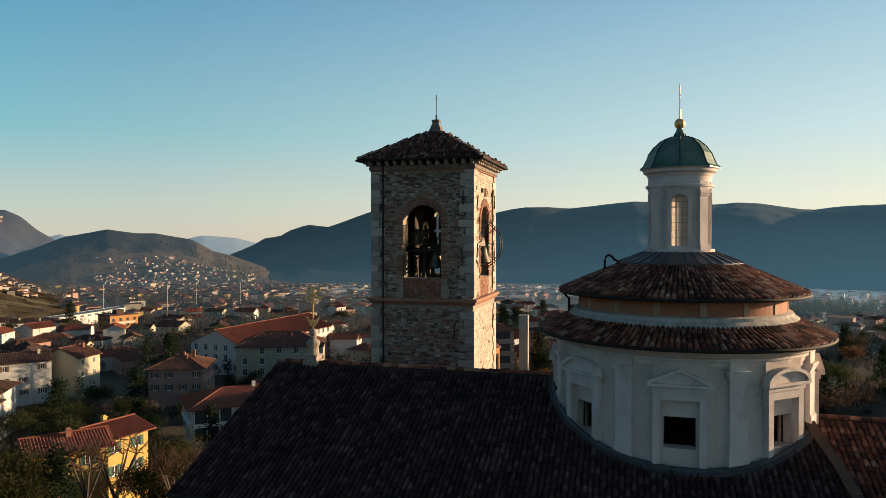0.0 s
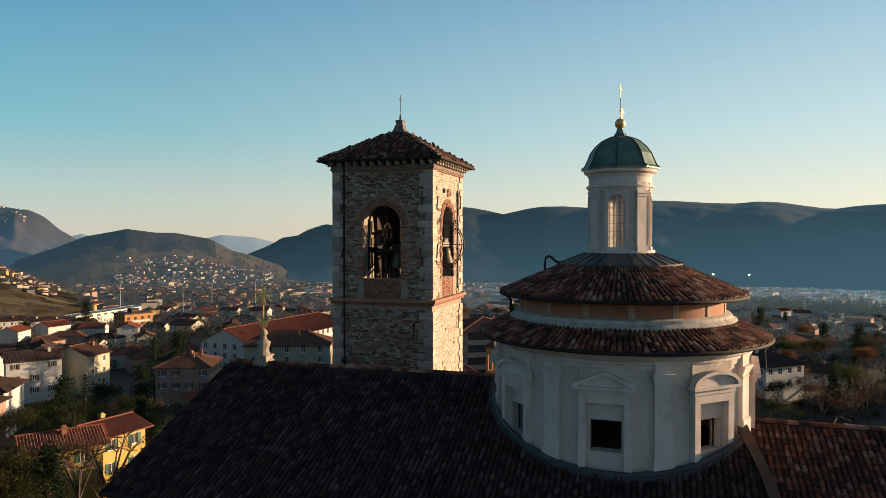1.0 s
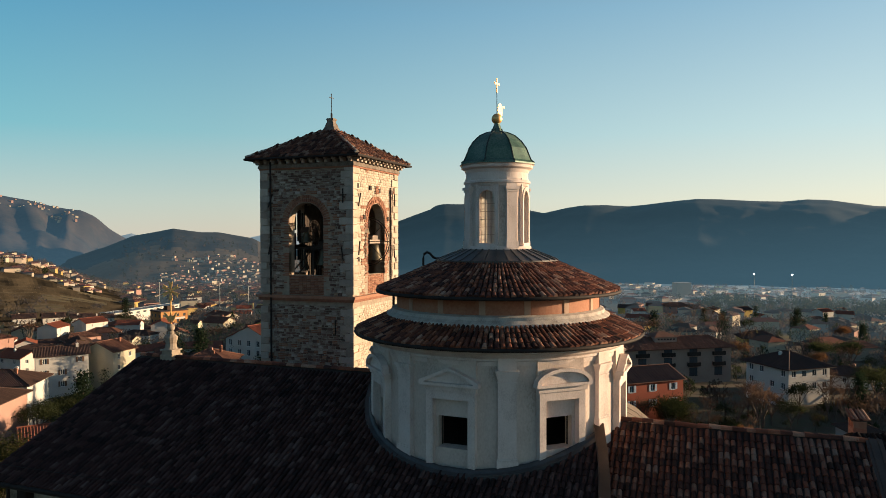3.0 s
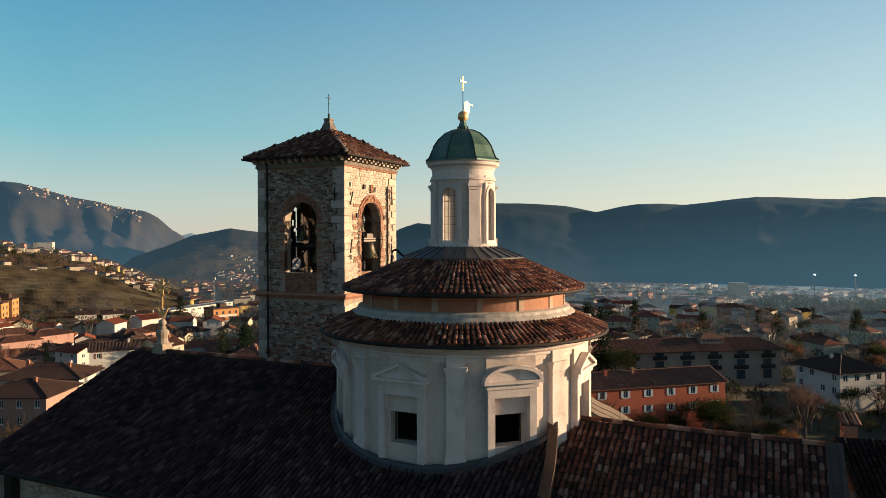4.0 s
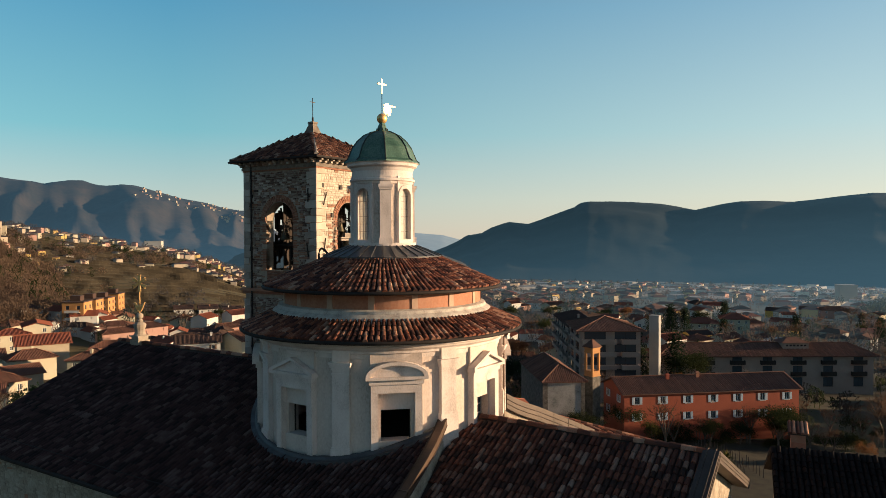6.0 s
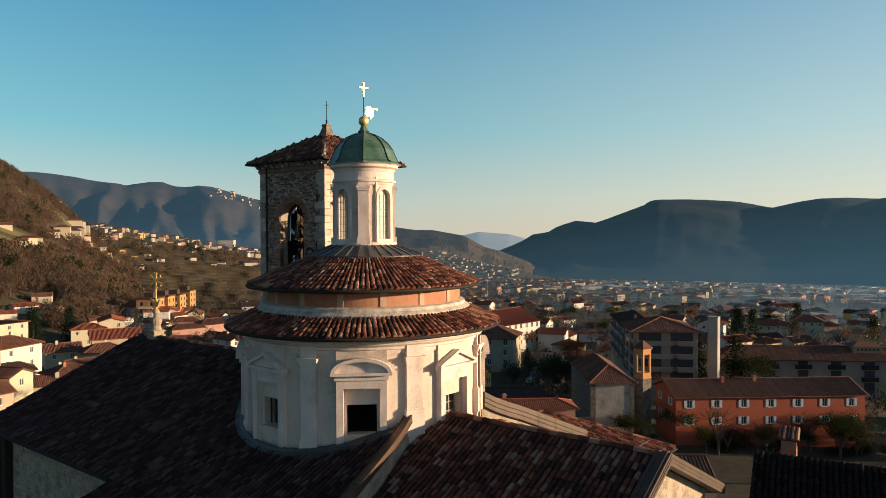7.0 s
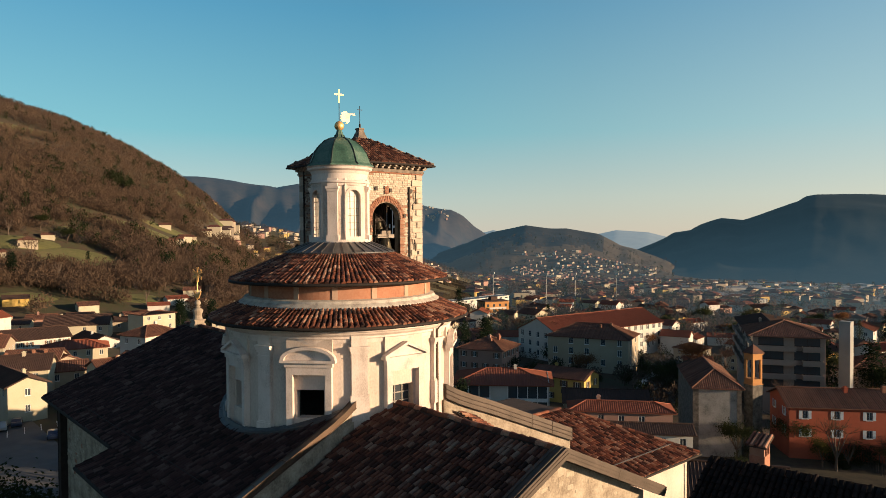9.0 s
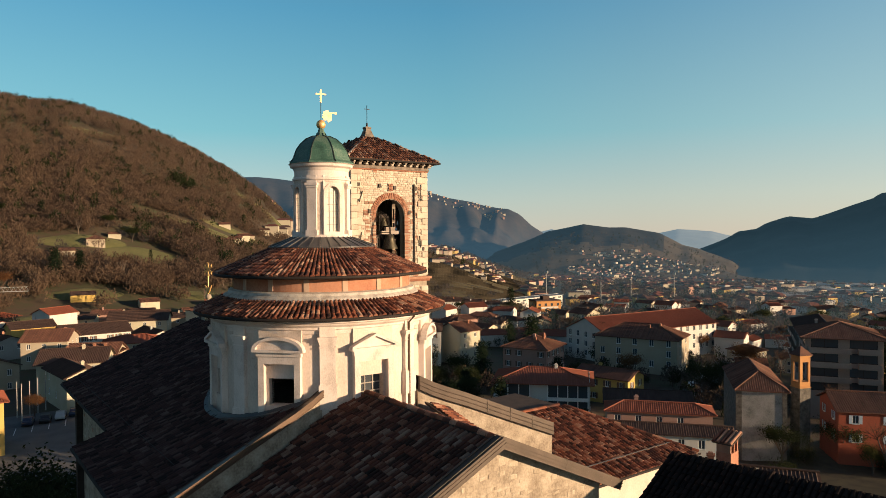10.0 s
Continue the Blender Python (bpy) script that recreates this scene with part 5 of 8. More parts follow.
def rubble(name, M, s0, s1, z0, z1, face, inside, rg):
    st, br = [], []
    z = z0
    while z < z1:
        h = rg.uniform(0.13, 0.27)
        s = s0
        while s < s1:
            w = rg.uniform(0.16, 0.5)
            c, zz = s + w / 2, z + h / 2
            if inside(c, zz):
                m = block(M, c, zz + rg.uniform(-0.03, 0.03), w - rg.uniform(0.02, 0.08), h - rg.uniform(0.02, 0.07), face - 0.12, face + rg.uniform(-0.01, 0.022), rg.uniform(-9, 9))
                (br if rg.random() < 0.6 * max(0.0, noise.noise((c * 0.6, zz * 0.8, face)) - 0.25) else st).append(m)
            s += w
        z += h
    if st:
        stamp("rubble_stone", STN["stone_v"], STN["stone_f"], st, RUB, church, "uneven stones half covered by old render")
    if br:
        stamp("patch_brick", BOXV, BOXF, br, BRICK, church, "red bricks patching the rubble")


rrg = random.Random(4)
EAST = pose(0, 0, 0, 0, 0, 90)
rubble("gable", EAST, CHOIR_RIDGE_Y - 7.3, CHOIR_RIDGE_Y + 4.9, 12.5, 18.6, CHOIR_X1 - 0.35, lambda c, z: z < CHOIR_Z - 0.55 - CHOIR_PITCH * abs(c - CHOIR_RIDGE_Y) and rrg.random() < 0.85, rrg)
rubble("end", pose(4.05, 0, 0) @ pose(0, 0, 0, 0, 0, 90 - 8.4) @ pose(0, 0, 0), -9.0, -4.5, 14.0, 19.3, 0.22, lambda c, z: z < RIDGE_Z - 0.15 - PITCH * abs(c) and z > CHOIR_Z - CHOIR_PITCH * abs(c - CHOIR_RIDGE_Y) - 0.2 and rrg.random() < 0.75, rrg)
rubble("end", pose(4.05, 0, 0) @ pose(0, 0, 0, 0, 0, 90 + 8.4), 4.5, 9.0, 12.5, 19.3, 0.22, lambda c, z: z < RIDGE_Z - 0.15 - PITCH * abs(c) and (c > 5 or z > CHOIR_Z - CHOIR_PITCH * abs(c - CHOIR_RIDGE_Y) - 0.2) and rrg.random() < 0.85, rrg)
SOUTH = pose(0, 0, 0)
rubble("side", SOUTH, NAVE_X0 + 0.6, -5.9, 12.5, 16.2, 7.45, lambda c, z: rrg.random() < 0.9, rrg)


# ---- annex, side house and chimney beside the church ----
def slab_quad(bm, pts, thick):
    a = [bm.verts.new(p) for p in pts]
    b = [bm.verts.new((p[0], p[1], p[2] - thick)) for p in pts]
    bm.faces.new(a)
    bm.faces.new(b[::-1])
    n = len(pts)
    for i in range(n):
        bm.faces.new((a[i], b[i], b[(i + 1) % n], a[(i + 1) % n]))


annex = thing("sacristy_annex", "low church annex with white walls and sunlit clay tile roof", "building", at=(0, 0, 0))
AX0, AX1, AY0, AY1, AZE, AZR = -9.5, 5.8, 8.9, 21.0, 12.75, 14.9
bm = bmesh.new()
box(bm, AX0 + 0.5, AX1 - 0.5, AY0, AY1 - 0.5, -6, AZE - 0.05)
part("wall", bm, PLASTER, annex, "white rendered wall")
apex = Vector((-0.9, 16.6, AZR))
apl = Vector((-5.0, 16.6, AZR))
cor = Vector((AX1, AY1, AZE))
bm = bmesh.new()
slab_quad(bm, [(AX1, AY0 - 0.1, AZE), (AX1, AY1, AZE), tuple(apex), (apex.x, AY0 - 0.1, AZR)], 0.18)
slab_quad(bm, [(AX1, AY1, AZE), (AX0, AY1, AZE), tuple(apl), tuple(apex)], 0.18)
slab_quad(bm, [tuple(apex), tuple(apl), (AX0, AY1, AZE), (AX0, AY0, AZE), (apl.x, AY0, AZR), (apex.x, AY0, AZR)], 0.18)
annex_roof = part("annex_roof", bm, BED, annex, "sunlit hipped clay tile roof")
d = Vector((apex.x - AX1, 0, AZR - AZE)).normalized()
mats = slope_tiles((AX1, AY0, AZE), (AX1, AY1, AZE), d, (Vector((apex.x, 0, AZR)) - Vector((AX1, 0, AZE))).length,
                   lambda p: (AY1 - p.y) * 1.0 > (AX1 - p.x) * (AY1 - apex.y) / (AX1 - apex.x), step=0.23, rng=rng)
tiles(mats, TILE, annex_roof, lambda p: p.x > 1.5, 300)
hd = (apex - cor)
hn = hd.normalized()
hm = Matrix((hn.cross(Vector((0, 0, 1))).normalized(), hn, hn.cross(Vector((0, 0, 1))).normalized().cross(hn))).transposed().to_4x4()
mats = [Matrix.Translation(cor + hn * 0.38 * i + Vector((0, 0, 0.05))) @ hm for i in range(int(hd.length / 0.38))]
mats += [Matrix.Translation((apex.x, y, AZR + 0.04)) @ pose(0, 0, 0, 0, 0, 180) for y in np.arange(AY0 + 0.3, apex.y, 0.38)]
stamp("hip_tiles", RV, RF, mats, TILE, annex_roof, "sunlit clay hip tiles")
bm = bmesh.new()
tube(bm, [(AX1 + 0.08, AY0, AZE - 0.05), (AX1 + 0.08, AY1 + 0.05, AZE - 0.05)], 0.07)
tube(bm, [(AX1 + 0.02, AY1 - 0.6, AZE - 0.1), (AX1 - 0.35, AY1 - 0.7, AZE - 0.6), (AX1 - 0.35, AY1 - 0.7, 4)], 0.05)
part("gutter", bm, DARKMETAL, annex, "dark gutter and downpipe")
bm = bmesh.new()
tube(bm, [(AX1 - 1.2, AY0, AZE + 0.52), (AX1 - 1.2, AY1 - 1.1, AZE + 0.52)], 0.03, 5)
part("snow_rail", bm, LEAD, annex, "thin metal snow rail")
# brick end and small tile bit where the nave coping stops
bm = bmesh.new()
box(bm, 4.3, 5.0, 8.5, 9.3, 14.2, 16.0)
part("brick_pier", bm, BRICK, annex, "red brick pier with a small opening")
bm = bmesh.new()
slab_quad(bm, [(4.9, 2.3, 18.35), (7.4, 2.3, 17.75), (7.4, 3.4, 17.3), (4.9, 3.4, 17.9)], 0.1)
lean = part("lean_to", bm, BED, annex)
tiles(slope_tiles((7.4, 3.4, 17.33), (4.9, 3.4, 17.93), Vector((0, -1.1, 0.45)), 1.15, rng=rng), TILE, lean)

dark_house = thing("dark_roofed_house", "neighbouring house with a shaded dark tile roof", "house", at=Matrix.Translation((13.7, 7.4, 0)) @ pose(0, 0, 0, 0, 0, 10))
bm = bmesh.new()
slab_quad(bm, [(0, -6.5, 14.6), (16, -6.5, 14.6), (16, 0, 17.4), (0, 0, 17.4)], 0.2)
slab_quad(bm, [(16, 6, 14.8), (0, 6, 14.8), (0, 0.004, 17.4), (16, 0.004, 17.4)], 0.2)
dh_roof = part("roof", bm, TILE_BLACK, dark_house, "tile roof with its shade in the dark colour")
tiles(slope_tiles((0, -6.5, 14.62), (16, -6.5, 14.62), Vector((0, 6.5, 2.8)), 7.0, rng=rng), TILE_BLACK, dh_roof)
bm = bmesh.new()
box(bm, 0.4, 15.6, -6, 5.5, -6, 14.6)
part("wall", bm, WALLRUB, dark_house)
bm = bmesh.new()
slab_quad(bm, [(3.9, -4.6, 15.5 + 0.13), (4.7, -4.6, 15.5 + 0.13), (4.7, -3.5, 15.98 + 0.13), (3.9, -3.5, 15.98 + 0.13)], 0.08)
part("skylight", bm, PANE, dark_house, "roof window in the dark roof")
chim = thing("roof_chimney", "plastered brick chimney with a little tiled cap", "chimney", at=Matrix.Translation((14.45, 9.8, 15.6)) @ pose(0, 0, 0, 0, 0, 8) @ Matrix.Scale(0.8, 4))
bm = bmesh.new()
box(bm, -0.36, 0.36, -0.42, 0.42, -1.6, 1.9)
part("shaft", bm, PINK, chim, "ochre plastered stack")
for y in (-0.38, 0.0, 0.38):
    bm = bmesh.new()
    box(bm, -0.34, 0.34, y - 0.05, y + 0.05, 1.9, 2.4)
    part("pier", bm, BRICK, chim)
bm = bmesh.new()
slab_quad(bm, [(-0.5, -0.6, 2.40), (0.5, -0.6, 2.40), (0.5, 0.6, 2.75), (-0.5, 0.6, 2.75)], 0.07)
cap_ = part("cap", bm, BED, chim)
for i in range(5):
    PENDING.append(("roof_tile", tile_mesh(TILE), Matrix.Translation((-0.4 + 0.2 * i, -0.66, 2.41)) @ pose(0, 0, 0, 16, 0, 0) @ Matrix.Diagonal((1, 2.9, 1, 1)), cap_))


# ---- houses of the town ----
WALL_M = {
    "cream": material("cream_house_render", [(0.381, 0.340, 0.245), (0.462, 0.422, 0.320)], 0.9, 0.3, 6, 0.05),
    "white": material("white_house_render", [(0.422, 0.408, 0.374), (0.517, 0.503, 0.469)], 0.9, 0.3, 6, 0.05),
    "yellow": material("yellow_house_render", [(0.408, 0.272, 0.068), (0.476, 0.340, 0.109)], 0.9, 0.3, 6, 0.05),
    "ochre": material("orange_house_render", [(0.354, 0.163, 0.054), (0.422, 0.218, 0.082)], 0.9, 0.3, 6, 0.05),
    "red": material("brick_red_house_render", [(0.24, 0.052, 0.027), (0.31, 0.078, 0.042)], 0.9, 0.3, 6, 0.05),
    "pink": material("dusty_pink_house_render", [(0.286, 0.163, 0.129), (0.354, 0.218, 0.177)], 0.9, 0.3, 6, 0.05),
    "beige": material("beige_house_render", [(0.299, 0.252, 0.184), (0.367, 0.313, 0.238)], 0.9, 0.3, 6, 0.05),
    "grey": material("grey_concrete_wall", [(0.231, 0.231, 0.224), (0.313, 0.313, 0.299)], 0.9, 0.3, 6, 0.05),
    "stained": material("stained_pale_render", [(0.11, 0.11, 0.105), (0.20, 0.20, 0.19), (0.26, 0.255, 0.245), (0.31, 0.305, 0.295)], 0.92, 0.5, 5, 0.15),
    "rosebeige": material("pale_rose_render", [(0.24, 0.178, 0.148), (0.31, 0.238, 0.20)], 0.9, 0.3, 6, 0.05),
}
ROOF_M = {"clay": TILE_TOWN, "red": TILE_RED, "brown": TILE_BROWN, "white": WALL_M["white"]}
FRAME_W = material("white_window_frame", [(0.6, 0.6, 0.58), (0.7, 0.7, 0.68)], 0.6, 3, 20, 0.0)
SHUT_G = material("green_wooden_shutter", [(0.03, 0.09, 0.06), (0.05, 0.13, 0.09)], 0.7, 3, 20, 0.1)
SHUT_B = material("pale_blue_shutter", [(0.30, 0.38, 0.46), (0.40, 0.48, 0.56)], 0.7, 3, 20, 0.1)
SHUT_N = material("brown_wooden_shutter", [(0.09, 0.05, 0.03), (0.14, 0.08, 0.05)], 0.7, 3, 20, 0.1)
WIN_MESH = {}


def window_meshes(w, h, shutter, frame_mat=None):
    """Shared meshes of a window: pane, frame, shutter; x across, -y out, z up from the sill."""
    key = (w, h, shutter.name if shutter else "", frame_mat)
    if key in WIN_MESH:
        return WIN_MESH[key]
    out = []
    for nm, mat, boxes in (("pane", PANE, [(-w / 2, w / 2, 0.10, 0.13, 0, h)]),
                           ("window_frame", frame_mat or FRAME_W, [(-w / 2, -w / 2 + 0.07, 0.06, 0.10, 0, h), (w / 2 - 0.07, w / 2, 0.06, 0.10, 0, h), (-w / 2, w / 2, 0.06, 0.10, h - 0.07, h), (-w / 2, w / 2, 0.06, 0.10, 0, 0.07), (-0.035, 0.035, 0.06, 0.10, 0, h), (-w / 2 - 0.08, w / 2 + 0.08, -0.08, 0.1, -0.08, 0)])) + \
            ((("shutter", shutter, [(-w - 0.02, -w / 2 - 0.02, -0.06, -0.02, 0, h)]), ("shutter", shutter, [(w / 2 + 0.02, w + 0.02, -0.06, -0.02, 0, h)])) if shutter else ()):
        bm = bmesh.new()
        for b in boxes:
            box(bm, *b)
        me = bpy.data.meshes.new(nm)
        bm.to_mesh(me)
        bm.free()
        me.materials.append(mat)
        out.append((nm, me))
    WIN_MESH[key] = out
    return out


def facade(bm, M, length, z0, z1, holes, depth=0.16):
    """A wall face with real openings: holes are (s0, s1, z0, z1); M takes (s, out, z) to the house."""
    ss = sorted({0.0, length, *[v for h in holes for v in h[:2]]})
    zs = sorted({z0, z1, *[v for h in holes for v in h[2:]]})
    P = lambda s, o, z: bm.verts.new(M @ Vector((s, o, z)))
    for a, b in zip(ss, ss[1:]):
        for c, d_ in zip(zs, zs[1:]):
            m_s, m_z = (a + b) / 2, (c + d_) / 2
            if any(h[0] < m_s < h[1] and h[2] < m_z < h[3] for h in holes):
                continue
            bm.faces.new((P(a, 0, c), P(b, 0, c), P(b, 0, d_), P(a, 0, d_)))
    for a, b, c, d_ in holes:
        for q in (((a, 0, c), (a, depth, c), (a, depth, d_), (a, 0, d_)), ((b, 0, c), (b, 0, d_), (b, depth, d_), (b, depth, c)),
                  ((a, 0, c), (b, 0, c), (b, depth, c), (a, depth, c)), ((a, 0, d_), (a, depth, d_), (b, depth, d_), (b, 0, d_)), ((a, depth, c), (b, depth, c), (b, depth, d_), (a, depth, d_))):
            bm.faces.new([P(*v) for v in q])


def ribbed_roof(bm, L, W, z, over, pitch, kind, rib=0.34):
    """Hip or gable roof over L x W (ridge along x), with raised tile rows."""
    a, b = L / 2 + over, W / 2 + over
    ze = z - 0.05
    rise = pitch * b
    hipx = max(0.0, a - b) if kind == "hip" else a
    V = lambda x, y, zz: bm.verts.new((x, y, zz))
    planes = []
    for s in (-1, 1):
        planes.append(([(-a, s * b, ze), (a, s * b, ze), (hipx, 0, ze + rise), (-hipx, 0, ze + rise)], s, "long"))
    if kind == "hip":
        for s in (-1, 1):
            planes.append(([(s * a, -b, ze), (s * a, b, ze), (s * hipx, 0, ze + rise)], s, "end"))
    for pts, s, w in planes:
        slab_quad(bm, pts, 0.16)
    n = int(2 * a / rib)
    for i in range(n):
        x = -a + (i + 0.5) * rib
        reach = 1.0 if kind != "hip" else min(1.0, (a - abs(x)) / b) if b > 0 else 1.0
        for s in (-1, 1):
            y1 = s * b * (1 - reach)
            q = []
            for xx, up in ((x - rib * 0.3, 0.0), (x, 0.09), (x + rib * 0.3, 0.0)):
                q.append((V(xx, s * (b + 0.03), ze + up - 0.01), V(xx, y1, ze + rise * reach + up - 0.01)))
            bm.faces.new((q[0][0], q[1][0], q[1][1], q[0][1]))
            bm.faces.new((q[1][0], q[2][0], q[2][1], q[1][1]))
    if kind == "hip":
        n = int(2 * b / rib)
        for i in range(n):
            y = -b + (i + 0.5) * rib
            reach = (b - abs(y)) / b
            for s in (-1, 1):
                q = []
                for yy, up in ((y - rib * 0.3, 0.0), (y, 0.09), (y + rib * 0.3, 0.0)):
                    q.append((V(s * (a + 0.03), yy, ze + up - 0.01), V(s * (a - (a - hipx) * reach), yy, ze + rise * reach + up - 0.01)))
                bm.faces.new((q[0][0], q[1][0], q[1][1], q[0][1]))
                bm.faces.new((q[1][0], q[2][0], q[2][1], q[1][1]))
    # ridge and hip caps
    lines = [((-hipx, 0, ze + rise), (hipx, 0, ze + rise))] if hipx > 0.1 else []
    if kind == "hip":
        lines += [((sx * a, sy * b, ze), (sx * hipx, 0, ze + rise)) for sx in (-1, 1) for sy in (-1, 1)]
    for p, q in lines:
        tube(bm, [(p[0], p[1], p[2] + 0.05), (q[0], q[1], q[2] + 0.05)], 0.13, 6)


def house(label, x, y, yaw, L, W, eave, roof="hip", wall="cream", tile="clay", storeys=2, pitch=0.42, shutter=None, win=(0.95, 1.35), gap=2.7, chimneys=1,
          over=0.55, seed=0, faces=(0, 1, 2, 3), name="house", blank=(), frame_mat=None):
    rg = random.Random(seed * 7 + 1)
    g = land(x, y) - 1.5
    g = min(g, eave - 3.0 * storeys - 0.5)
    h = thing(name, label, "house", at=Matrix.Translation((x, y, g)) @ pose(0, 0, 0, 0, 0, yaw))
    z1 = eave - g
    bm = bmesh.new()
    wins = []
    sides = [(pose(-L / 2, -W / 2, 0), L), (pose(L / 2, -W / 2, 0, 0, 0, 90), W), (pose(L / 2, W / 2, 0, 0, 0, 180), L), (pose(-L / 2, W / 2, 0, 0, 0, 270), W)]
    for k, (M, ln) in enumerate(sides):
        holes = []
        if k in faces and k not in blank:
            n = max(1, int((ln - 1.0) / gap))
            for st in range(storeys):
                sill = z1 - 3.0 * (st + 1) + 0.95
                if sill < 1.6:
                    continue
                for c in range(n):
                    s = (c + 0.5) * ln / n
                    if rg.random() < 0.08:
                        continue
                    holes.append((s - win[0] / 2, s + win[0] / 2, sill, sill + win[1]))
                    wins.append((M, s, sill))
        facade(bm, M, ln, 0, z1, holes)
    if roof == "gable":
        for s in (-1, 1):
            vs = [bm.verts.new(v) for v in ((s * L / 2, -W / 2, z1), (s * L / 2, W / 2, z1), (s * L / 2, 0, z1 + pitch * W / 2))]
            bm.faces.new(vs)
    part("wall", bm, WALL_M[wall], h)
    bm = bmesh.new()
    ribbed_roof(bm, L, W, z1 + pitch * 0.0, over, pitch, roof)
    rf = part("roof", bm, ROOF_M[tile], h)
    for i in range(chimneys):
        cx, cy = rg.uniform(-L * 0.3, L * 0.3), rg.uniform(-W * 0.22, W * 0.22)
        zc = z1 + pitch * (W / 2 - abs(cy))
        bm = bmesh.new()
        box(bm, cx - 0.3, cx + 0.3, cy - 0.3, cy + 0.3, zc - 0.6, zc + 0.9)
        box(bm, cx - 0.4, cx + 0.4, cy - 0.4, cy + 0.4, zc + 0.9, zc + 1.0)
        box(bm, cx - 0.22, cx + 0.22, cy - 0.22, cy + 0.22, zc + 1.0, zc + 1.2)
        part("chimney", bm, WALL_M[wall] if rg.random() < 0.5 else BRICK, rf)
    for M, s, sill in wins:
        first = None
        for nm, me in window_meshes(win[0], win[1], shutter, frame_mat):
            ob = new("window" if first is None else nm, me)
            if first is None:
                ob.parent, ob.matrix_basis, first = h, M @ Matrix.Translation((s, 0, sill)), ob
            else:
                ob.parent = first
    return h


house("white three-storey house with shaded gable wall", -145.2, 121.0, 92, 8.0, 10.5, -4.6, "gable", "cream", "clay", 3, seed=1, faces=(0,))
house("long white house wing with grey-brown roof", -149.5, 109.5, 52, 12.0, 8, -4.2, "gable", "white", "brown", 3, shutter=SHUT_N, gap=3.0, seed=2, faces=(0,))
house("dusty pink hip-roofed villa with chimneys", -111.1, 120.4, 21.7, 12.8, 12.4, -5.4, "hip", "pink", "clay", 2, shutter=SHUT_N, chimneys=4, seed=3, faces=(0, 1))
glass_house = house("white office house with large dark glazed openings", -75.7, 89.1, 42.3, 18.9, 12.3, -4.6, "hip", "white", "red", 2, win=(2.75, 2.45), gap=3.1, seed=4, pitch=0.31, over=0.9, blank=(0, 3))
house("small yellow house with lit gable", -78.8, 113.4, 13.4, 13.4, 8.3, -7.5, "gable", "yellow", "clay", 2, shutter=SHUT_N, seed=5, pitch=0.35)
house("large beige three-storey house under a hip roof", -104.3, 158.5, 21.7, 24.2, 14.1, -5.3, "hip", "beige", "clay", 3, win=(1.3, 1.9), gap=4.6, chimneys=2, seed=6, pitch=0.47)
office = house("long office building with red tile roof and white facade", -125.7, 187.0, 84, 53, 19.0, -6.9, "gable", "white", "red", 3, win=(1.3, 1.9), gap=3.2, pitch=0.45, chimneys=0, seed=7)
house("low house with dark brown ribbed roof", -36.6, 75.2, 39.7, 20, 5.0, -4.5, "gable", "white", "brown", 1, chimneys=0, seed=8, pitch=0.3)
house("low house with red ribbed roof", -39.9, 79.2, 39.7, 15.8, 5.1, -2.6, "hip", "pink", "red", 1, chimneys=1, seed=9, pitch=0.34)
house("long low house with brown roof", -57.5, 99.5, 41, 16, 8.0, -7.4, "gable", "beige", "brown", 1, chimneys=0, seed=10)
chapel = house("old chapel with stained pale wall and clay roof", -37.0, 102.3, -53, 19.6, 7.5, -0.35, "hip", "stained", "clay", 1, blank=(0, 1, 2, 3), chimneys=0, seed=11, name="chapel", pitch=0.6, over=0.45)
house("low shaded house with dark tiles and roof vents", -6.5, 46.5, 33, 12, 9, 1.9, "gable", "beige", "brown", 1, chimneys=2, seed=43, pitch=0.35)
house("brick-red two-storey house with pale blue shutters", -12.9, 117.6, 39.9, 34.5, 10.5, -3.2, "gable", "red", "clay", 2, shutter=SHUT_B, pitch=0.36, chimneys=2, gap=4.4, seed=12)
long_flats = house("long rose-beige apartment house with brown roof", -11.0, 180.5, 32.1, 55.3, 9.0, -5.8, "hip", "rosebeige", "clay", 3, win=(2.5, 2.35), gap=7.6, over=1.2, pitch=0.49, chimneys=0, seed=13, frame_mat=DARKMETAL)
block_flats = house("four-storey apartment block with deep balconies", -41.6, 144.7, -59.2, 16, 14.2, 3.3, "hip", "rosebeige", "clay", 4, win=(5.0, 1.9), gap=6.4, over=1.1, pitch=0.31, chimneys=0, seed=14, frame_mat=DARKMETAL)
block_wing = house("long dark-roofed wing of the apartment block", -54.2, 165.9, -59.2, 33, 12.6, 1.6, "gable", "rosebeige", "brown", 4, win=(2.4, 1.9), gap=3.6, over=0.8, pitch=0.2, chimneys=2, seed=15, frame_mat=DARKMETAL)
house("pale villa with dark hip roof", 26.9, 165.4, -51, 13.7, 12.5, -5.5, "hip", "white", "brown", 2, win=(1.3, 1.5), over=1.0, seed=15, faces=(0, 1))
house("low white house with grey roof", 46, 190, -20, 14, 8, -11.5, "hip", "white", "brown", 1, over=0.6, seed=41, faces=(0,))
house("small grey garden shed with a hipped roof", 34.4, 121, 20, 5.5, 5, -9.6, "hip", "grey", "brown", 1, over=0.5, seed=42, chimneys=0, blank=(0, 1, 2, 3), name="garden_shed")
house("yellow house with red ribbed roof and green shutters", -68.3, 38.8, 53, 8.2, 7, 1.3, "gable", "yellow", "red", 2, shutter=SHUT_G, chimneys=1, over=0.8, pitch=0.3, seed=16, faces=(0,))
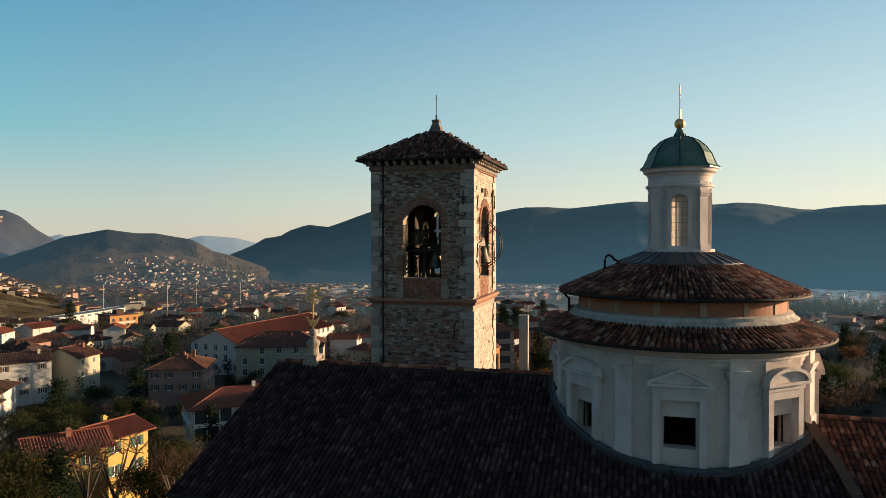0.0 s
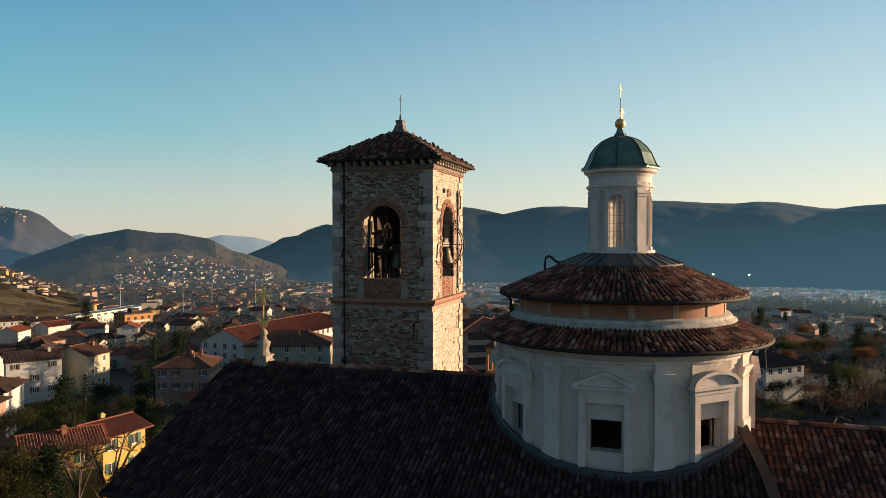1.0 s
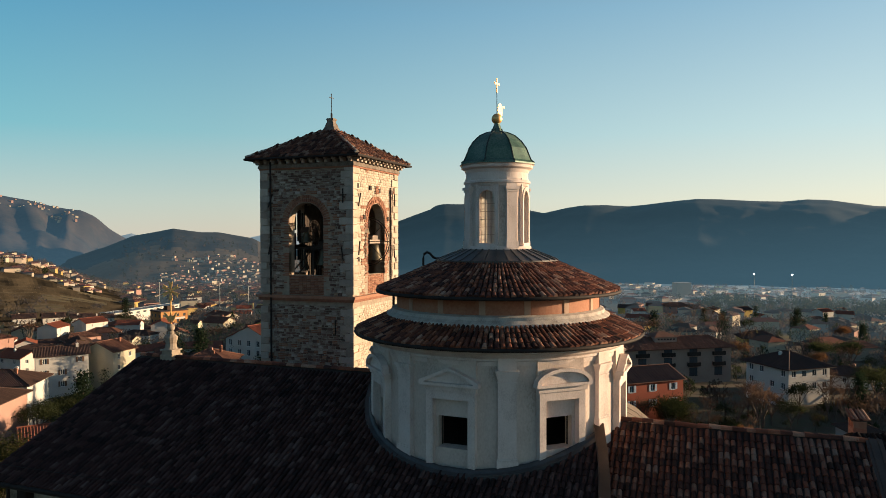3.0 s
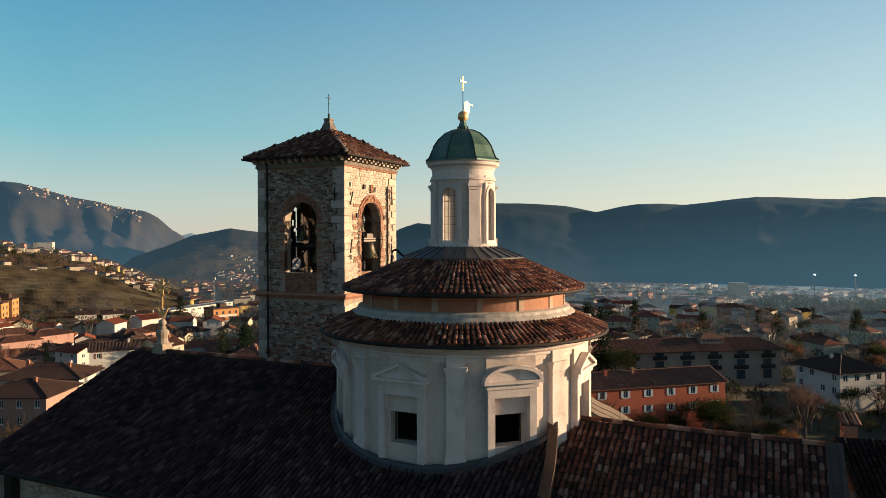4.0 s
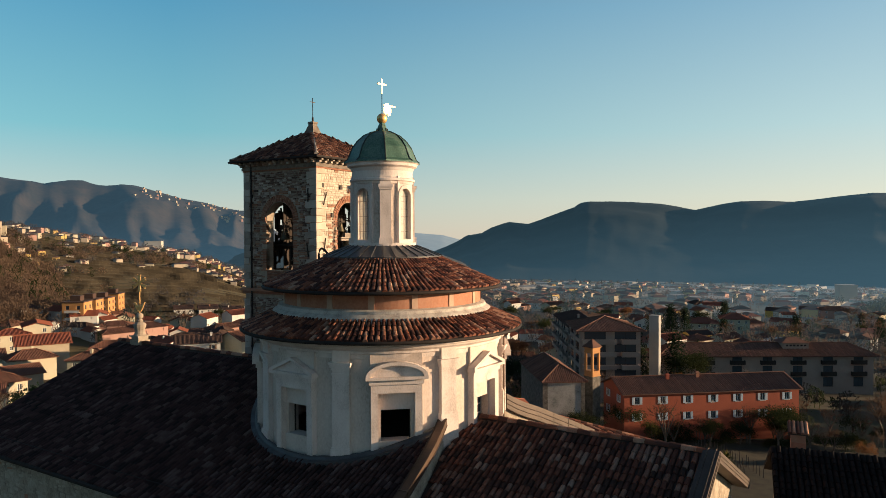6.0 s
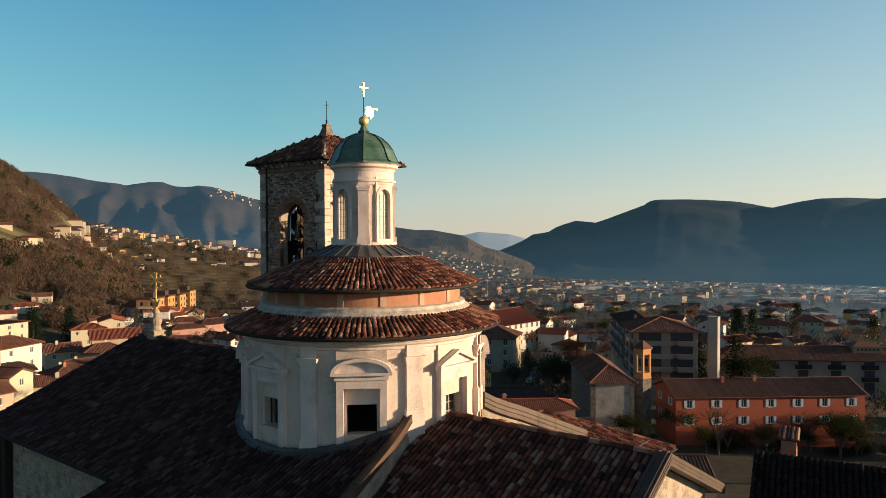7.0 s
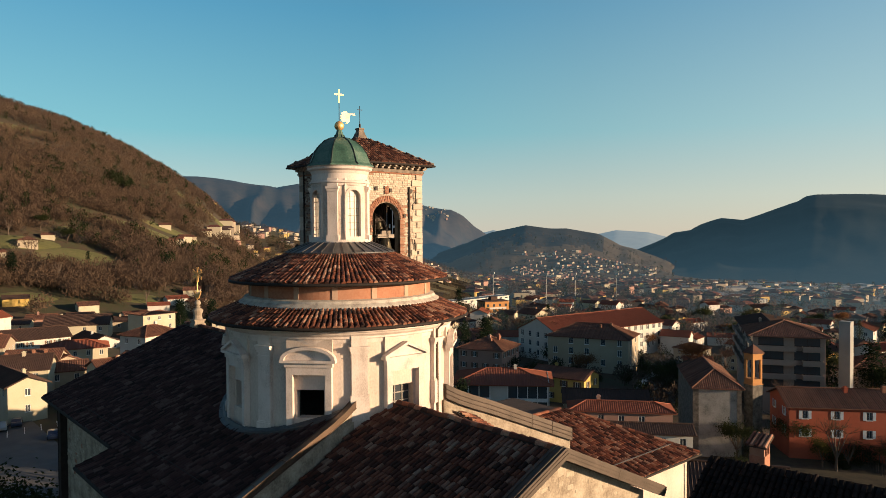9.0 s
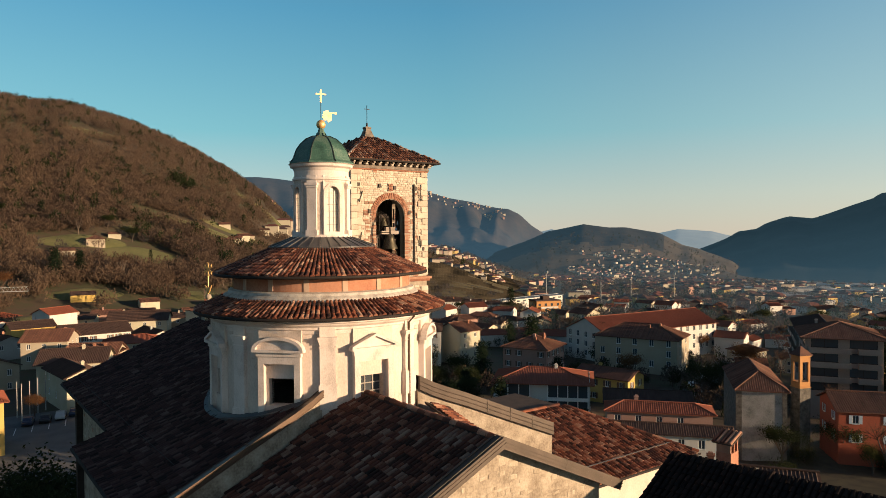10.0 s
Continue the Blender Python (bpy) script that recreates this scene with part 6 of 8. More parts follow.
house("sunlit yellow house wing with red ribbed roof", -70.5, 48.5, 79, 7.0, 7, 0.1, "gable", "yellow", "red", 2, shutter=SHUT_G, chimneys=1, over=0.8, pitch=0.3, seed=17, faces=(0,))
F2 = (0, 1)
house("long white house with brown shutters", -211.5, 27.7, 92, 19.2, 11.8, -4.2, "gable", "white", "brown", 2, shutter=SHUT_N, gap=2.2, chimneys=1, seed=18, faces=(0, 3))
house("long cream house lit by the sun", -238.0, 47.8, 68, 19.6, 13.0, -4.2, "gable", "cream", "brown", 2, gap=4.5, seed=19, faces=F2)
house("beige house with brown roof by the car park", -129.0, 9.4, 6, 15.3, 6.6, -1.6, "gable", "cream", "brown", 2, gap=4.0, seed=20, faces=(0, 1), over=0.7)
house("beige house with brown roof and thin chimneys", -141.0, 11.8, 70, 13.2, 10.6, -1.2, "gable", "cream", "brown", 2, gap=4.0, chimneys=2, seed=21, faces=(0, 3))
house("low house with bright red roof", -190.5, 35.0, 76, 16.3, 10.6, -5.2, "hip", "cream", "red", 1, seed=25, faces=F2, pitch=0.3)
house("white gabled house with dark roof", -215.1, 46.5, 6, 16.5, 9.3, -7.2, "gable", "white", "brown", 2, seed=22, faces=F2)
house("old house with mottled clay roof", -166.5, 20.4, 64, 11.7, 10.6, -4.0, "gable", "beige", "clay", 1, chimneys=2, seed=26, faces=F2)
house("old house with mottled clay roof and lit gable", -168.6, 25.9, 6, 11.8, 6.1, -4.7, "gable", "beige", "clay", 1, chimneys=1, seed=27, faces=F2)
house("small annex with mottled clay roof", -144.8, 22.3, 76, 7.6, 7.1, -3.4, "gable", "beige", "clay", 1, chimneys=0, seed=28, faces=F2)
house("house in shade with faded roof", -181.4, 12.1, 66, 10.9, 10.6, -1.4, "gable", "beige", "clay", 2, seed=29, faces=F2)
house("white hip-roofed house with lit facade", -160.0, 45.6, 113, 11.5, 9, 0.6, "hip", "white", "clay", 2, gap=4.0, seed=30, faces=(0, 3))
house("house with mottled tiles and a lit gable", -135.1, 35.4, 23, 10, 5.6, -1.6, "gable", "cream", "clay", 1, seed=31, faces=F2)
house("low house with an uneven clay roof", -128.4, 26.8, 95, 7, 7, -1.2, "gable", "cream", "clay", 1, seed=32, chimneys=2, faces=F2)
house("low house with an uneven clay roof", -117.5, 25.0, 95, 9, 6.5, -1.4, "gable", "beige", "clay", 1, seed=33, chimneys=1, faces=F2)
house("pale block of flats below the woods", -219.4, 66.0, 100, 11.5, 10, -0.5, "hip", "cream", "clay", 2, pitch=0.1, gap=3.0, chimneys=0, seed=35, faces=F2)
house("cream house with a red hip roof and a balcony", -222.0, 94.0, 68, 10.5, 8, -5.4, "hip", "cream", "red", 2, pitch=0.34, chimneys=0, seed=36, faces=(0,))
house("tall cream gabled house with red roof", -223.5, 103.0, 155, 12, 8, -3.6, "gable", "cream", "red", 2, pitch=0.3, chimneys=0, seed=74, faces=(0, 1, 3))
house("low house with a plain lit gable and red roof", -189.0, 86.5, 66, 13, 10, -4.6, "gable", "beige", "red", 2, pitch=0.4, chimneys=0, seed=75, faces=(), over=0.8)
house("old low house with mottled tan tiles", -186.0, 69.5, 72, 9, 8, -6.2, "gable", "cream", "clay", 1, pitch=0.42, chimneys=1, seed=76, faces=(0,))
house("old low house with mottled tan tiles", -174.5, 75.5, 74, 11, 8, -6.0, "hip", "cream", "clay", 1, pitch=0.45, chimneys=1, seed=77, faces=())
house("old low house with mottled tan tiles", -158.0, 63.5, 80, 10, 8, -6.6, "gable", "beige", "clay", 1, pitch=0.4, chimneys=1, seed=78, faces=())
house("old courtyard house with patched tan tiles", -143.5, 52.5, 84, 9.5, 8, -4.9, "hip", "cream", "clay", 1, pitch=0.42, chimneys=2, seed=79, faces=(0,))
house("old courtyard house with patched tan tiles", -133.0, 45.0, 60, 7.5, 6.5, -4.6, "gable", "cream", "clay", 1, pitch=0.42, chimneys=1, seed=80, faces=(0,))
house("small dark hip-roofed house with a lit wall", -152.0, 44.0, 74, 8, 5.5, -4.0, "hip", "white", "brown", 1, pitch=0.5, chimneys=0, seed=81, faces=())
house("pink house with a brown hip roof", -115.0, 61.0, 25, 13, 11, -2.9, "hip", "pink", "brown", 2, chimneys=1, seed=37, faces=(0, 3), over=0.8, pitch=0.36)
house("white house with a brown hip roof and chimneys", -131.0, 77.0, 30, 17, 11, -4.0, "hip", "white", "brown", 2, chimneys=3, seed=38, faces=(0, 3), over=0.8, pitch=0.38)
house("low cream house with a tan hip roof", -152.0, 80.0, 40, 10, 9, -4.6, "hip", "cream", "clay", 2, chimneys=1, seed=39, faces=(0, 3))
for lb_, hx, hy, hl, hw, he, wl_, tl_ in (("small cream house below the woods", -259.2, 32.1, 10.6, 8.8, -4.7, "cream", "brown"), ("small pink house below the woods", -264.4, 41.9, 9.4, 8.8, -4.1, "pink", "clay"), ("small white house below the woods", -266.2, 55.3, 8.8, 8.8, -4.6, "white", "brown"),
                                      ("low beige house below the woods", -247.8, 64.2, 11.6, 8.8, -5.4, "beige", "brown"), ("white house below the woods", -236.4, 72.4, 10.1, 8.8, -6.2, "white", "clay"), ("flat pale house below the woods", -253.5, 21.6, 9.9, 9.9, -4.8, "white", "clay")):
    house(lb_, hx, hy, 68, hl, hw, he, "gable", wl_, tl_, 1, pitch=0.28, gap=3.2, chimneys=1, seed=int(-hx), faces=(0,))

house("cream house with an orange tile roof", -280.0, 8.0, 20, 13, 9, -4.0, "hip", "cream", "red", 2, pitch=0.3, chimneys=1, seed=61, faces=(0, 1))
house("low white flat-roofed house", -281.0, 24.0, 15, 12, 8, -6.8, "gable", "white", "white", 1, pitch=0.06, chimneys=0, seed=62, faces=(0, 1))
house("pale grey house with a dark roof", -204.0, 2.0, 20, 14, 9, -3.6, "gable", "grey", "brown", 2, pitch=0.35, chimneys=1, seed=63, faces=(0, 1))
house("old house with dark brown tiles", -158.0, -3.0, 15, 11, 8, -3.2, "gable", "beige", "brown", 2, pitch=0.38, chimneys=1, seed=64, faces=(0, 1))
house("long low white hall beside the sports ground", -324.3, 320.4, 95, 62, 10, -18.6, "gable", "white", "white", 1, pitch=0.08, gap=6.0, win=(3.0, 1.2), chimneys=0, seed=51, faces=(0,), name="sports_hall")
for hx, hy, hw_ in ((-312, 229, 12), (-304, 239, 13), (-296, 249, 12), (-291, 258, 11)):
    house("white gabled house with a dark roof in a row", hx, hy, 55, 10, hw_ * 0.75, land(hx, hy) + 4.4, "gable", "white", "brown", 1, pitch=0.36, chimneys=1, seed=int(-hx), faces=(0, 3))
house("red-roofed house among conifers", -57.4, 330, 15, 14, 10, -16.4, "hip", "cream", "red", 2, chimneys=1, seed=71, faces=(0,))
house("red-roofed house with lit gable among conifers", -44.6, 338, 15, 13, 11, -14.4, "hip", "cream", "red", 2, chimneys=1, seed=72, faces=(0,))
house("pale yellow house with a brown hip roof", 28.4, 290, 12, 15, 11, -15.6, "hip", "yellow", "brown", 2, chimneys=1, seed=73, faces=(0,))
LANE_STONE = material("dark_weathered_stone", [(0.035, 0.032, 0.03), (0.09, 0.082, 0.072), (0.16, 0.148, 0.13)], 0.95, 1.6, 14, 0.4)
# thin dark slab laid over one flank of the pale chapel
bm = bmesh.new()
box(bm, -9.9, 9.9, -3.95, -3.752, 0, -0.5 - chapel.matrix_world.translation.z)
part("stone_flank", bm, LANE_STONE, chapel, "dark stone slab over the side wall")
for sy in (-1, 1):
    bm = bmesh.new()
    box(bm, 9.802, 9.9, sy * 3.752 - (0.7 if sy > 0 else 0), sy * 3.752 + (0.7 if sy < 0 else 0), 0, -0.5 - chapel.matrix_world.translation.z)
    part("corner_strip", bm, LANE_STONE, chapel)
house("bright yellow house with an orange tile roof", -102.3, -10.1, 90, 10, 8, 0.1, "hip", "yellow", "red", 2, pitch=0.36, chimneys=0, seed=82, faces=(), over=0.7)
belfry = thing("small_belfry", "slim stone belfry with orange arched top beside the chapel", "belfry", at=Matrix.Translation((-28.9, 102.6, -0.5)) @ pose(0, 0, 0, 0, 0, -22) @ Matrix.Diagonal((0.88, 0.88, 1, 1)))
bm = bmesh.new()
box(bm, -1.2, 1.2, -1.2, 1.2, -15, 0.0)
part("stone_shaft", bm, LANE_STONE, belfry, "grey rubble shaft")
for sx in (-1, 1):
    for sy in (-1, 1):
        bm = bmesh.new()
        box(bm, sx * 1.15 - 0.4 * (sx > 0) * 1.0, sx * 1.15 + 0.4 * (sx < 0), sy * 1.15 - 0.4 * (sy > 0), sy * 1.15 + 0.4 * (sy < 0), 1.0, 4.3)
        part("pier", bm, WALL_M["ochre"], belfry)
for nm, q, z0, z1 in (("parapet", 1.15, 0.15, 1.0), ("arch_band", 1.15, 4.3, 5.2), ("cornice", 1.3, 5.2, 5.4), ("ledge", 1.3, 0.0, 0.15)):
    bm = bmesh.new()
    box(bm, -q, q, -q, q, z0, z1)
    part(nm, bm, WALL_M["ochre"], belfry, "orange plastered bell chamber" if nm == "arch_band" else "")
bm = bmesh.new()
lathe(bm, [(2.1, 5.4), (2.1, 5.5), (0.05, 6.9)], 4, 45, 405)
part("roof", bm, TILE_TOWN, belfry)
stack = thing("tall_chimney", "tall square white concrete chimney above the roofs", "chimney", at=(-30.3, 149.7, -13.6))
bm = bmesh.new()
box(bm, -1.15, 1.15, -1.0, 1.0, 0, 19.6)
box(bm, -1.2, 1.2, -1.05, 1.05, 19.6, 19.75)
part("shaft", bm, WALL_M["grey"], stack)


# glazed bays of the white office house, between white posts
gz = -4.6 - glass_house.matrix_world.translation.z
for M, spans in ((pose(-9.45, -6.15, 0), ((0.4, 7.0), (10.6, 18.5))), (pose(-9.45, 6.15, 0, 0, 0, 270), ((1.0, 11.2),))):
    for a, b in spans:
        for z0, z1 in ((gz - 2.75, gz - 0.35), (gz - 5.9, gz - 3.45)):
            bm = bmesh.new()
            box(bm, a, b, -0.05, 0.02, z0, z1, M)
            bay = part("glazed_bay", bm, PANE, glass_house, "dark glazed bay")
            n_ = max(2, round((b - a) / 1.9))
            for i in range(n_ + 1):
                u = a + (b - a) * i / n_
                bm = bmesh.new()
                box(bm, u - 0.09, u + 0.09, -0.16, 0.0, z0, z1, M)
                part("post", bm, FRAME_W, bay)
        bm = bmesh.new()
        box(bm, a - 0.1, b + 0.1, -0.5, 0.0, gz - 3.4, gz - 2.8, M)
        part("balcony", bm, FRAME_W, glass_house, "white balcony band")


# balconies of the two apartment houses
def balconies(h, M, spans, floors, depth=1.3, mat=None):
    for z in floors:
        for a, b in spans:
            bm = bmesh.new()
            box(bm, a, b, -depth, 0.02, z - 0.14, z, M)
            box(bm, a, b, -depth, -depth + 0.1, z, z + 0.95, M)
            for e in (a, b - 0.1):
                box(bm, e, e + 0.1, -depth + 0.1, 0, z, z + 0.95, M)
            part("balcony", bm, mat or WALL_M["rosebeige"], h, "balcony with a solid parapet")


z_ = 3.3 - block_flats.matrix_world.translation.z
balconies(block_flats, pose(8, -7.1, 0, 0, 0, 90), [(0.5, 8.3), (9.6, 13.7)], [z_ - 3.0 * k for k in (1, 2, 3)], 1.5)
z_ = 1.6 - block_wing.matrix_world.translation.z
balconies(block_wing, pose(-16.5, -6.3, 0), [(1 + 8.0 * k, 7.4 + 8.0 * k) for k in range(4)], [z_ - 3.0 * k for k in (1, 2, 3)])
z_ = -5.8 - long_flats.matrix_world.translation.z
balconies(long_flats, pose(-27.65, -4.5, 0), [((k + 0.5) * 55.3 / 7 - 1.9, (k + 0.5) * 55.3 / 7 + 1.9) for k in range(7)], [z_ - 3.0 * k + 0.85 for k in (1, 2)], 0.8, DARKMETAL)
# raised roof lantern over the stairs of the long flats
bm = bmesh.new()
box(bm, 4.9, 11.7, -2.6, 2.6, z_ + 0.9, z_ + 3.0)
part("stair_lantern", bm, WALL_M["rosebeige"], long_flats, "raised stair house on the roof")
bm = bmesh.new()
for q, w, e in (((4.3, 12.3), 3.2, z_ + 3.0),):
    lo_ = [bm.verts.new(v) for v in ((q[0], -w, e), (q[1], -w, e), (q[1], w, e), (q[0], w, e))]
    hi_ = [bm.verts.new(v) for v in ((q[0] + 3.0, 0, e + 1.25), (q[1] - 3.0, 0, e + 1.25))]
    for f in ((lo_[0], lo_[1], hi_[1], hi_[0]), (lo_[2], lo_[3], hi_[0], hi_[1]), (lo_[1], lo_[2], hi_[1]), (lo_[3], lo_[0], hi_[0]), (lo_[3], lo_[2], lo_[1], lo_[0])):
        bm.faces.new(f)
part("lantern_roof", bm, ROOF_M["clay"], long_flats)
for k in range(6):
    bm = bmesh.new()
    box(bm, 5.7 + k * 0.95, 6.3 + k * 0.95, -2.64, -2.58, z_ + 2.1, z_ + 2.5)
    part("vent_slot", bm, DARKMETAL, long_flats)


# orange apartment blocks, stepped up the slope
def apartment(label, x, y, yaw, L, W, storeys, base, wall, group=""):
    b = thing("apartment_block", label, "building", group, at=Matrix.Translation((x, y, base)) @ pose(0, 0, 0, 0, 0, yaw))
    H = storeys * 3.0 + 1
    bm = bmesh.new()
    sides = [(pose(-L / 2, -W / 2, 0), L), (pose(L / 2, -W / 2, 0, 0, 0, 90), W), (pose(L / 2, W / 2, 0, 0, 0, 180), L), (pose(-L / 2, W / 2, 0, 0, 0, 270), W)]
    wins = []
    for M, ln in sides:
        holes = []
        n = max(1, int(ln / 3.6))
        for st in range(storeys):
            for c in range(n):
                s = (c + 0.5) * ln / n
                holes.append((s - 0.7, s + 0.7, st * 3 + 1.2, st * 3 + 2.7))
                wins.append((M, s, st * 3 + 1.2))
        facade(bm, M, ln, -6, H, holes)
    part("wall", bm, WALL_M[wall], b)
    bm = bmesh.new()
    box(bm, -L / 2 - 0.3, L / 2 + 0.3, -W / 2 - 0.3, W / 2 + 0.3, H, H + 0.5)
    box(bm, -2, 2, -2, 2, H + 0.5, H + 2.6)
    part("flat_roof", bm, TILE_BROWN, b)
    me = window_meshes(1.4, 1.5, None)[0][1]
    for M, s, z in wins:
        ob = new("window", me)
        ob.parent, ob.matrix_basis = b, M @ Matrix.Translation((s, 0, z))
    for st in range(1, storeys):
        bm = bmesh.new()
        box(bm, -L * 0.35, L * 0.35, -W / 2 - 1.3, -W / 2, st * 3 - 0.1, st * 3 + 0.05)
        box(bm, -L * 0.35, L * 0.35, -W / 2 - 1.3, -W / 2 - 1.2, st * 3 + 0.05, st * 3 + 0.95)
        part("balcony", bm, WALL_M["white"], b)


apartment("salmon apartment block with pale balconies", -259, 271.5, 70, 15, 11, 3, land(-259, 271.5), "ochre")
for bx, by in ((-266.8, 142.4), (-285.8, 159.3), (-308.7, 179.5), (-331.4, 199.7)):
    apartment("orange apartment block with pale balconies", bx, by, 38, 8.5, 9, 4, land(bx, by) - 1, "ochre", "orange apartment blocks")


# ---- houses further off, of a few kinds ----
def kind_house(i):
    rg = random.Random(100 + i)
    L, W = rg.uniform(11, 18), rg.uniform(8.5, 11)
    st = rg.choice((2, 2, 2, 3))
    ob = house("distant house with render walls and tile roof", 0, 0, 0, L, W, 3 * st + 0.3, rg.choice(("hip", "gable")), ("cream", "white", "beige", "white", "cream", "pink", "yellow", "white")[i], ("clay", "red", "clay", "brown", "clay", "clay", "brown", "red")[i], st, gap=4.2, win=(1.2, 1.4), chimneys=1, seed=200 + i)
    return ob


KEPT = [(-145, 121), (-150, 109), (-111, 120), (-76, 89), (-79, 113), (-104, 158), (-126, 187), (-37, 75), (-40, 79), (-62, 100), (-37, 102), (-13, 118), (-11, 180), (-50, 159), (23, 175), (-75, 50), (-212, 28), (-238, 48), (-129, 9), (-141, 12), (-190, 35), (-215, 47), (-167, 21), (-181, 12), (-280, 36), (-287, 50), (-268, 70), (-255, 78), (-274, 24), (-159, 44), (-133, 34), (-122, 25), (-98, 13), (-219, 66), (-175, 70), (-115, 61), (-131, 77), (-152, 80), (27, 165), (46, 190), (34, 121), (-324, 320), (-259, 271), (-280, 8), (-281, 24), (-204, 2), (-158, -3), (-6, 46), (-312, 229), (-304, 239), (-296, 249), (-291, 258), (-57, 330), (-45, 338), (28, 290), (-222, 94), (-224, 103), (-189, 86), (-186, 70), (-158, 64), (-144, 52), (-152, 44), (-102, -10)]
FIXED = 63
kinds = [kind_house(i) for i in range(8)]
BASEZ = [k.matrix_world.translation.z for k in kinds]
rg = random.Random(5)
spots = []


def free(x, y, d):
    return all((x - a) ** 2 + (y - b) ** 2 > (d if i >= FIXED else d + 12) ** 2 for i, (a, b) in enumerate(KEPT))


def try_spot(r, b, d=17):
    a = radians(b)
    x, y = -math.sin(a) * r, math.cos(a) * r
    if free(x, y, d):
        KEPT.append((x, y))
        spots.append((x, y))


for _ in range(900):
    # town round the church, thinning outwards
    b = rg.uniform(-22, 92)
    r = 115 + 420 * rg.random() ** 1.2
    if b > 64 and r > 290 or 46 < b <= 64 and 380 < r:
        continue
    if -20 < b < 22 and r < 200 or b < 3 and r < 440:
        continue
    try_spot(r, b, 16)
    if len(spots) > 250:
        break
for _ in range(160):
    # hamlet at the foot of the wooded hill
    try_spot(rg.uniform(190, 290), rg.uniform(64, 92), 13)
for _ in range(220):
    try_spot(rg.uniform(135, 285), rg.uniform(66, 90), 10.5)
for _ in range(260):
    try_spot(rg.uniform(165, 340), rg.uniform(44, 66), 11.5)
for i, (x, y) in enumerate(spots):
    k = rg.randrange(8)
    z = land(x, y) + rg.uniform(-0.5, 0.3)
    m = Matrix.Translation((x, y, z + BASEZ[k])) @ pose(0, 0, 0, 0, 0, rg.choice((20, 45, 110, 135, 0, 75)) + rg.uniform(-12, 12)) @ Matrix.Scale(rg.uniform(0.6, 0.85), 4)
    if i < 8:
        kinds[i].matrix_world = Matrix.Translation((x, y, z + BASEZ[i])) @ pose(0, 0, 0, 0, 0, 40 * i)
    elif math.hypot(x, y) < 225:
        copy_thing(kinds[k], m)
    else:
        src = kinds[k]
        e = new("house")
        e.matrix_world = m
        tagged(e, "distant house with render walls and tile roof", "house", "distant houses")
        for c in src.children:
            if c.name.startswith(("wall", "roof")):
                o = c.copy()
                scene.collection.objects.link(o)
                o.parent = e


# ---- the far town: hundreds of small buildings too far to tell apart ----
def ridge_height(table, crest, foot, foot_z, b, r):
    f = (r - foot) / (crest - foot)
    top = 26 + profile(table, b) * crest
    return foot_z + (top - foot_z) * (smooth(0, 1, f) * 0.6 + f * 0.4)


far_v, far_f, far_m = [], [], []


def far_house(x, y, z, yaw, L, W, H, flat, wall_i, roof_i):
    c, s = math.cos(radians(yaw)), math.sin(radians(yaw))
    o = len(far_v)
    T = lambda u, v, w: far_v.append((x + c * u - s * v, y + s * u + c * v, z + w))
    for w in (-4.0, H):
        for u, v in ((-L / 2, -W / 2), (L / 2, -W / 2), (L / 2, W / 2), (-L / 2, W / 2)):
            T(u, v, w)
    for i in range(4):
        far_f.append((o + i, o + (i + 1) % 4, o + 4 + (i + 1) % 4, o + 4 + i))
        far_m.append(wall_i)
    q = len(far_v)
    e = 0.5
    for u, v in ((-L / 2 - e, -W / 2 - e), (L / 2 + e, -W / 2 - e), (L / 2 + e, W / 2 + e), (-L / 2 - e, W / 2 + e)):
        T(u, v, H + 0.02)
    if flat:
        far_f.append((q, q + 1, q + 2, q + 3))
        far_m.append(roof_i)
    else:
        T(-L / 2 + W * 0.3, 0, H + W * 0.21)
        T(L / 2 - W * 0.3, 0, H + W * 0.21)
        for f in ((q, q + 1, q + 5, q + 4), (q + 2, q + 3, q + 4, q + 5), (q + 1, q + 2, q + 5), (q + 3, q, q + 4)):
            far_f.append(f)
            far_m.append(roof_i)


rg = random.Random(8)


def far_row(n, b0, b1, r0, r1, big=0.0, test=None, k=1.0):
    for _ in range(n):
        b, r = rg.uniform(b0, b1), rg.uniform(r0, r1)
        if test and not test(b, r) or b < -1.5 and 520 < r < 720:
            continue
        a = radians(b)
        x, y = -math.sin(a) * r, math.cos(a) * r
        z = land(x, y)
        if 32 < b < 49 and r > 1270:
            z = max(z, ridge_height(RIDGE_H, 2000, 1250, -62, b, r))
        if rg.random() < big:
            far_house(x, y, z, rg.uniform(0, 180), rg.uniform(18, 38), rg.uniform(10, 18), rg.uniform(3, 5), True, rg.choice((0, 5, 5)), 5)
        elif big >= 0 and rg.random() < 0.03:
            far_house(x, y, z, rg.uniform(0, 180), rg.uniform(10, 16), rg.uniform(9, 11), rg.uniform(6, 9), True, rg.choice((1, 1, 2, 3)), 6)
        elif r > 1250:
            far_house(x, y, z, rg.uniform(0, 180), rg.uniform(6, 10), rg.uniform(5, 7), rg.uniform(3.0, 5.0), False, rg.choice((1, 2, 2, 3, 3, 5)), rg.choice((6, 6, 7, 8)))
        else:
            far_house(x, y, z, rg.uniform(0, 180), k * rg.uniform(8, 14), k * rg.uniform(7, 9.5), k * rg.uniform(4.0, 6.5), False, rg.choice((0, 1, 1, 2, 2, 3, 4)), rg.choice((6, 6, 7, 8)))


clump = lambda b, r: noise.noise((b * 0.22, r / 150, 5.0)) > -0.12
far_row(420, 20, 46, 500, 1250, 0.03, clump)
far_row(260, -22, 20, 430, 1100, 0.06, clump)
far_row(110, -8, 29, 640, 1150, 0.75)
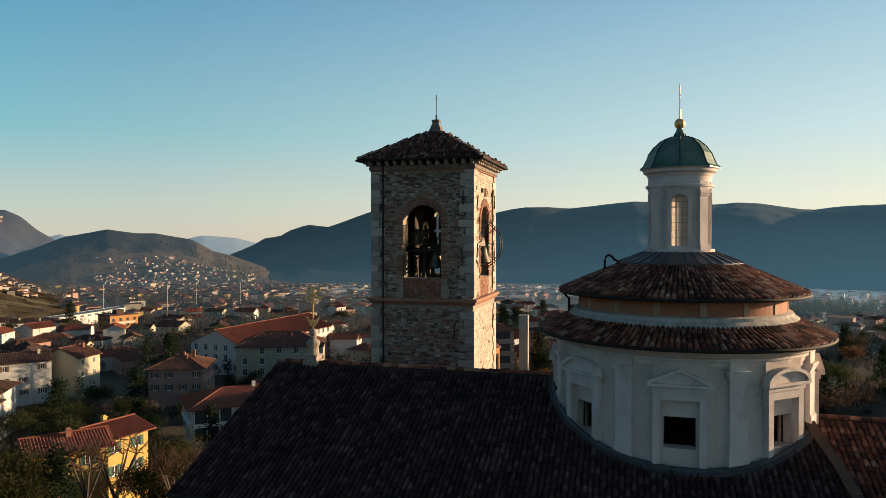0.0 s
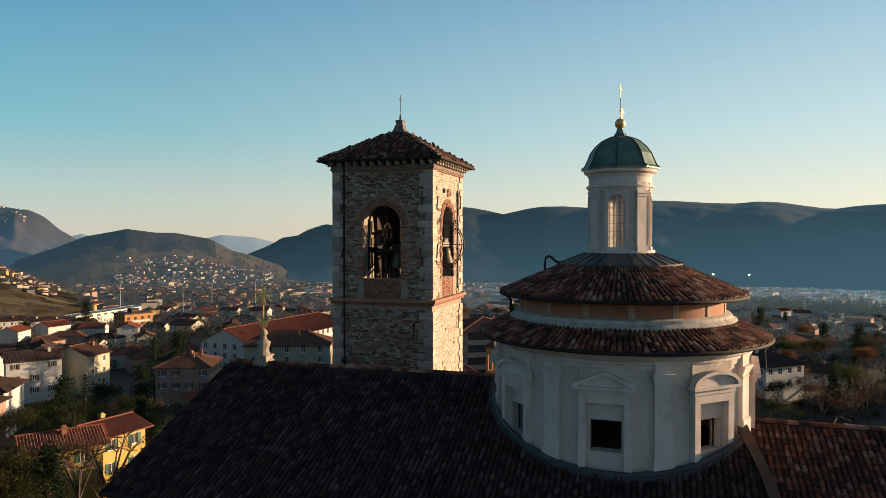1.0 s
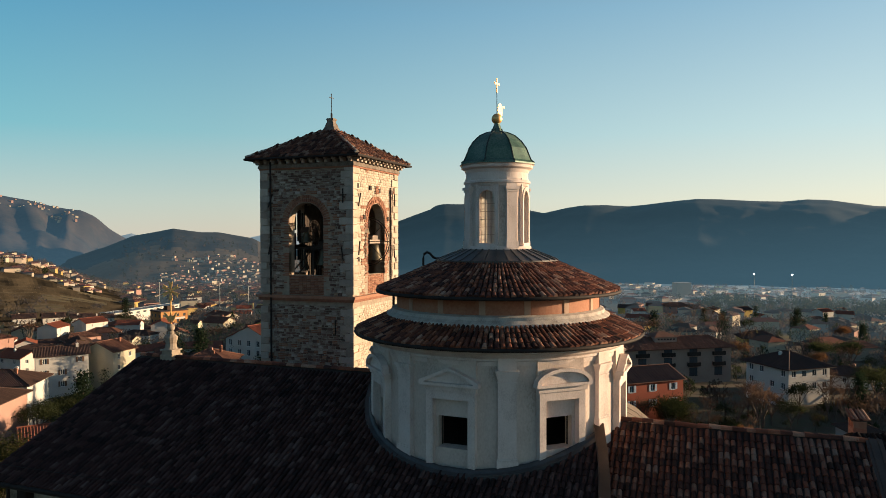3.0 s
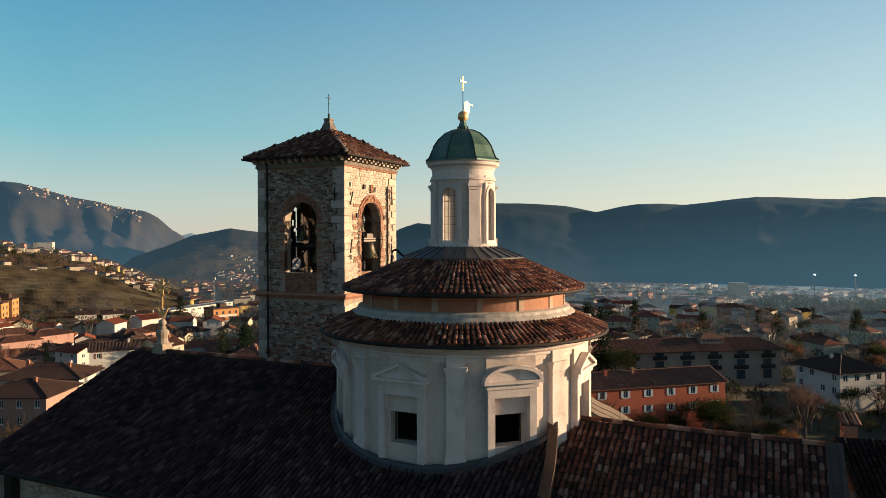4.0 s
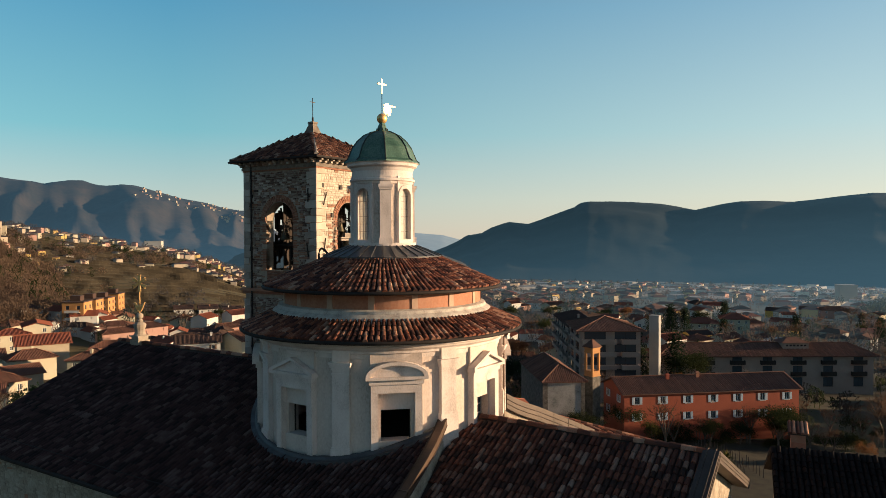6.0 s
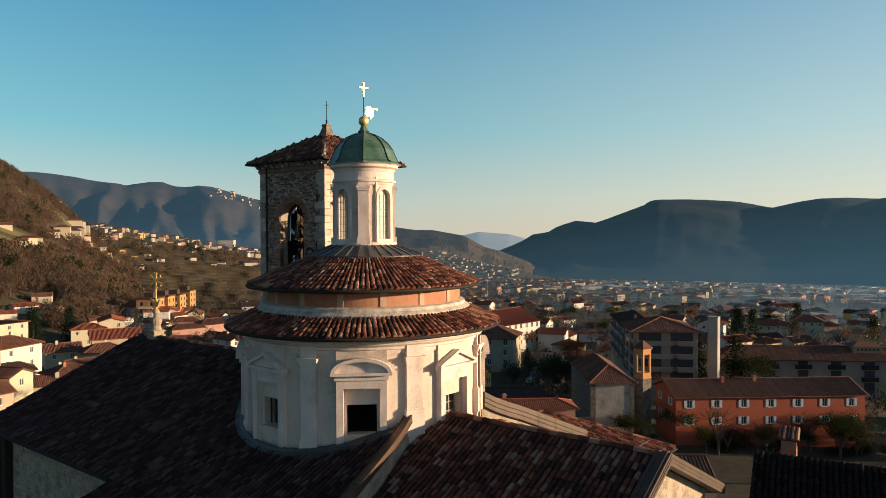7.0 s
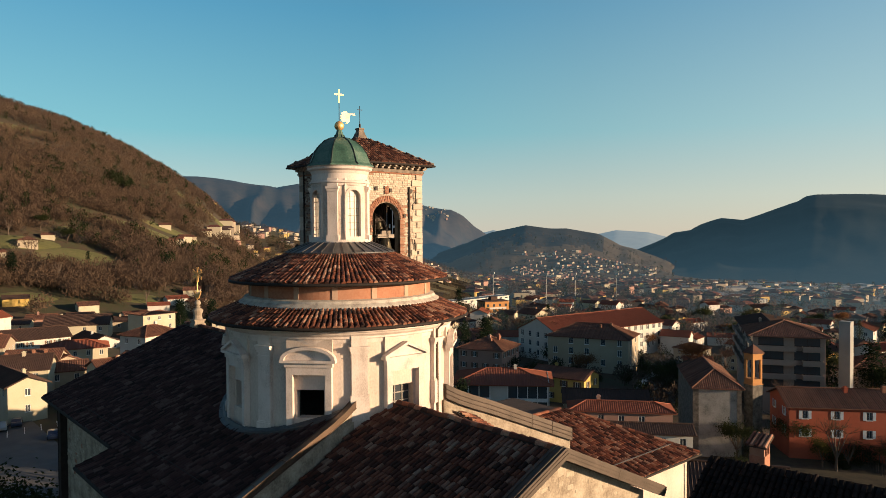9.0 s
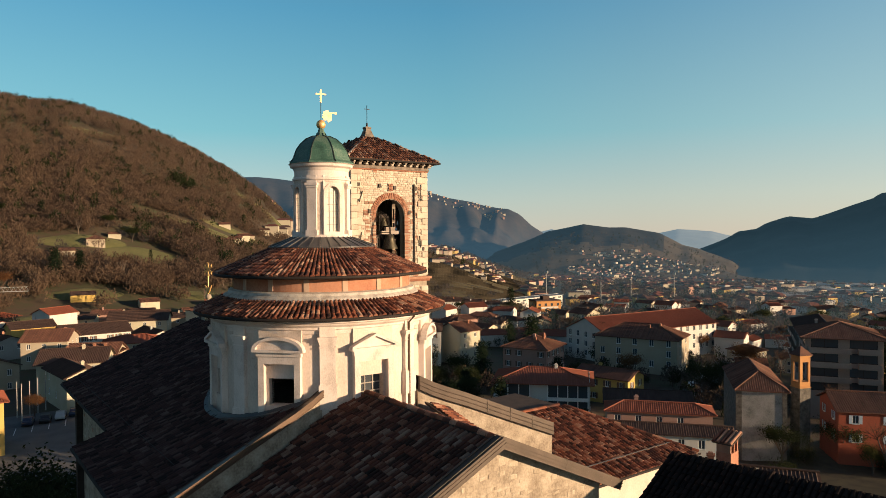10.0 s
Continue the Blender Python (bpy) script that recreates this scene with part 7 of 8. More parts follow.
far_house(-14.9, 738.4, land(-14.9, 738.4), 25, 15, 13, 18, True, 2, 5)
far_house(-830, 579, land(-830, 579) - 1, 40, 22, 12, 15, True, 0, 5)
far_row(110, -20, 22, 250, 520, 0.04, lambda b, r: free(-math.sin(radians(b)) * r, math.cos(radians(b)) * r, 14))
far_row(230, -22, 30, 1000, 1450, 0.35)
far_row(420, 31, 45, 950, 1345, 0.0, lambda b, r: noise.noise((b * 0.3, r / 200, 1.0)) > -0.2 and r < 1345 - abs(b - 38) * 8)
far_row(120, 47, 68, 780, 950, -1.0, None, 0.7)
far_row(110, 48, 54, 640, 900, -1.0, lambda b, r: noise.noise((b * 0.5, r / 80, 9.0)) > -0.1, 0.72)
far_row(18, 60, 66, 580, 760, -1.0, None, 0.72)
# hamlets on the mountain's shoulder and on the foot of the low hill, set on their slopes
for ridge, b0, b1, j0, j1, n, big in ((mountain, 48, 56, 27, 33, 60, 9), (low_hill, 31.5, 43, 0, 18, 430, 6.5)):
    feet = []
    for i, v in enumerate(ridge.data.vertices):
        b = math.degrees(math.atan2(-v.co.x, v.co.y))
        if b0 < b < b1 and j0 <= i % 40 <= j1 - (0 if ridge is mountain else 0.9 * abs(b - 38.5) + 7 * noise.noise((b * 0.9, 0.0, 6.0))):
            feet.append(v.co)
    for p in [rg.choice(feet) for _ in range(n)]:
        if ridge is low_hill and noise.noise((p.x / 60, p.y / 60, 2.0)) < -0.15:
            continue
        far_house(p.x + rg.uniform(-9, 9), p.y + rg.uniform(-9, 9), p.z - 1.0, rg.uniform(0, 180), rg.uniform(0.7, 1.3) * big, big * 0.75, big * rg.uniform(0.5, 0.7), False, rg.choice((0, 1, 1, 2, 2, 3, 3)), rg.choice((6, 6, 7, 8)))
far_row(60, 46, 62, 560, 900, -1.0, lambda b, r: noise.noise((b * 0.25, r / 120, 3.0)) > 0.2, 0.7)
HILL_HOUSES = []
for x, y, L in ((-366, 57, 19), (-380, 69, 10), (-352, 40, 11), (-440, 150, 12), (-402, 138, 11), (-410, 146, 12), (-425, 157, 12), (-436, 166, 10), (-418, 150, 9), (-470, 190, 12), (-490, 205, 10), (-520, 225, 12), (-545, 240, 11), (-571, 250, 12), (-590, 262, 10), (-610, 275, 12), (-289, 38, 11), (-275, 60, 12), (-273, 87, 11), (-283, 98, 12), (-262, 74, 10), (-300, 112, 12)):
    HILL_HOUSES.append((x, y))
    if math.hypot(x, y) > 520:
        far_house(x, y, land(x, y), 40 + (x * 7) % 30, L, 8.5, 5.5, False, int(-x) % 3, 6 + int(y) % 3)
    else:
        k = (0, 2, 4, 1, 6)[int(-x) % 5]
        e = new("house")
        e.matrix_world = Matrix.Translation((x, y, land(x, y) + BASEZ[k] - 1.2)) @ pose(0, 0, 0, 0, 0, 62 + (x * 7) % 30) @ Matrix.Scale(0.72 * min(1.0, L / 14), 4)
        tagged(e, "pale house with tile roof on the wooded slope", "house", "houses on the hillside")
        for c in kinds[k].children:
            if c.name.startswith(("wall", "roof")):
                o = c.copy()
                scene.collection.objects.link(o)
                o.parent = e
me = bpy.data.meshes.new("far_town")
me.from_pydata(far_v, [], far_f)
# far houses also carry the haze as a faint glow
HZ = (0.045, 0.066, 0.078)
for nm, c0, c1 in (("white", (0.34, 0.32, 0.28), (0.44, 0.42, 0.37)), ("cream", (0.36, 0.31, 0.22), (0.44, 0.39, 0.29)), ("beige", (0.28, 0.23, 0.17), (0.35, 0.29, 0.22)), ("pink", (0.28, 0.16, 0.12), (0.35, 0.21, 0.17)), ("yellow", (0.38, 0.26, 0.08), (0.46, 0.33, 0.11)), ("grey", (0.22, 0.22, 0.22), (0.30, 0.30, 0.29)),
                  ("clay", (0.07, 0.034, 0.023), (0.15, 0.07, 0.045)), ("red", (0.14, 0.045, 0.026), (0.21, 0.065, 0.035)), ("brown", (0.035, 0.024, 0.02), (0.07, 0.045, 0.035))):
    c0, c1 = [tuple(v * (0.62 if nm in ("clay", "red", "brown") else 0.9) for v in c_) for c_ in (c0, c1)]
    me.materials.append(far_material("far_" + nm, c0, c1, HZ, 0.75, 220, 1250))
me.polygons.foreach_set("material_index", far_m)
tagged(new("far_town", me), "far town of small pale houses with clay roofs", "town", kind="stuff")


# ---- trees and plants ----
def sprays(m):
    """Thin sprays of twigs and leaves: half of the light that meets them goes through."""
    n, l = m.node_tree.nodes, m.node_tree.links
    p = n["Principled BSDF"]
    t, mix = n.new("ShaderNodeBsdfTranslucent"), n.new("ShaderNodeMixShader")
    l.new(p.inputs["Base Color"].links[0].from_socket, t.inputs[0])
    l.new(p.outputs[0], mix.inputs[1])
    l.new(t.outputs[0], mix.inputs[2])
    l.new(mix.outputs[0], n["Material Output"].inputs[0])
    return m


BARK = material("grey_brown_bark", [(0.06, 0.045, 0.035), (0.12, 0.09, 0.07)], 0.95, 4, 30, 0.4)
TWIG = sprays(material("bare_winter_twigs", [(0.06, 0.042, 0.034), (0.095, 0.062, 0.044), (0.125, 0.075, 0.046)], 0.95, 0.05, 1.0, 0.0, spread=0.5, spec=0.08))
LEAF = sprays(material("dark_evergreen_leaves", [(0.014, 0.022, 0.009), (0.03, 0.04, 0.015), (0.05, 0.052, 0.021)], 0.7, 0.6, 6, 0.0, spread=0.6, spec=0.08))
LEAF_O = sprays(material("olive_green_leaves", [(0.02, 0.026, 0.009), (0.045, 0.047, 0.015), (0.085, 0.072, 0.026)], 0.7, 0.6, 6, 0.0, spread=0.6, spec=0.08))
NEEDLE = sprays(material("dark_conifer_needles", [(0.010, 0.02, 0.012), (0.022, 0.036, 0.018)], 0.8, 0.6, 6, 0.0, spread=0.5, spec=0.08))
RUST = sprays(material("rusty_dry_leaves", [(0.10, 0.05, 0.024), (0.17, 0.085, 0.04)], 0.85, 0.6, 6, 0.0, spread=0.6, spec=0.08))


def limb(bm, a, b, r0, r1, segs=6):
    a, b = Vector(a), Vector(b)
    d = (b - a).normalized()
    u = d.orthogonal().normalized()
    w = d.cross(u)
    ra = [bm.verts.new(a + r0 * (math.cos(2 * math.pi * k / segs) * u + math.sin(2 * math.pi * k / segs) * w)) for k in range(segs)]
    rb = [bm.verts.new(b + r1 * (math.cos(2 * math.pi * k / segs) * u + math.sin(2 * math.pi * k / segs) * w)) for k in range(segs)]
    for k in range(segs):
        bm.faces.new((ra[k], ra[(k + 1) % segs], rb[(k + 1) % segs], rb[k]))


def branches(rg, height, spread, bm, crown):
    """Trunk, limbs and twigs; crown takes the thin twigs. Returns the tips."""
    fork = height * rg.uniform(0.25, 0.4)
    limb(bm, (0, 0, -0.5), (0, 0, fork), height * 0.028, height * 0.02, 8)
    tips = []
    for i in range(7):
        a = i * 2.4 + rg.uniform(-0.4, 0.4)
        rr = spread * rg.uniform(0.35, 0.6)
        p = Vector((math.cos(a) * rr, math.sin(a) * rr, height * rg.uniform(0.55, 0.8)))
        limb(bm, (0, 0, fork * rg.uniform(0.7, 1.0)), p, height * 0.013, height * 0.006, 5)
        for j in range(6):
            d = Vector((rg.gauss(0, 1), rg.gauss(0, 1), rg.uniform(0.3, 1.5))).normalized()
            q = p + d * height * rg.uniform(0.12, 0.26)
            limb(crown, p * rg.uniform(0.75, 1.0) if False else p, q, height * 0.005, height * 0.0015, 3)
            tips.append(q)
            for k in range(7):
                e = (d + Vector((rg.gauss(0, 0.6), rg.gauss(0, 0.6), rg.gauss(0.1, 0.5)))).normalized()
                s = p + (q - p) * rg.uniform(0.2, 1.0)
                t = s + e * height * rg.uniform(0.08, 0.17)
                sd_ = e.orthogonal().normalized() * height * 0.0028
                crown.faces.new([crown.verts.new(v) for v in (s - sd_, s + sd_, t)])
    return tips


def leaves(bm, rg, points, size, n, scatter=2.2):
    for p in points:
        for _ in range(n):
            c = Vector(p) + Vector((rg.gauss(0, 1), rg.gauss(0, 1), rg.gauss(0, 0.8))) * size * scatter
            u = Vector((rg.gauss(0, 1), rg.gauss(0, 1), rg.gauss(0, 1))).normalized()
            w = u.orthogonal().normalized()
            s = size * rg.uniform(0.5, 1.2)
            bm.faces.new([bm.verts.new(v) for v in (c - u * s, c + w * s * 0.5, c + u * s, c - w * s * 0.5)])


def tree(kind, seed, height, spread):
    rg = random.Random(seed)
    names = {"bare": ("bare_tree", "bare grey-brown winter tree"), "leafy": ("evergreen_tree", "broad evergreen tree with dark leaves"), "olive": ("leafy_tree", "olive-green leafy tree lit by low sun"),
             "rust": ("autumn_tree", "tree with rusty dry leaves"), "conifer": ("conifer", "tall dark green conifer tree"), "cypress": ("cypress", "slim dark green cypress"), "bush": ("bush", "rounded dark green garden bush")}
    nm, lb = names[kind]
    t = thing(nm, lb, "bush" if kind == "bush" else "tree", at=(0, 0, -200))
    tb, cb = bmesh.new(), bmesh.new()
    if kind in ("bare", "leafy", "olive", "rust"):
        tips = branches(rg, height, spread, tb, cb)
        part("trunk", tb, BARK, t)
        if kind == "bare":
            part("crown", cb, TWIG, t, "bare twigs")
        else:
            cb.free()
            cb = bmesh.new()
            leaves(cb, rg, tips, height * 0.019, 95, 4.0)
            part("crown", cb, {"leafy": LEAF, "olive": LEAF_O, "rust": RUST}[kind], t)
    elif kind == "bush":
        limb(tb, (0, 0, -0.3), (0, 0, height * 0.5), 0.1, 0.05)
        part("trunk", tb, BARK, t)
        pts = []
        for i in range(38):
            d = Vector((rg.gauss(0, 1), rg.gauss(0, 1), rg.uniform(-0.2, 1.3))).normalized() * rg.uniform(0.5, 1.0)
            pts.append((d.x * spread, d.y * spread, height * 0.35 + d.z * height * 0.6))
        leaves(cb, rg, pts, height * 0.033, 58, 4.0)
        part("crown", cb, LEAF if seed % 2 else LEAF_O, t)
    else:
        limb(tb, (0, 0, -0.5), (0, 0, height * 0.9), height * 0.02, height * 0.004)
        part("trunk", tb, BARK, t)
        pts = []
        n = 70
        for i in range(n):
            f = (i + 0.5) / n
            a = i * 2.4
            if kind == "conifer":
                r = spread * (1 - f) ** 0.85 * rg.uniform(0.55, 1.0)
            else:
                r = spread * math.sin(math.pi * min(1, 0.12 + 0.88 * f)) ** 0.6 * rg.uniform(0.5, 0.95)
            pts.append((math.cos(a) * r, math.sin(a) * r, height * (0.08 + 0.92 * f)))
        leaves(cb, rg, pts, height * (0.028 if kind == "conifer" else 0.016), 26)
        part("crown", cb, NEEDLE, t)
    return t


TREES = {"bare": [tree("bare", s, h, w) for s, h, w in ((1, 11, 4.5), (2, 9, 3.8), (3, 13, 5), (4, 7.5, 3.2))],
         "leafy": [tree("leafy", s, h, w) for s, h, w in ((11, 8, 3.6), (12, 10, 4.2))],
         "olive": [tree("olive", s, h, w) for s, h, w in ((21, 9, 4.0), (22, 7, 3.2))],
         "rust": [tree("rust", s, h, w) for s, h, w in ((31, 9, 3.6), (32, 7, 3.0))],
         "conifer": [tree("conifer", s, h, w) for s, h, w in ((41, 13, 3.0), (42, 10, 2.7))],
         "cypress": [tree("cypress", s, h, w) for s, h, w in ((51, 12, 1.1), (52, 9, 0.9))],
         "bush": [tree("bush", s, h, w) for s, h, w in ((61, 3.0, 1.9), (62, 2.4, 1.6), (63, 3.6, 2.2))]}
USED = set()
trg = random.Random(77)


def plant(kind, x, y, size=1.0, which=None, z=None):
    src = TREES[kind][which if which is not None else trg.randrange(len(TREES[kind]))]
    m = Matrix.Translation((x, y, land(x, y) if z is None else z)) @ pose(0, 0, 0, 0, 0, trg.uniform(0, 360)) @ Matrix.Scale(size, 4)
    if src.name not in USED:
        USED.add(src.name)
        src.matrix_world = m
        return src
    t = copy_thing(src, m)
    t.scale = (size, size, size)
    return t


# garden trees below the nave
for x, y, k, s in ((-63.3, 25.7, "olive", 0.95), (-65.5, 29, "olive", 0.95), (-60.5, 24.5, "olive", 0.9), (-62, 21, "olive", 1.0), (-67, 26, "olive", 1.0), (-57.7, 43.7, "olive", 1.2), (-54.8, 43.3, "olive", 1.1), (-54, 39.5, "bare", 0.9), (-56.9, 33.8, "bare", 0.85), (-58, 31, "bare", 0.8), (-52.2, 38.2, "bare", 0.9), (-51, 46, "leafy", 1.0)):
    plant(k, x, y, s)
# cypresses and conifers between the villas
for x, y, k, s in ((-123, 122.3, "cypress", 1.25), (-118.7, 119.3, "cypress", 1.1), (-113.6, 117.5, "conifer", 1.0), (-106, 97.5, "conifer", 0.9), (-111, 86.6, "cypress", 0.95), (-121.6, 129.7, "conifer", 1.2), (-108, 92, "bush", 1.5), (-114, 90, "bush", 1.6),
                   (-100, 88, "leafy", 0.8), (-95, 84, "bush", 1.4), (-118, 84, "leafy", 0.7), (-124, 88, "bush", 1.5), (-92, 118, "leafy", 0.8), (-90, 108, "conifer", 0.7), (-116, 98, "leafy", 0.8), (-104, 80, "leafy", 0.8), (-90, 74, "leafy", 0.7), (-84, 66, "bush", 1.6), (-96, 62, "leafy", 0.8), (-108, 68, "leafy", 0.9)):
    plant(k, x, y, s)
# gardens round the red house
for x, y, k, s in ((-22.7, 104, "leafy", 0.75), (-17.2, 106, "bush", 1.2), (-14, 108, "bush", 1.1), (-10, 109, "bare", 0.45), (-4.5, 112, "leafy", 0.55), (1.5, 113.5, "leafy", 0.85), (8.5, 117, "bare", 0.6), (11.6, 120, "bush", 1.3), (14, 126, "bare", 0.7), (19.2, 131, "bare", 0.8),
                   (8.7, 128, "bare", 0.7), (24, 128, "leafy", 0.7), (30, 136, "bush", 1.1), (34, 142, "bare", 0.8), (28, 150, "leafy", 0.8), (18, 144, "bare", 0.9), (12, 138, "bush", 1.3), (-36, 150, "conifer", 1.3), (-27, 156, "conifer", 1.2), (-24, 158, "leafy", 1.2),
                   (-30, 118, "bush", 0.9), (-28, 95, "leafy", 0.7), (-26, 98, "bush", 1.3), (-24, 88, "bush", 1.2), (40, 150, "conifer", 0.9), (45, 160, "leafy", 1.0), (36, 165, "bare", 0.9), (-56, 135, "leafy", 0.9), (-62, 128, "leafy", 0.9), (-68, 135, "leafy", 1.0), (-64, 142, "leafy", 0.9), (-72, 148, "leafy", 0.9), (-78, 170, "rust", 1.1), (-82, 178, "bare", 1.2), (-74, 182, "bare", 1.1)):
    plant(k, x, y, s)
# thick garden shrubs below the red house and the pale villa
for _ in range(60):
    x, y = trg.uniform(-8, 44), trg.uniform(112, 150)
    if abs(y - 117 - 0.52 * (x + 8)) < 13 and free(x, y, -4):
        plant(trg.choice(("bush", "bare", "bare", "bush", "bare")), x, y, trg.uniform(0.4, 0.8))
# growth along the red house, palms and rows of vine stakes in its garden
for x, y, k, s in ((-27, 112.5, "leafy", 0.75), (-22.5, 110.5, "bush", 1.5), (-20.5, 111.5, "bush", 1.3), (-15.5, 112.5, "rust", 0.45), (-7.5, 117.5, "bush", 1.5), (-5, 118.5, "bush", 1.2), (1.5, 117.5, "olive", 0.85), (4, 119.5, "leafy", 0.7), (13, 122.5, "bush", 1.2)):
    plant(k, x, y, s)
for k in range(34):
    u, v = trg.choice((trg.uniform(-17, 17), trg.uniform(8, 20))), trg.uniform(-12, -6.8)
    ca, sa = math.cos(radians(39.9)), math.sin(radians(39.9))
    plant(trg.choice(("bush", "bush", "olive", "bare")), -12.9 + ca * u - sa * v, 117.6 + sa * u + ca * v, trg.uniform(0.45, 0.8))
for i in range(46):
    x, y = -14.5 + (i % 23) * 0.62 + (i // 23) * 2.6, 110.0 - (i % 23) * 0.75 + (i // 23) * 0.6
    t = thing("vine_stake", "thin weathered wooden vine stake in the garden", "stake", "vine stakes", at=(x, y, land(x, y)))
    bm = bmesh.new()
    limb(bm, (0, 0, -0.3), (trg.uniform(-0.15, 0.15), trg.uniform(-0.15, 0.15), trg.uniform(1.6, 2.4)), 0.07, 0.05, 5)
    part("stake", bm, BARK, t)
for x, y, hgt in ((-3.4, 91.5, 3.0), (-118.5, 87.5, 3.2)):
    t = thing("palm_tree", "small fan palm with stiff green leaves", "palm", at=(x, y, land(x, y)))
    bm = bmesh.new()
    limb(bm, (0, 0, -0.3), (0.1, 0.05, hgt), 0.22, 0.17, 8)
    part("trunk", bm, BARK, t)
    for i in range(34):
        a, el = i * 2.4, radians(-35 + 115 * (i % 17) / 16)
        d = Vector((math.cos(a) * math.cos(el), math.sin(a) * math.cos(el), math.sin(el)))
        w = d.cross(Vector((0, 0, 1))).normalized() * 0.16
        o = Vector((0.1, 0.05, hgt))
        bm = bmesh.new()
        vs = [bm.verts.new(v) for v in (o, o + d * 0.9 + w, o + d * 2.0 - Vector((0, 0, 0.35)), o + d * 0.9 - w, o + d * 0.9 + Vector((0, 0, 0.06)))]
        for f in ((0, 1, 4), (0, 4, 3), (1, 2, 4), (4, 2, 3)):
            bm.faces.new([vs[q] for q in f])
        part("frond", bm, LEAF_O, t)
# dark trees on the valley side of the choir
for x, y, k, s in ((34, 150, "bush", 1.1), (40, 158, "bare", 0.8), (44, 168, "bare", 0.9), (50, 176, "conifer", 0.7), (38, 178, "bare", 0.9), (54, 190, "bush", 1.2), (60, 205, "rust", 0.9), (46, 200, "bare", 0.9), (66, 222, "bare", 1.0), (58, 232, "bush", 1.2), (72, 240, "conifer", 1.0), (40, 214, "rust", 0.8)):
    plant(k, x, y, s)
for x, y, k, s in ((-232, 92.5, "conifer", 1.25), (-228, 79, "conifer", 1.0), (-62.5, 290, "conifer", 1.2), (-57, 293, "conifer", 1.1), (-45, 312, "conifer", 0.9)):
    plant(k, x, y, s)
# dark trees by the car park
for x, y, k, s in ((-33.3, -8.5, "leafy", 1.1), (-29, -7.5, "leafy", 1.0), (-25, -8.6, "leafy", 0.85), (-37.5, -9.5, "leafy", 1.1), (-25, -10.5, "leafy", 1.1), (-31, -12, "leafy", 1.15), (-36, -14, "leafy", 1.2), (-121.8, 1.6, "rust", 0.5)):
    plant(k, x, y, s)
# thick garden growth between the nearer houses
for _ in range(400):
    b, r = trg.uniform(44, 78), trg.uniform(62, 150)
    a = radians(b)
    x, y = -math.sin(a) * r, math.cos(a) * r
    if free(x, y, 4) and trg.random() < 0.32:
        plant(trg.choice(("leafy", "leafy", "bush", "bush", "conifer", "bare")), x, y, trg.uniform(0.6, 1.0))
for _ in range(260):
    b, r = trg.uniform(-20, 38), trg.uniform(112, 165)
    a = radians(b)
    x, y = -math.sin(a) * r, math.cos(a) * r
    if free(x, y, 2) and trg.random() < 0.22:
        plant(trg.choice(("bush", "bare", "bare", "bare", "rust")), x, y, trg.uniform(0.4, 0.75))
for _ in range(130):
    b, r = trg.uniform(66, 93), trg.uniform(180, 300)
    x, y = -math.sin(radians(b)) * r, math.cos(radians(b)) * r
    if free(x, y, 6):
        plant(trg.choice(("bare", "bare", "bush", "rust", "bush", "conifer")), x, y, trg.uniform(0.4, 0.85))
# trees scattered through the town
n = 0
for _ in range(1500):
    b = trg.uniform(-22, 92)
    r = 95 + 330 * trg.random() ** 1.1
    a = radians(b)
    x, y = -math.sin(a) * r, math.cos(a) * r
    if not free(x, y, 9) or b < 20 and r < 180 or b > 72 and r < 135 or 40 < b < 60 and r < 100:
        continue
    k = trg.choice(("bare", "bare", "bare", "bare", "leafy", "leafy", "conifer", "cypress", "rust", "bush"))
    plant(k, x, y, trg.uniform(0.7, 1.15))
    n += 1
    if n > 170:
        break


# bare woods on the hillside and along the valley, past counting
# haze over the woods is a faint emission in these far materials
WOODS = sprays(far_material("hazy_brown_woods", (0.085, 0.058, 0.043), (0.165, 0.112, 0.074), (0.06, 0.05, 0.042), 0.32, 150, 900))
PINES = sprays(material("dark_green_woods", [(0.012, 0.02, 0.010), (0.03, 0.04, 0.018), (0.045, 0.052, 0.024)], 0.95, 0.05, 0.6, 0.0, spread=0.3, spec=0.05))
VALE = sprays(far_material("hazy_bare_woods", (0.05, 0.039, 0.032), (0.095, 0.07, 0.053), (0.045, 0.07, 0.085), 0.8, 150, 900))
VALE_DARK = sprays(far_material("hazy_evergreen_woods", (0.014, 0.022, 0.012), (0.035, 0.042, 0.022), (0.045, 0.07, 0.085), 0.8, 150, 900))


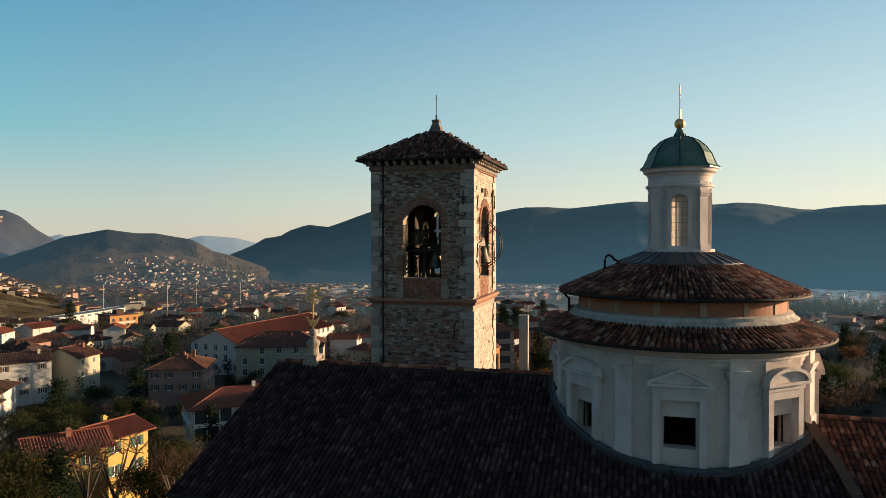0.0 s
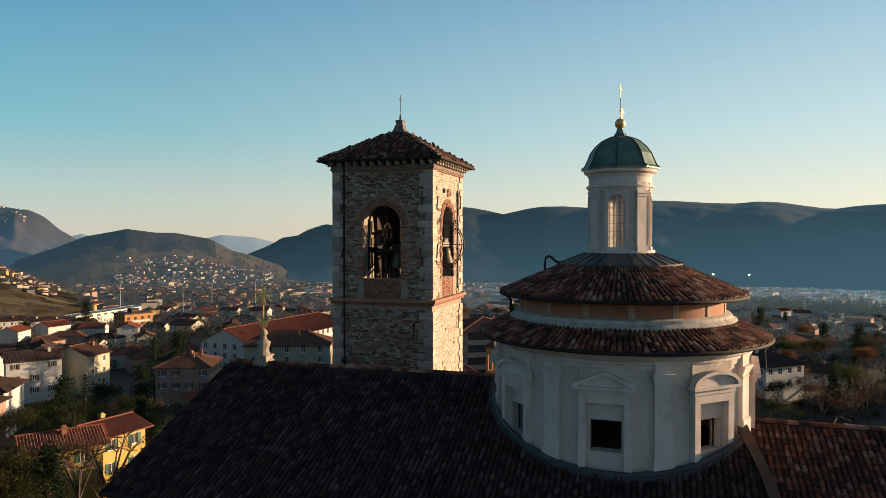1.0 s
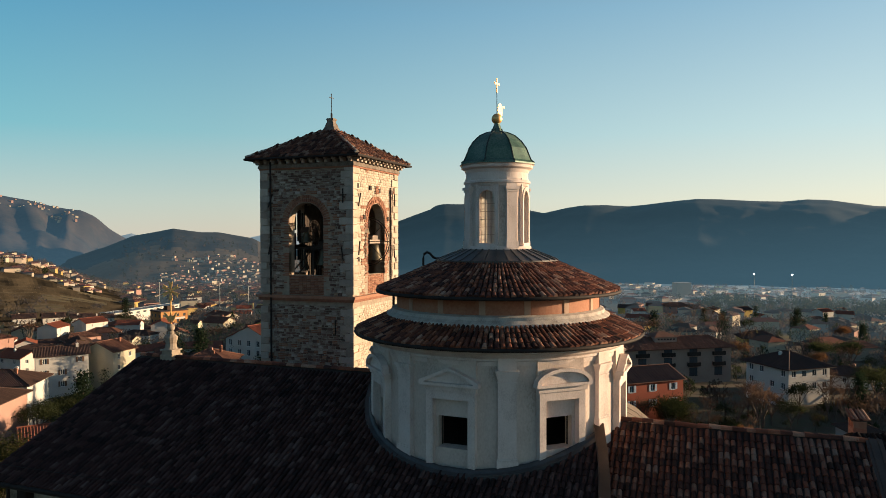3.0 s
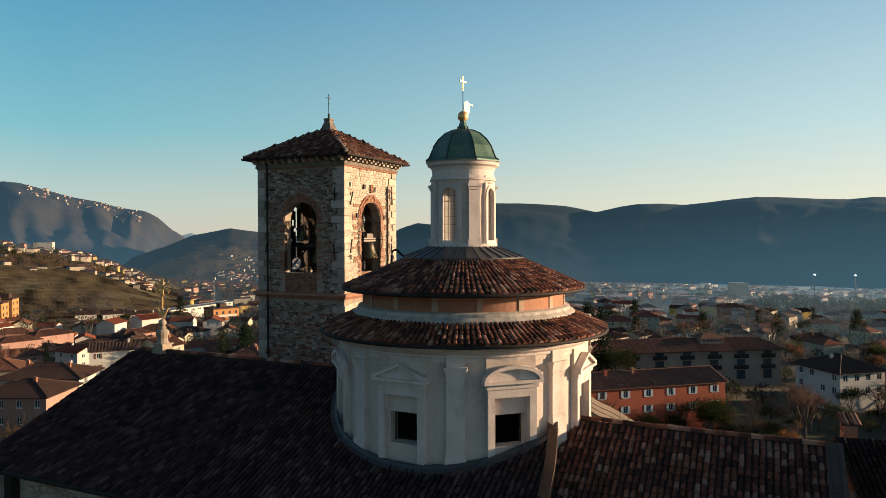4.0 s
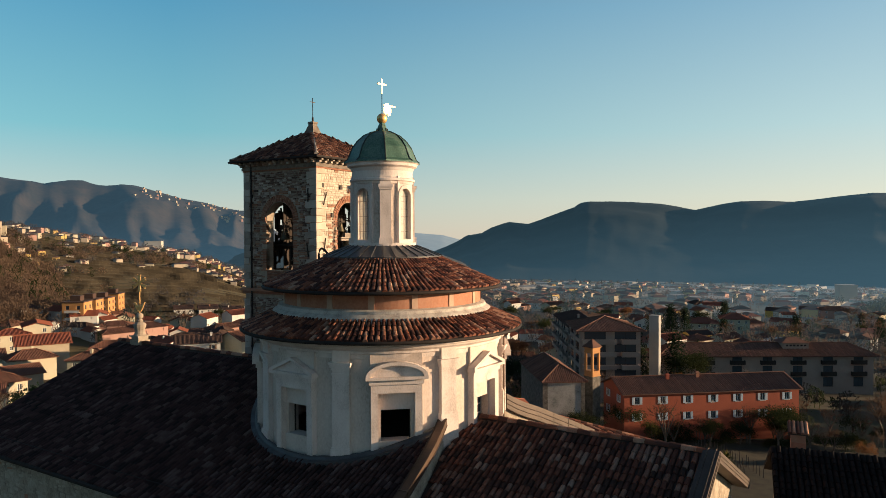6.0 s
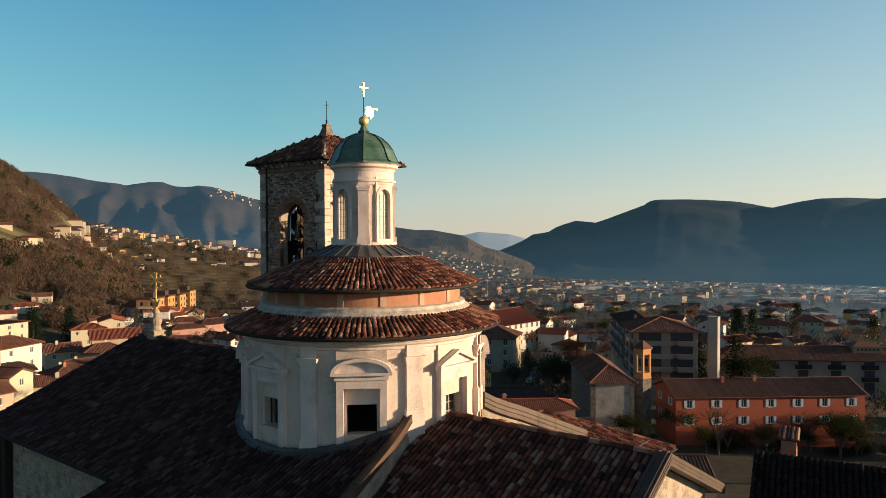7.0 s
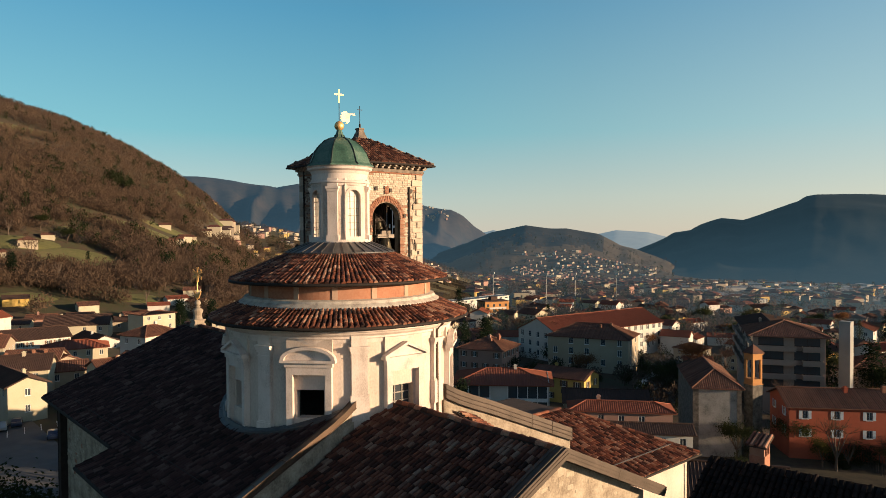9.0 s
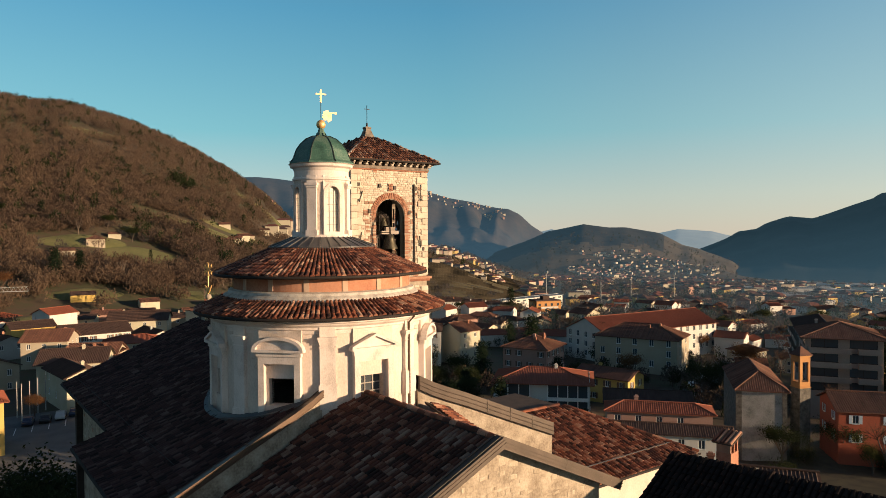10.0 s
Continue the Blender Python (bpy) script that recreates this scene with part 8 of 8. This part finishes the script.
def tufts(name, label, spots_, mat, seed, lo, hi, wide=0.42, k=46):
    """Rounded crowns of loose twig sprays, each on one stem."""
    rg = np.random.RandomState(seed)
    P = np.array(spots_)
    n = len(P)
    H = rg.uniform(lo, hi, (n, 1, 1))
    d = rg.normal(0, 1, (n, k, 3))
    d /= np.linalg.norm(d, axis=2, keepdims=True)
    d *= rg.uniform(0.25, 1.0, (n, k, 1)) ** 0.5
    c = P[:, None, :] + d * H * (wide, wide, 0.42) + H * (0, 0, 0.58)
    e = rg.normal(0, 0.75, (n, k, 3)) + (0, 0, 1.0)
    e *= H * rg.uniform(0.07, 0.14, (n, k, 1)) / np.linalg.norm(e, axis=2, keepdims=True)
    g = np.cross(e, rg.normal(0, 1, (n, k, 3)))
    g *= H * rg.uniform(0.018, 0.036, (n, k, 1)) / np.linalg.norm(g, axis=2, keepdims=True)
    spray = np.stack((c - e, c + e + g, c + e - g), axis=2).reshape(-1, 3)
    h = H[:, 0, :]
    stem = np.stack((P + h * (-0.02, 0, 0) - (0, 0, 0.5), P + h * (0.02, 0, 0) - (0, 0, 0.5), P + h * (0, 0, 0.7)), axis=1).reshape(-1, 3)
    V = np.concatenate((spray, stem))
    me = bpy.data.meshes.new(name)
    m = len(V)
    me.vertices.add(m)
    me.vertices.foreach_set("co", V.astype(np.float32).ravel())
    me.loops.add(m)
    me.loops.foreach_set("vertex_index", np.arange(m, dtype=np.int32))
    me.polygons.add(m // 3)
    me.polygons.foreach_set("loop_start", np.arange(0, m, 3, dtype=np.int32))
    me.update(calc_edges=True)
    me.materials.append(mat)
    return tagged(new(name, me), label, "woods", kind="stuff")


# meadows and terraces cleared among the woods: centre, half length, half depth
MEADOWS = [(88, 344, 60, 22), (60, 470, 90, 30), (-424, 120, 34, 11), (-350, 75, 24, 20), (-634, 106, 26, 14), (-296, 40, 18, 9), (-290, 88, 20, 9), (-372, 52, 26, 12), (-436, 160, 34, 12), (-395, 90, 18, 8), (-560, 245, 60, 12), (-268, 24, 16, 8)]


def in_meadow(x, y, grow=1.0):
    for mx, my, a, b in MEADOWS:
        r = math.hypot(mx, my)
        u, v = (x * my - y * mx) / r, (x * mx + y * my) / r - r
        if (u / a) ** 2 + (v / b) ** 2 < grow * (1 + 0.5 * noise.noise((x / 15, y / 15, 0.0))):
            return True
    return False


wr = random.Random(9)
hill, ever, vale, vale_ever = [], [], [], []
while len(hill) < 21000:
    b, r = wr.uniform(58, 100), wr.uniform(225, 1000) if wr.random() < 0.75 else wr.uniform(225, 520)
    a = radians(b)
    x, y = -math.sin(a) * r, math.cos(a) * r
    z = land(x, y)
    if r < 285 + 40 * noise.noise((b * 0.4, 0.0, 2.0)) or in_meadow(x, y, 1.15) or any((x - hx) ** 2 + (y - hy) ** 2 < 170 for hx, hy in HILL_HOUSES):
        continue
    if z < -11 and r < 330 or b < 62.2 + max(0, r - 550) * 0.0105 + 0.8 * noise.noise((r / 40, 0.0, 0.3)) and wr.random() < 0.97:
        continue
    if noise.noise((x / 70, y / 70, 7.7)) < -0.5 and r < 600:
        continue
    (ever if r > 340 and wr.random() < 0.05 or r > 340 and noise.noise((x / 60, y / 60, 1.7)) > 0.55 else hill).append((x, y, z))
# a band of brown trees under the brow, between the vines and its houses
for _ in range(900):
    b, r = wr.uniform(51, 64), wr.uniform(640, 780)
    if noise.noise((b * 0.5, r / 60, 6.1)) > -0.05 + abs(r - 700) / 200:
        x, y = -math.sin(radians(b)) * r, math.cos(radians(b)) * r
        (ever if wr.random() < 0.15 else hill).append((x, y, land(x, y)))
# dark wood on the valley floor
for _ in range(900):
    b, r = wr.uniform(-24, 1), wr.uniform(490, 740)
    if noise.noise((b * 0.3, r / 90, 8.2)) > -0.35 and b < 0.5 - abs(r - 600) / 90:
        x, y = -math.sin(radians(b)) * r, math.cos(radians(b)) * r
        vale_ever.append((x, y, land(x, y)))
while len(vale) < 4600:
    b, r = wr.uniform(-24, 66), 260 + 1150 * wr.random() ** 1.2
    a = radians(b)
    x, y = -math.sin(a) * r, math.cos(a) * r
    if b > 43 and r < 900 and wr.random() < 0.82 or b < 26 and wr.random() < 0.55 or noise.noise((x / 110, y / 110, 4.1)) < -0.12 and wr.random() < 0.85 or not free(x, y, 8) or in_meadow(x, y, 1.1):
        continue
    (vale_ever if wr.random() < 0.12 else vale).append((x, y, land(x, y)))
# garden trees all through the town, past counting
town, dark = [], []
while len(town) < 850:
    b, r = wr.uniform(-20, 92), 95 + 330 * wr.random()
    x, y = -math.sin(radians(b)) * r, math.cos(radians(b)) * r
    if not free(x, y, 7 if r > 150 else 3) or in_meadow(x, y, 1.1) or b > 70 and r < 190 or b < 18 and r < 150 or b > 42 and wr.random() < 0.55 or b < 30 and r > 180 and wr.random() < 0.5:
        continue
    (dark if wr.random() < 0.3 else town).append((x, y, land(x, y)))
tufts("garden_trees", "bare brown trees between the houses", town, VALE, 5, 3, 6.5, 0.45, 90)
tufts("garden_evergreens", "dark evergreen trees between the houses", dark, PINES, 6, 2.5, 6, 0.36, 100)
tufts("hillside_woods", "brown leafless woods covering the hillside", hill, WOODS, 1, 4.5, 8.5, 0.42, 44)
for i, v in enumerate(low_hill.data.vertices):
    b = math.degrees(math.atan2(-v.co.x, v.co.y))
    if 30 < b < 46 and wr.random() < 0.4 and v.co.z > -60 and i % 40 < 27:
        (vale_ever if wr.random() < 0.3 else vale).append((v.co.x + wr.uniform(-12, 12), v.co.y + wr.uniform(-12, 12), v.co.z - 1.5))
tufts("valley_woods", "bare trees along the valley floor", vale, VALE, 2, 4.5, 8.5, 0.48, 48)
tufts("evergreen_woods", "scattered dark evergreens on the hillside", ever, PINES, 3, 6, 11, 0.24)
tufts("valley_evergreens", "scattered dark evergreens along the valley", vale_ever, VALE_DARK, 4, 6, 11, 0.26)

for mx, my, a_, b_ in MEADOWS:
    r = math.hypot(mx, my)
    vs, fs = [], []
    for i in range(9):
        for j in range(28):
            q, w = i / 8, 2 * math.pi * j / 28
            q *= 1 + 0.28 * noise.noise((math.cos(w) * 1.4, math.sin(w) * 1.4, mx))
            u, v = q * a_ * math.cos(w), q * b_ * math.sin(w)
            x, y = mx + (u * my + v * mx) / r, my + (-u * mx + v * my) / r
            vs.append((x, y, land(x, y) + 0.9 - 1.6 * q ** 3))
    for i in range(8):
        for j in range(28):
            k = (j + 1) % 28
            fs.append((i * 28 + j, (i + 1) * 28 + j, (i + 1) * 28 + k, i * 28 + k))
    tagged(mesh_object("meadow", vs, fs, GRASS, smooth=True), "small winter meadow between the woods", "meadow", kind="structure")

SOIL = material("dark_garden_soil", [(0.022, 0.019, 0.012), (0.045, 0.038, 0.022), (0.06, 0.055, 0.028)], 0.97, 0.5, 6, 0.3)
vs, fs = [], []
for i in range(40):
    for j in range(22):
        x, y = -34 + i * 2.0, 72 + j * 2.6
        edge = min(i, 39 - i, j, 21 - j) / 3
        vs.append((x, y, land(x, y) + 0.35 * min(1, edge) - 0.5 * (edge == 0) + 0.12 * noise.noise((x / 1.7, y / 1.7, 3.0))))
        if i and j:
            o = i * 22 + j
            fs.append((o, o - 22, o - 23, o - 1))
tagged(mesh_object("garden_ground", vs, fs, SOIL, smooth=True), "dark tilled garden soil with sparse grass", "garden", kind="structure")
VINE = material("dark_vine_wood", [(0.022, 0.018, 0.011), (0.05, 0.038, 0.022)], 0.95, 0.4, 4, 0.0)
# terraced slope: level treads held by dry-stone risers, each with a row of bare vines along its edge
DRYWALL = material("dry_stone_risers", [(0.03, 0.026, 0.018), (0.07, 0.06, 0.042)], 0.95, 0.5, 4, 0.0)
TREAD = 17.0
vs, fs, mi, vv, vf = [], [], [], [], []
NB = 72
for i in range(27):
    r = 352 + i * TREAD
    o = len(vs)
    for j in range(NB + 1):
        b = 45.0 + j * 0.26
        a = radians(b)
        rr = r + 9 * noise.noise((b * 0.12, i * 0.05, 1.0)) + 3 * noise.noise((b * 0.7, i * 0.6, 4.0))
        lift = 1.5 - 5.0 * max(0, 1 - min(j, NB - j) / 4) - 4.0 * max(0, 1 - min(i, 26 - i) / 2)
        d = Vector((-math.sin(a), math.cos(a), 0))
        top = land(*(d * (rr + TREAD / 2)).xy) + lift
        low = land(*(d * (rr - TREAD / 2)).xy) + lift
        far_ = rr + TREAD + 9 * (noise.noise((b * 0.12, (i + 1) * 0.05, 1.0)) - noise.noise((b * 0.12, i * 0.05, 1.0))) + 3 * (noise.noise((b * 0.7, (i + 1) * 0.6, 4.0)) - noise.noise((b * 0.7, i * 0.6, 4.0)))
        for q, z in ((rr, low - 0.4), (rr + 0.3, max(top, low + 0.3)), (far_, max(top, low + 0.3) - 0.1)):
            vs.append((d.x * q, d.y * q, z))
        if j:
            c = o + 3 * j
            fs += [(c - 3, c, c + 1, c - 2), (c - 2, c + 1, c + 2, c - 1)]
            mi += [1, 0]
            if noise.noise((b * 0.2, i * 0.4, 2.2)) > -0.25 and 3 < j < NB - 2 and 1 < i < 25:
                for k in (0.8, 9.0):
                    p0, p1 = Vector(vs[c - 2]), Vector(vs[c + 1])
                    for p in (p0, p0.lerp(p1, 0.94)):
                        for dk, dz in ((-0.35, -0.2), (0, 1.35), (0.35, -0.2)):
                            vv.append(p + d * (k + dk) + Vector((0, 0, dz)))
                    e = len(vv) - 6
                    vf += [(e, e + 3, e + 4, e + 1), (e + 1, e + 4, e + 5, e + 2)]
slope = mesh_object("terraces", vs, fs, TERRACE)
slope.data.materials.append(DRYWALL)
slope.data.polygons.foreach_set("material_index", mi)
tagged(slope, "terraced slope of dry winter grass", "terraces", kind="structure")
tagged(mesh_object("vine_rows", [tuple(v) for v in vv], vf, VINE), "terraced rows of bare vines", "vineyard", kind="stuff")

# ---- car park, poles and cars ----
ASPHALT = material("worn_asphalt", [(0.07, 0.07, 0.072), (0.115, 0.115, 0.113)], 0.9, 0.4, 8, 0.1)
PAINT = material("white_road_paint", [(0.5, 0.5, 0.48), (0.65, 0.65, 0.62)], 0.8, 3, 20, 0.0)
vs, fs = [], []
NX, NY = 16, 12
for i in range(NX + 1):
    for j in range(NY + 1):
        x, y = -125 + i * 5.0, -30 + j * 3.4
        vs.append((x, y, land(x, y) + 0.12))
for i in range(NX):
    for j in range(NY):
        o = i * (NY + 1) + j
        fs.append((o, o + NY + 1, o + NY + 2, o + 1))
lot = mesh_object("car_park", vs, fs, ASPHALT)
tagged(lot, "shaded grey asphalt car park", "road", kind="structure")
for i in range(7):
    x, y = -110.0 - i * 0.5, -3 + i * 2.7
    q = [(x + dx, y + dy) for dx, dy in ((0, 0), (0.02, 0.14), (-4.8, 1.0), (-4.82, 0.86))]
    line = mesh_object("parking_line", [(a, b, land(a, b) + 0.128 + 0.01) for a, b in q], [(0, 1, 2, 3)], PAINT, lot)
# road past the chapel
vs, fs = [], []
for i in range(15):
    f = i / 14
    for s in (-3.2, 3.2):
        x, y = -58 - 62 * f + s * 0.93, 108 + 128 * f + s * 0.4
        vs.append((x, y, land(x, y) + 0.2))
fs = [(2 * i, 2 * i + 1, 2 * i + 3, 2 * i + 2) for i in range(14)]
tagged(mesh_object("road", vs, fs, ASPHALT), "narrow asphalt street between the houses", "road", kind="structure")
for x, y in ((-123.1, -1.1), (-120.4, -0.6), (-122.4, 0.9), (-124.8, 2.5), (-127.1, 4.1)):
    t = thing("flag_pole", "slim pale metal flag pole by the car park", "pole", "flag poles", at=(x, y, land(x, y)))
    bm = bmesh.new()
    limb(bm, (0, 0, 0), (0, 0, 6.8), 0.11, 0.06, 8)
    part("shaft", bm, WALL_M["grey"], t)
    bm = bmesh.new()
    bmesh.ops.create_uvsphere(bm, u_segments=8, v_segments=6, radius=0.11)
    for v in bm.verts:
        v.co.z += 6.86
    part("knob", bm, WALL_M["grey"], t)


def car(x, y, yaw, paint, label):
    c = thing("car", label, "car", "parked cars", at=Matrix.Translation((x, y, land(x, y) + 0.14)) @ pose(0, 0, 0, 0, 0, yaw))
    bm = bmesh.new()
    extrude(bm, [(-2.1, 0.3), (2.05, 0.3), (2.15, 0.55), (2.0, 0.85), (1.1, 0.95), (-1.9, 0.98), (-2.12, 0.75)], -0.85, 0.85)
    extrude(bm, [(-1.75, 0.97), (1.0, 0.94), (0.3, 1.42), (-1.2, 1.45)], -0.74, 0.74)
    bmesh.ops.bevel(bm, geom=bm.edges[:], offset=0.05, segments=1, affect="EDGES")
    body = part("body", bm, paint, c)
    bm = bmesh.new()
    extrude(bm, [(-1.55, 1.0), (0.82, 0.98), (0.25, 1.34), (-1.1, 1.37)], -0.755, 0.755)
    part("glasshouse", bm, PANE, body)
    for sx in (-1.3, 1.3):
        for sy in (-0.8, 0.8):
            bm = bmesh.new()
            lathe(bm, [(0.18, -0.1), (0.32, -0.1), (0.32, 0.1), (0.18, 0.1)], 14, closed=True)
            w = part("wheel", bm, IRON, c)
            w.matrix_basis = Matrix.Translation((sx, sy, 0.32)) @ pose(0, 0, 0, 90, 0, 0)
            bm = bmesh.new()
            lathe(bm, [(0.02, -0.07), (0.19, -0.07), (0.19, 0.07), (0.02, 0.07)], 10, closed=True)
            part("rim", bm, LEAD, w)


CARS = [material("car_paint_" + n_, [c_, c_], 0.3, 3, 20, 0.0, coat=0.8) for n_, c_ in (("dark_blue", (0.02, 0.03, 0.06)), ("white", (0.6, 0.6, 0.6)), ("silver", (0.35, 0.36, 0.37)), ("black", (0.015, 0.015, 0.017)))]
for i, (x, y) in enumerate(((-116.8, 0.0), (-117.0, 2.8), (-117.9, 5.4), (-119.4, 8.0), (-113.2, 14.2), (-106.2, 11.0))):
    car(x, y, 168, CARS[(0, 3, 2, 0, 3, 0)[i]], ("dark blue car parked outside", "white car parked outside", "silver car parked outside", "black car parked outside")[(0, 3, 2, 0, 3, 0)[i]])
for i, (x, y) in enumerate(((-78, 145), (-84, 160), (-92, 172))):
    car(x, y, 116, CARS[(i + 1) % 4], ("dark blue car parked outside", "white car parked outside", "silver car parked outside", "black car parked outside")[(i + 1) % 4])
LAMP = bpy.data.materials.new("lit_floodlight")
LAMP.use_nodes = True
LAMP.node_tree.nodes["Principled BSDF"].inputs["Emission Color"].default_value = (1, 0.97, 0.9, 1)
LAMP.node_tree.nodes["Principled BSDF"].inputs["Emission Strength"].default_value = 6.0
for x, y in ((49.4, 669.1), (80.1, 666.3)):
    t = thing("floodlight_mast", "floodlight mast in the valley with its lamp lit", "mast", "lit masts", at=(x, y, land(x, y)))
    top = -8.6 - land(x, y)
    bm = bmesh.new()
    limb(bm, (0, 0, 0), (0, 0, top), 0.35, 0.2, 8)
    part("shaft", bm, WALL_M["grey"], t)
    part("lamp", bbox(-0.7, 0.7, -0.25, 0.25, top - 0.4, top + 0.4), LAMP, t, "lit lamp head")
for x, y in ((-345.8, 359.5), (-315.1, 384.6), (-322.7, 428.5), (-296.1, 446.0)):
    t = thing("floodlight_mast", "tall pale floodlight mast by the sports ground", "mast", "floodlight masts", at=(x, y, land(x, y)))
    bm = bmesh.new()
    limb(bm, (0, 0, 0), (0, 0, 24), 0.4, 0.25, 8)
    part("shaft", bm, WALL_M["grey"], t)
    bm = bmesh.new()
    box(bm, -1.6, 1.6, -0.3, 0.3, 23.6, 25.2)
    part("lamp_head", bm, WALL_M["white"], t)
# tower crane jib beyond the houses
cr = thing("tower_crane", "lattice tower crane standing among the houses", "crane", at=Matrix.Translation((-205, -30, land(-205, -30))) @ pose(0, 0, 0, 0, 0, 75))
bm = bmesh.new()
for sx in (-0.7, 0.7):
    for sy in (-0.7, 0.7):
        limb(bm, (sx, sy, 0), (sx, sy, 19), 0.08, 0.08, 4)
for i in range(19):
    limb(bm, (-0.7, -0.7, i), (0.7, -0.7, i + 1), 0.04, 0.04, 3)
    limb(bm, (-0.7, 0.7, i + 1), (0.7, 0.7, i), 0.04, 0.04, 3)
part("mast", bm, WALL_M["grey"], cr)
bm = bmesh.new()
for z, y in ((19, -0.6), (19, 0.6), (20.2, 0)):
    limb(bm, (-8, y, z), (40, y, z), 0.08, 0.08, 4)
for i in range(48):
    limb(bm, (-8 + i, -0.6, 19), (-7.5 + i, 0, 20.2), 0.04, 0.04, 3)
    limb(bm, (-7.5 + i, 0, 20.2), (-7 + i, 0.6, 19), 0.04, 0.04, 3)
part("jib", bm, WALL_M["grey"], cr, "pale lattice jib")


# ---- single tiles, bricks and stones ----
for nm, me, m, par in PENDING:
    ob = new(nm, me)
    ob.parent = par
    ob.matrix_basis = m
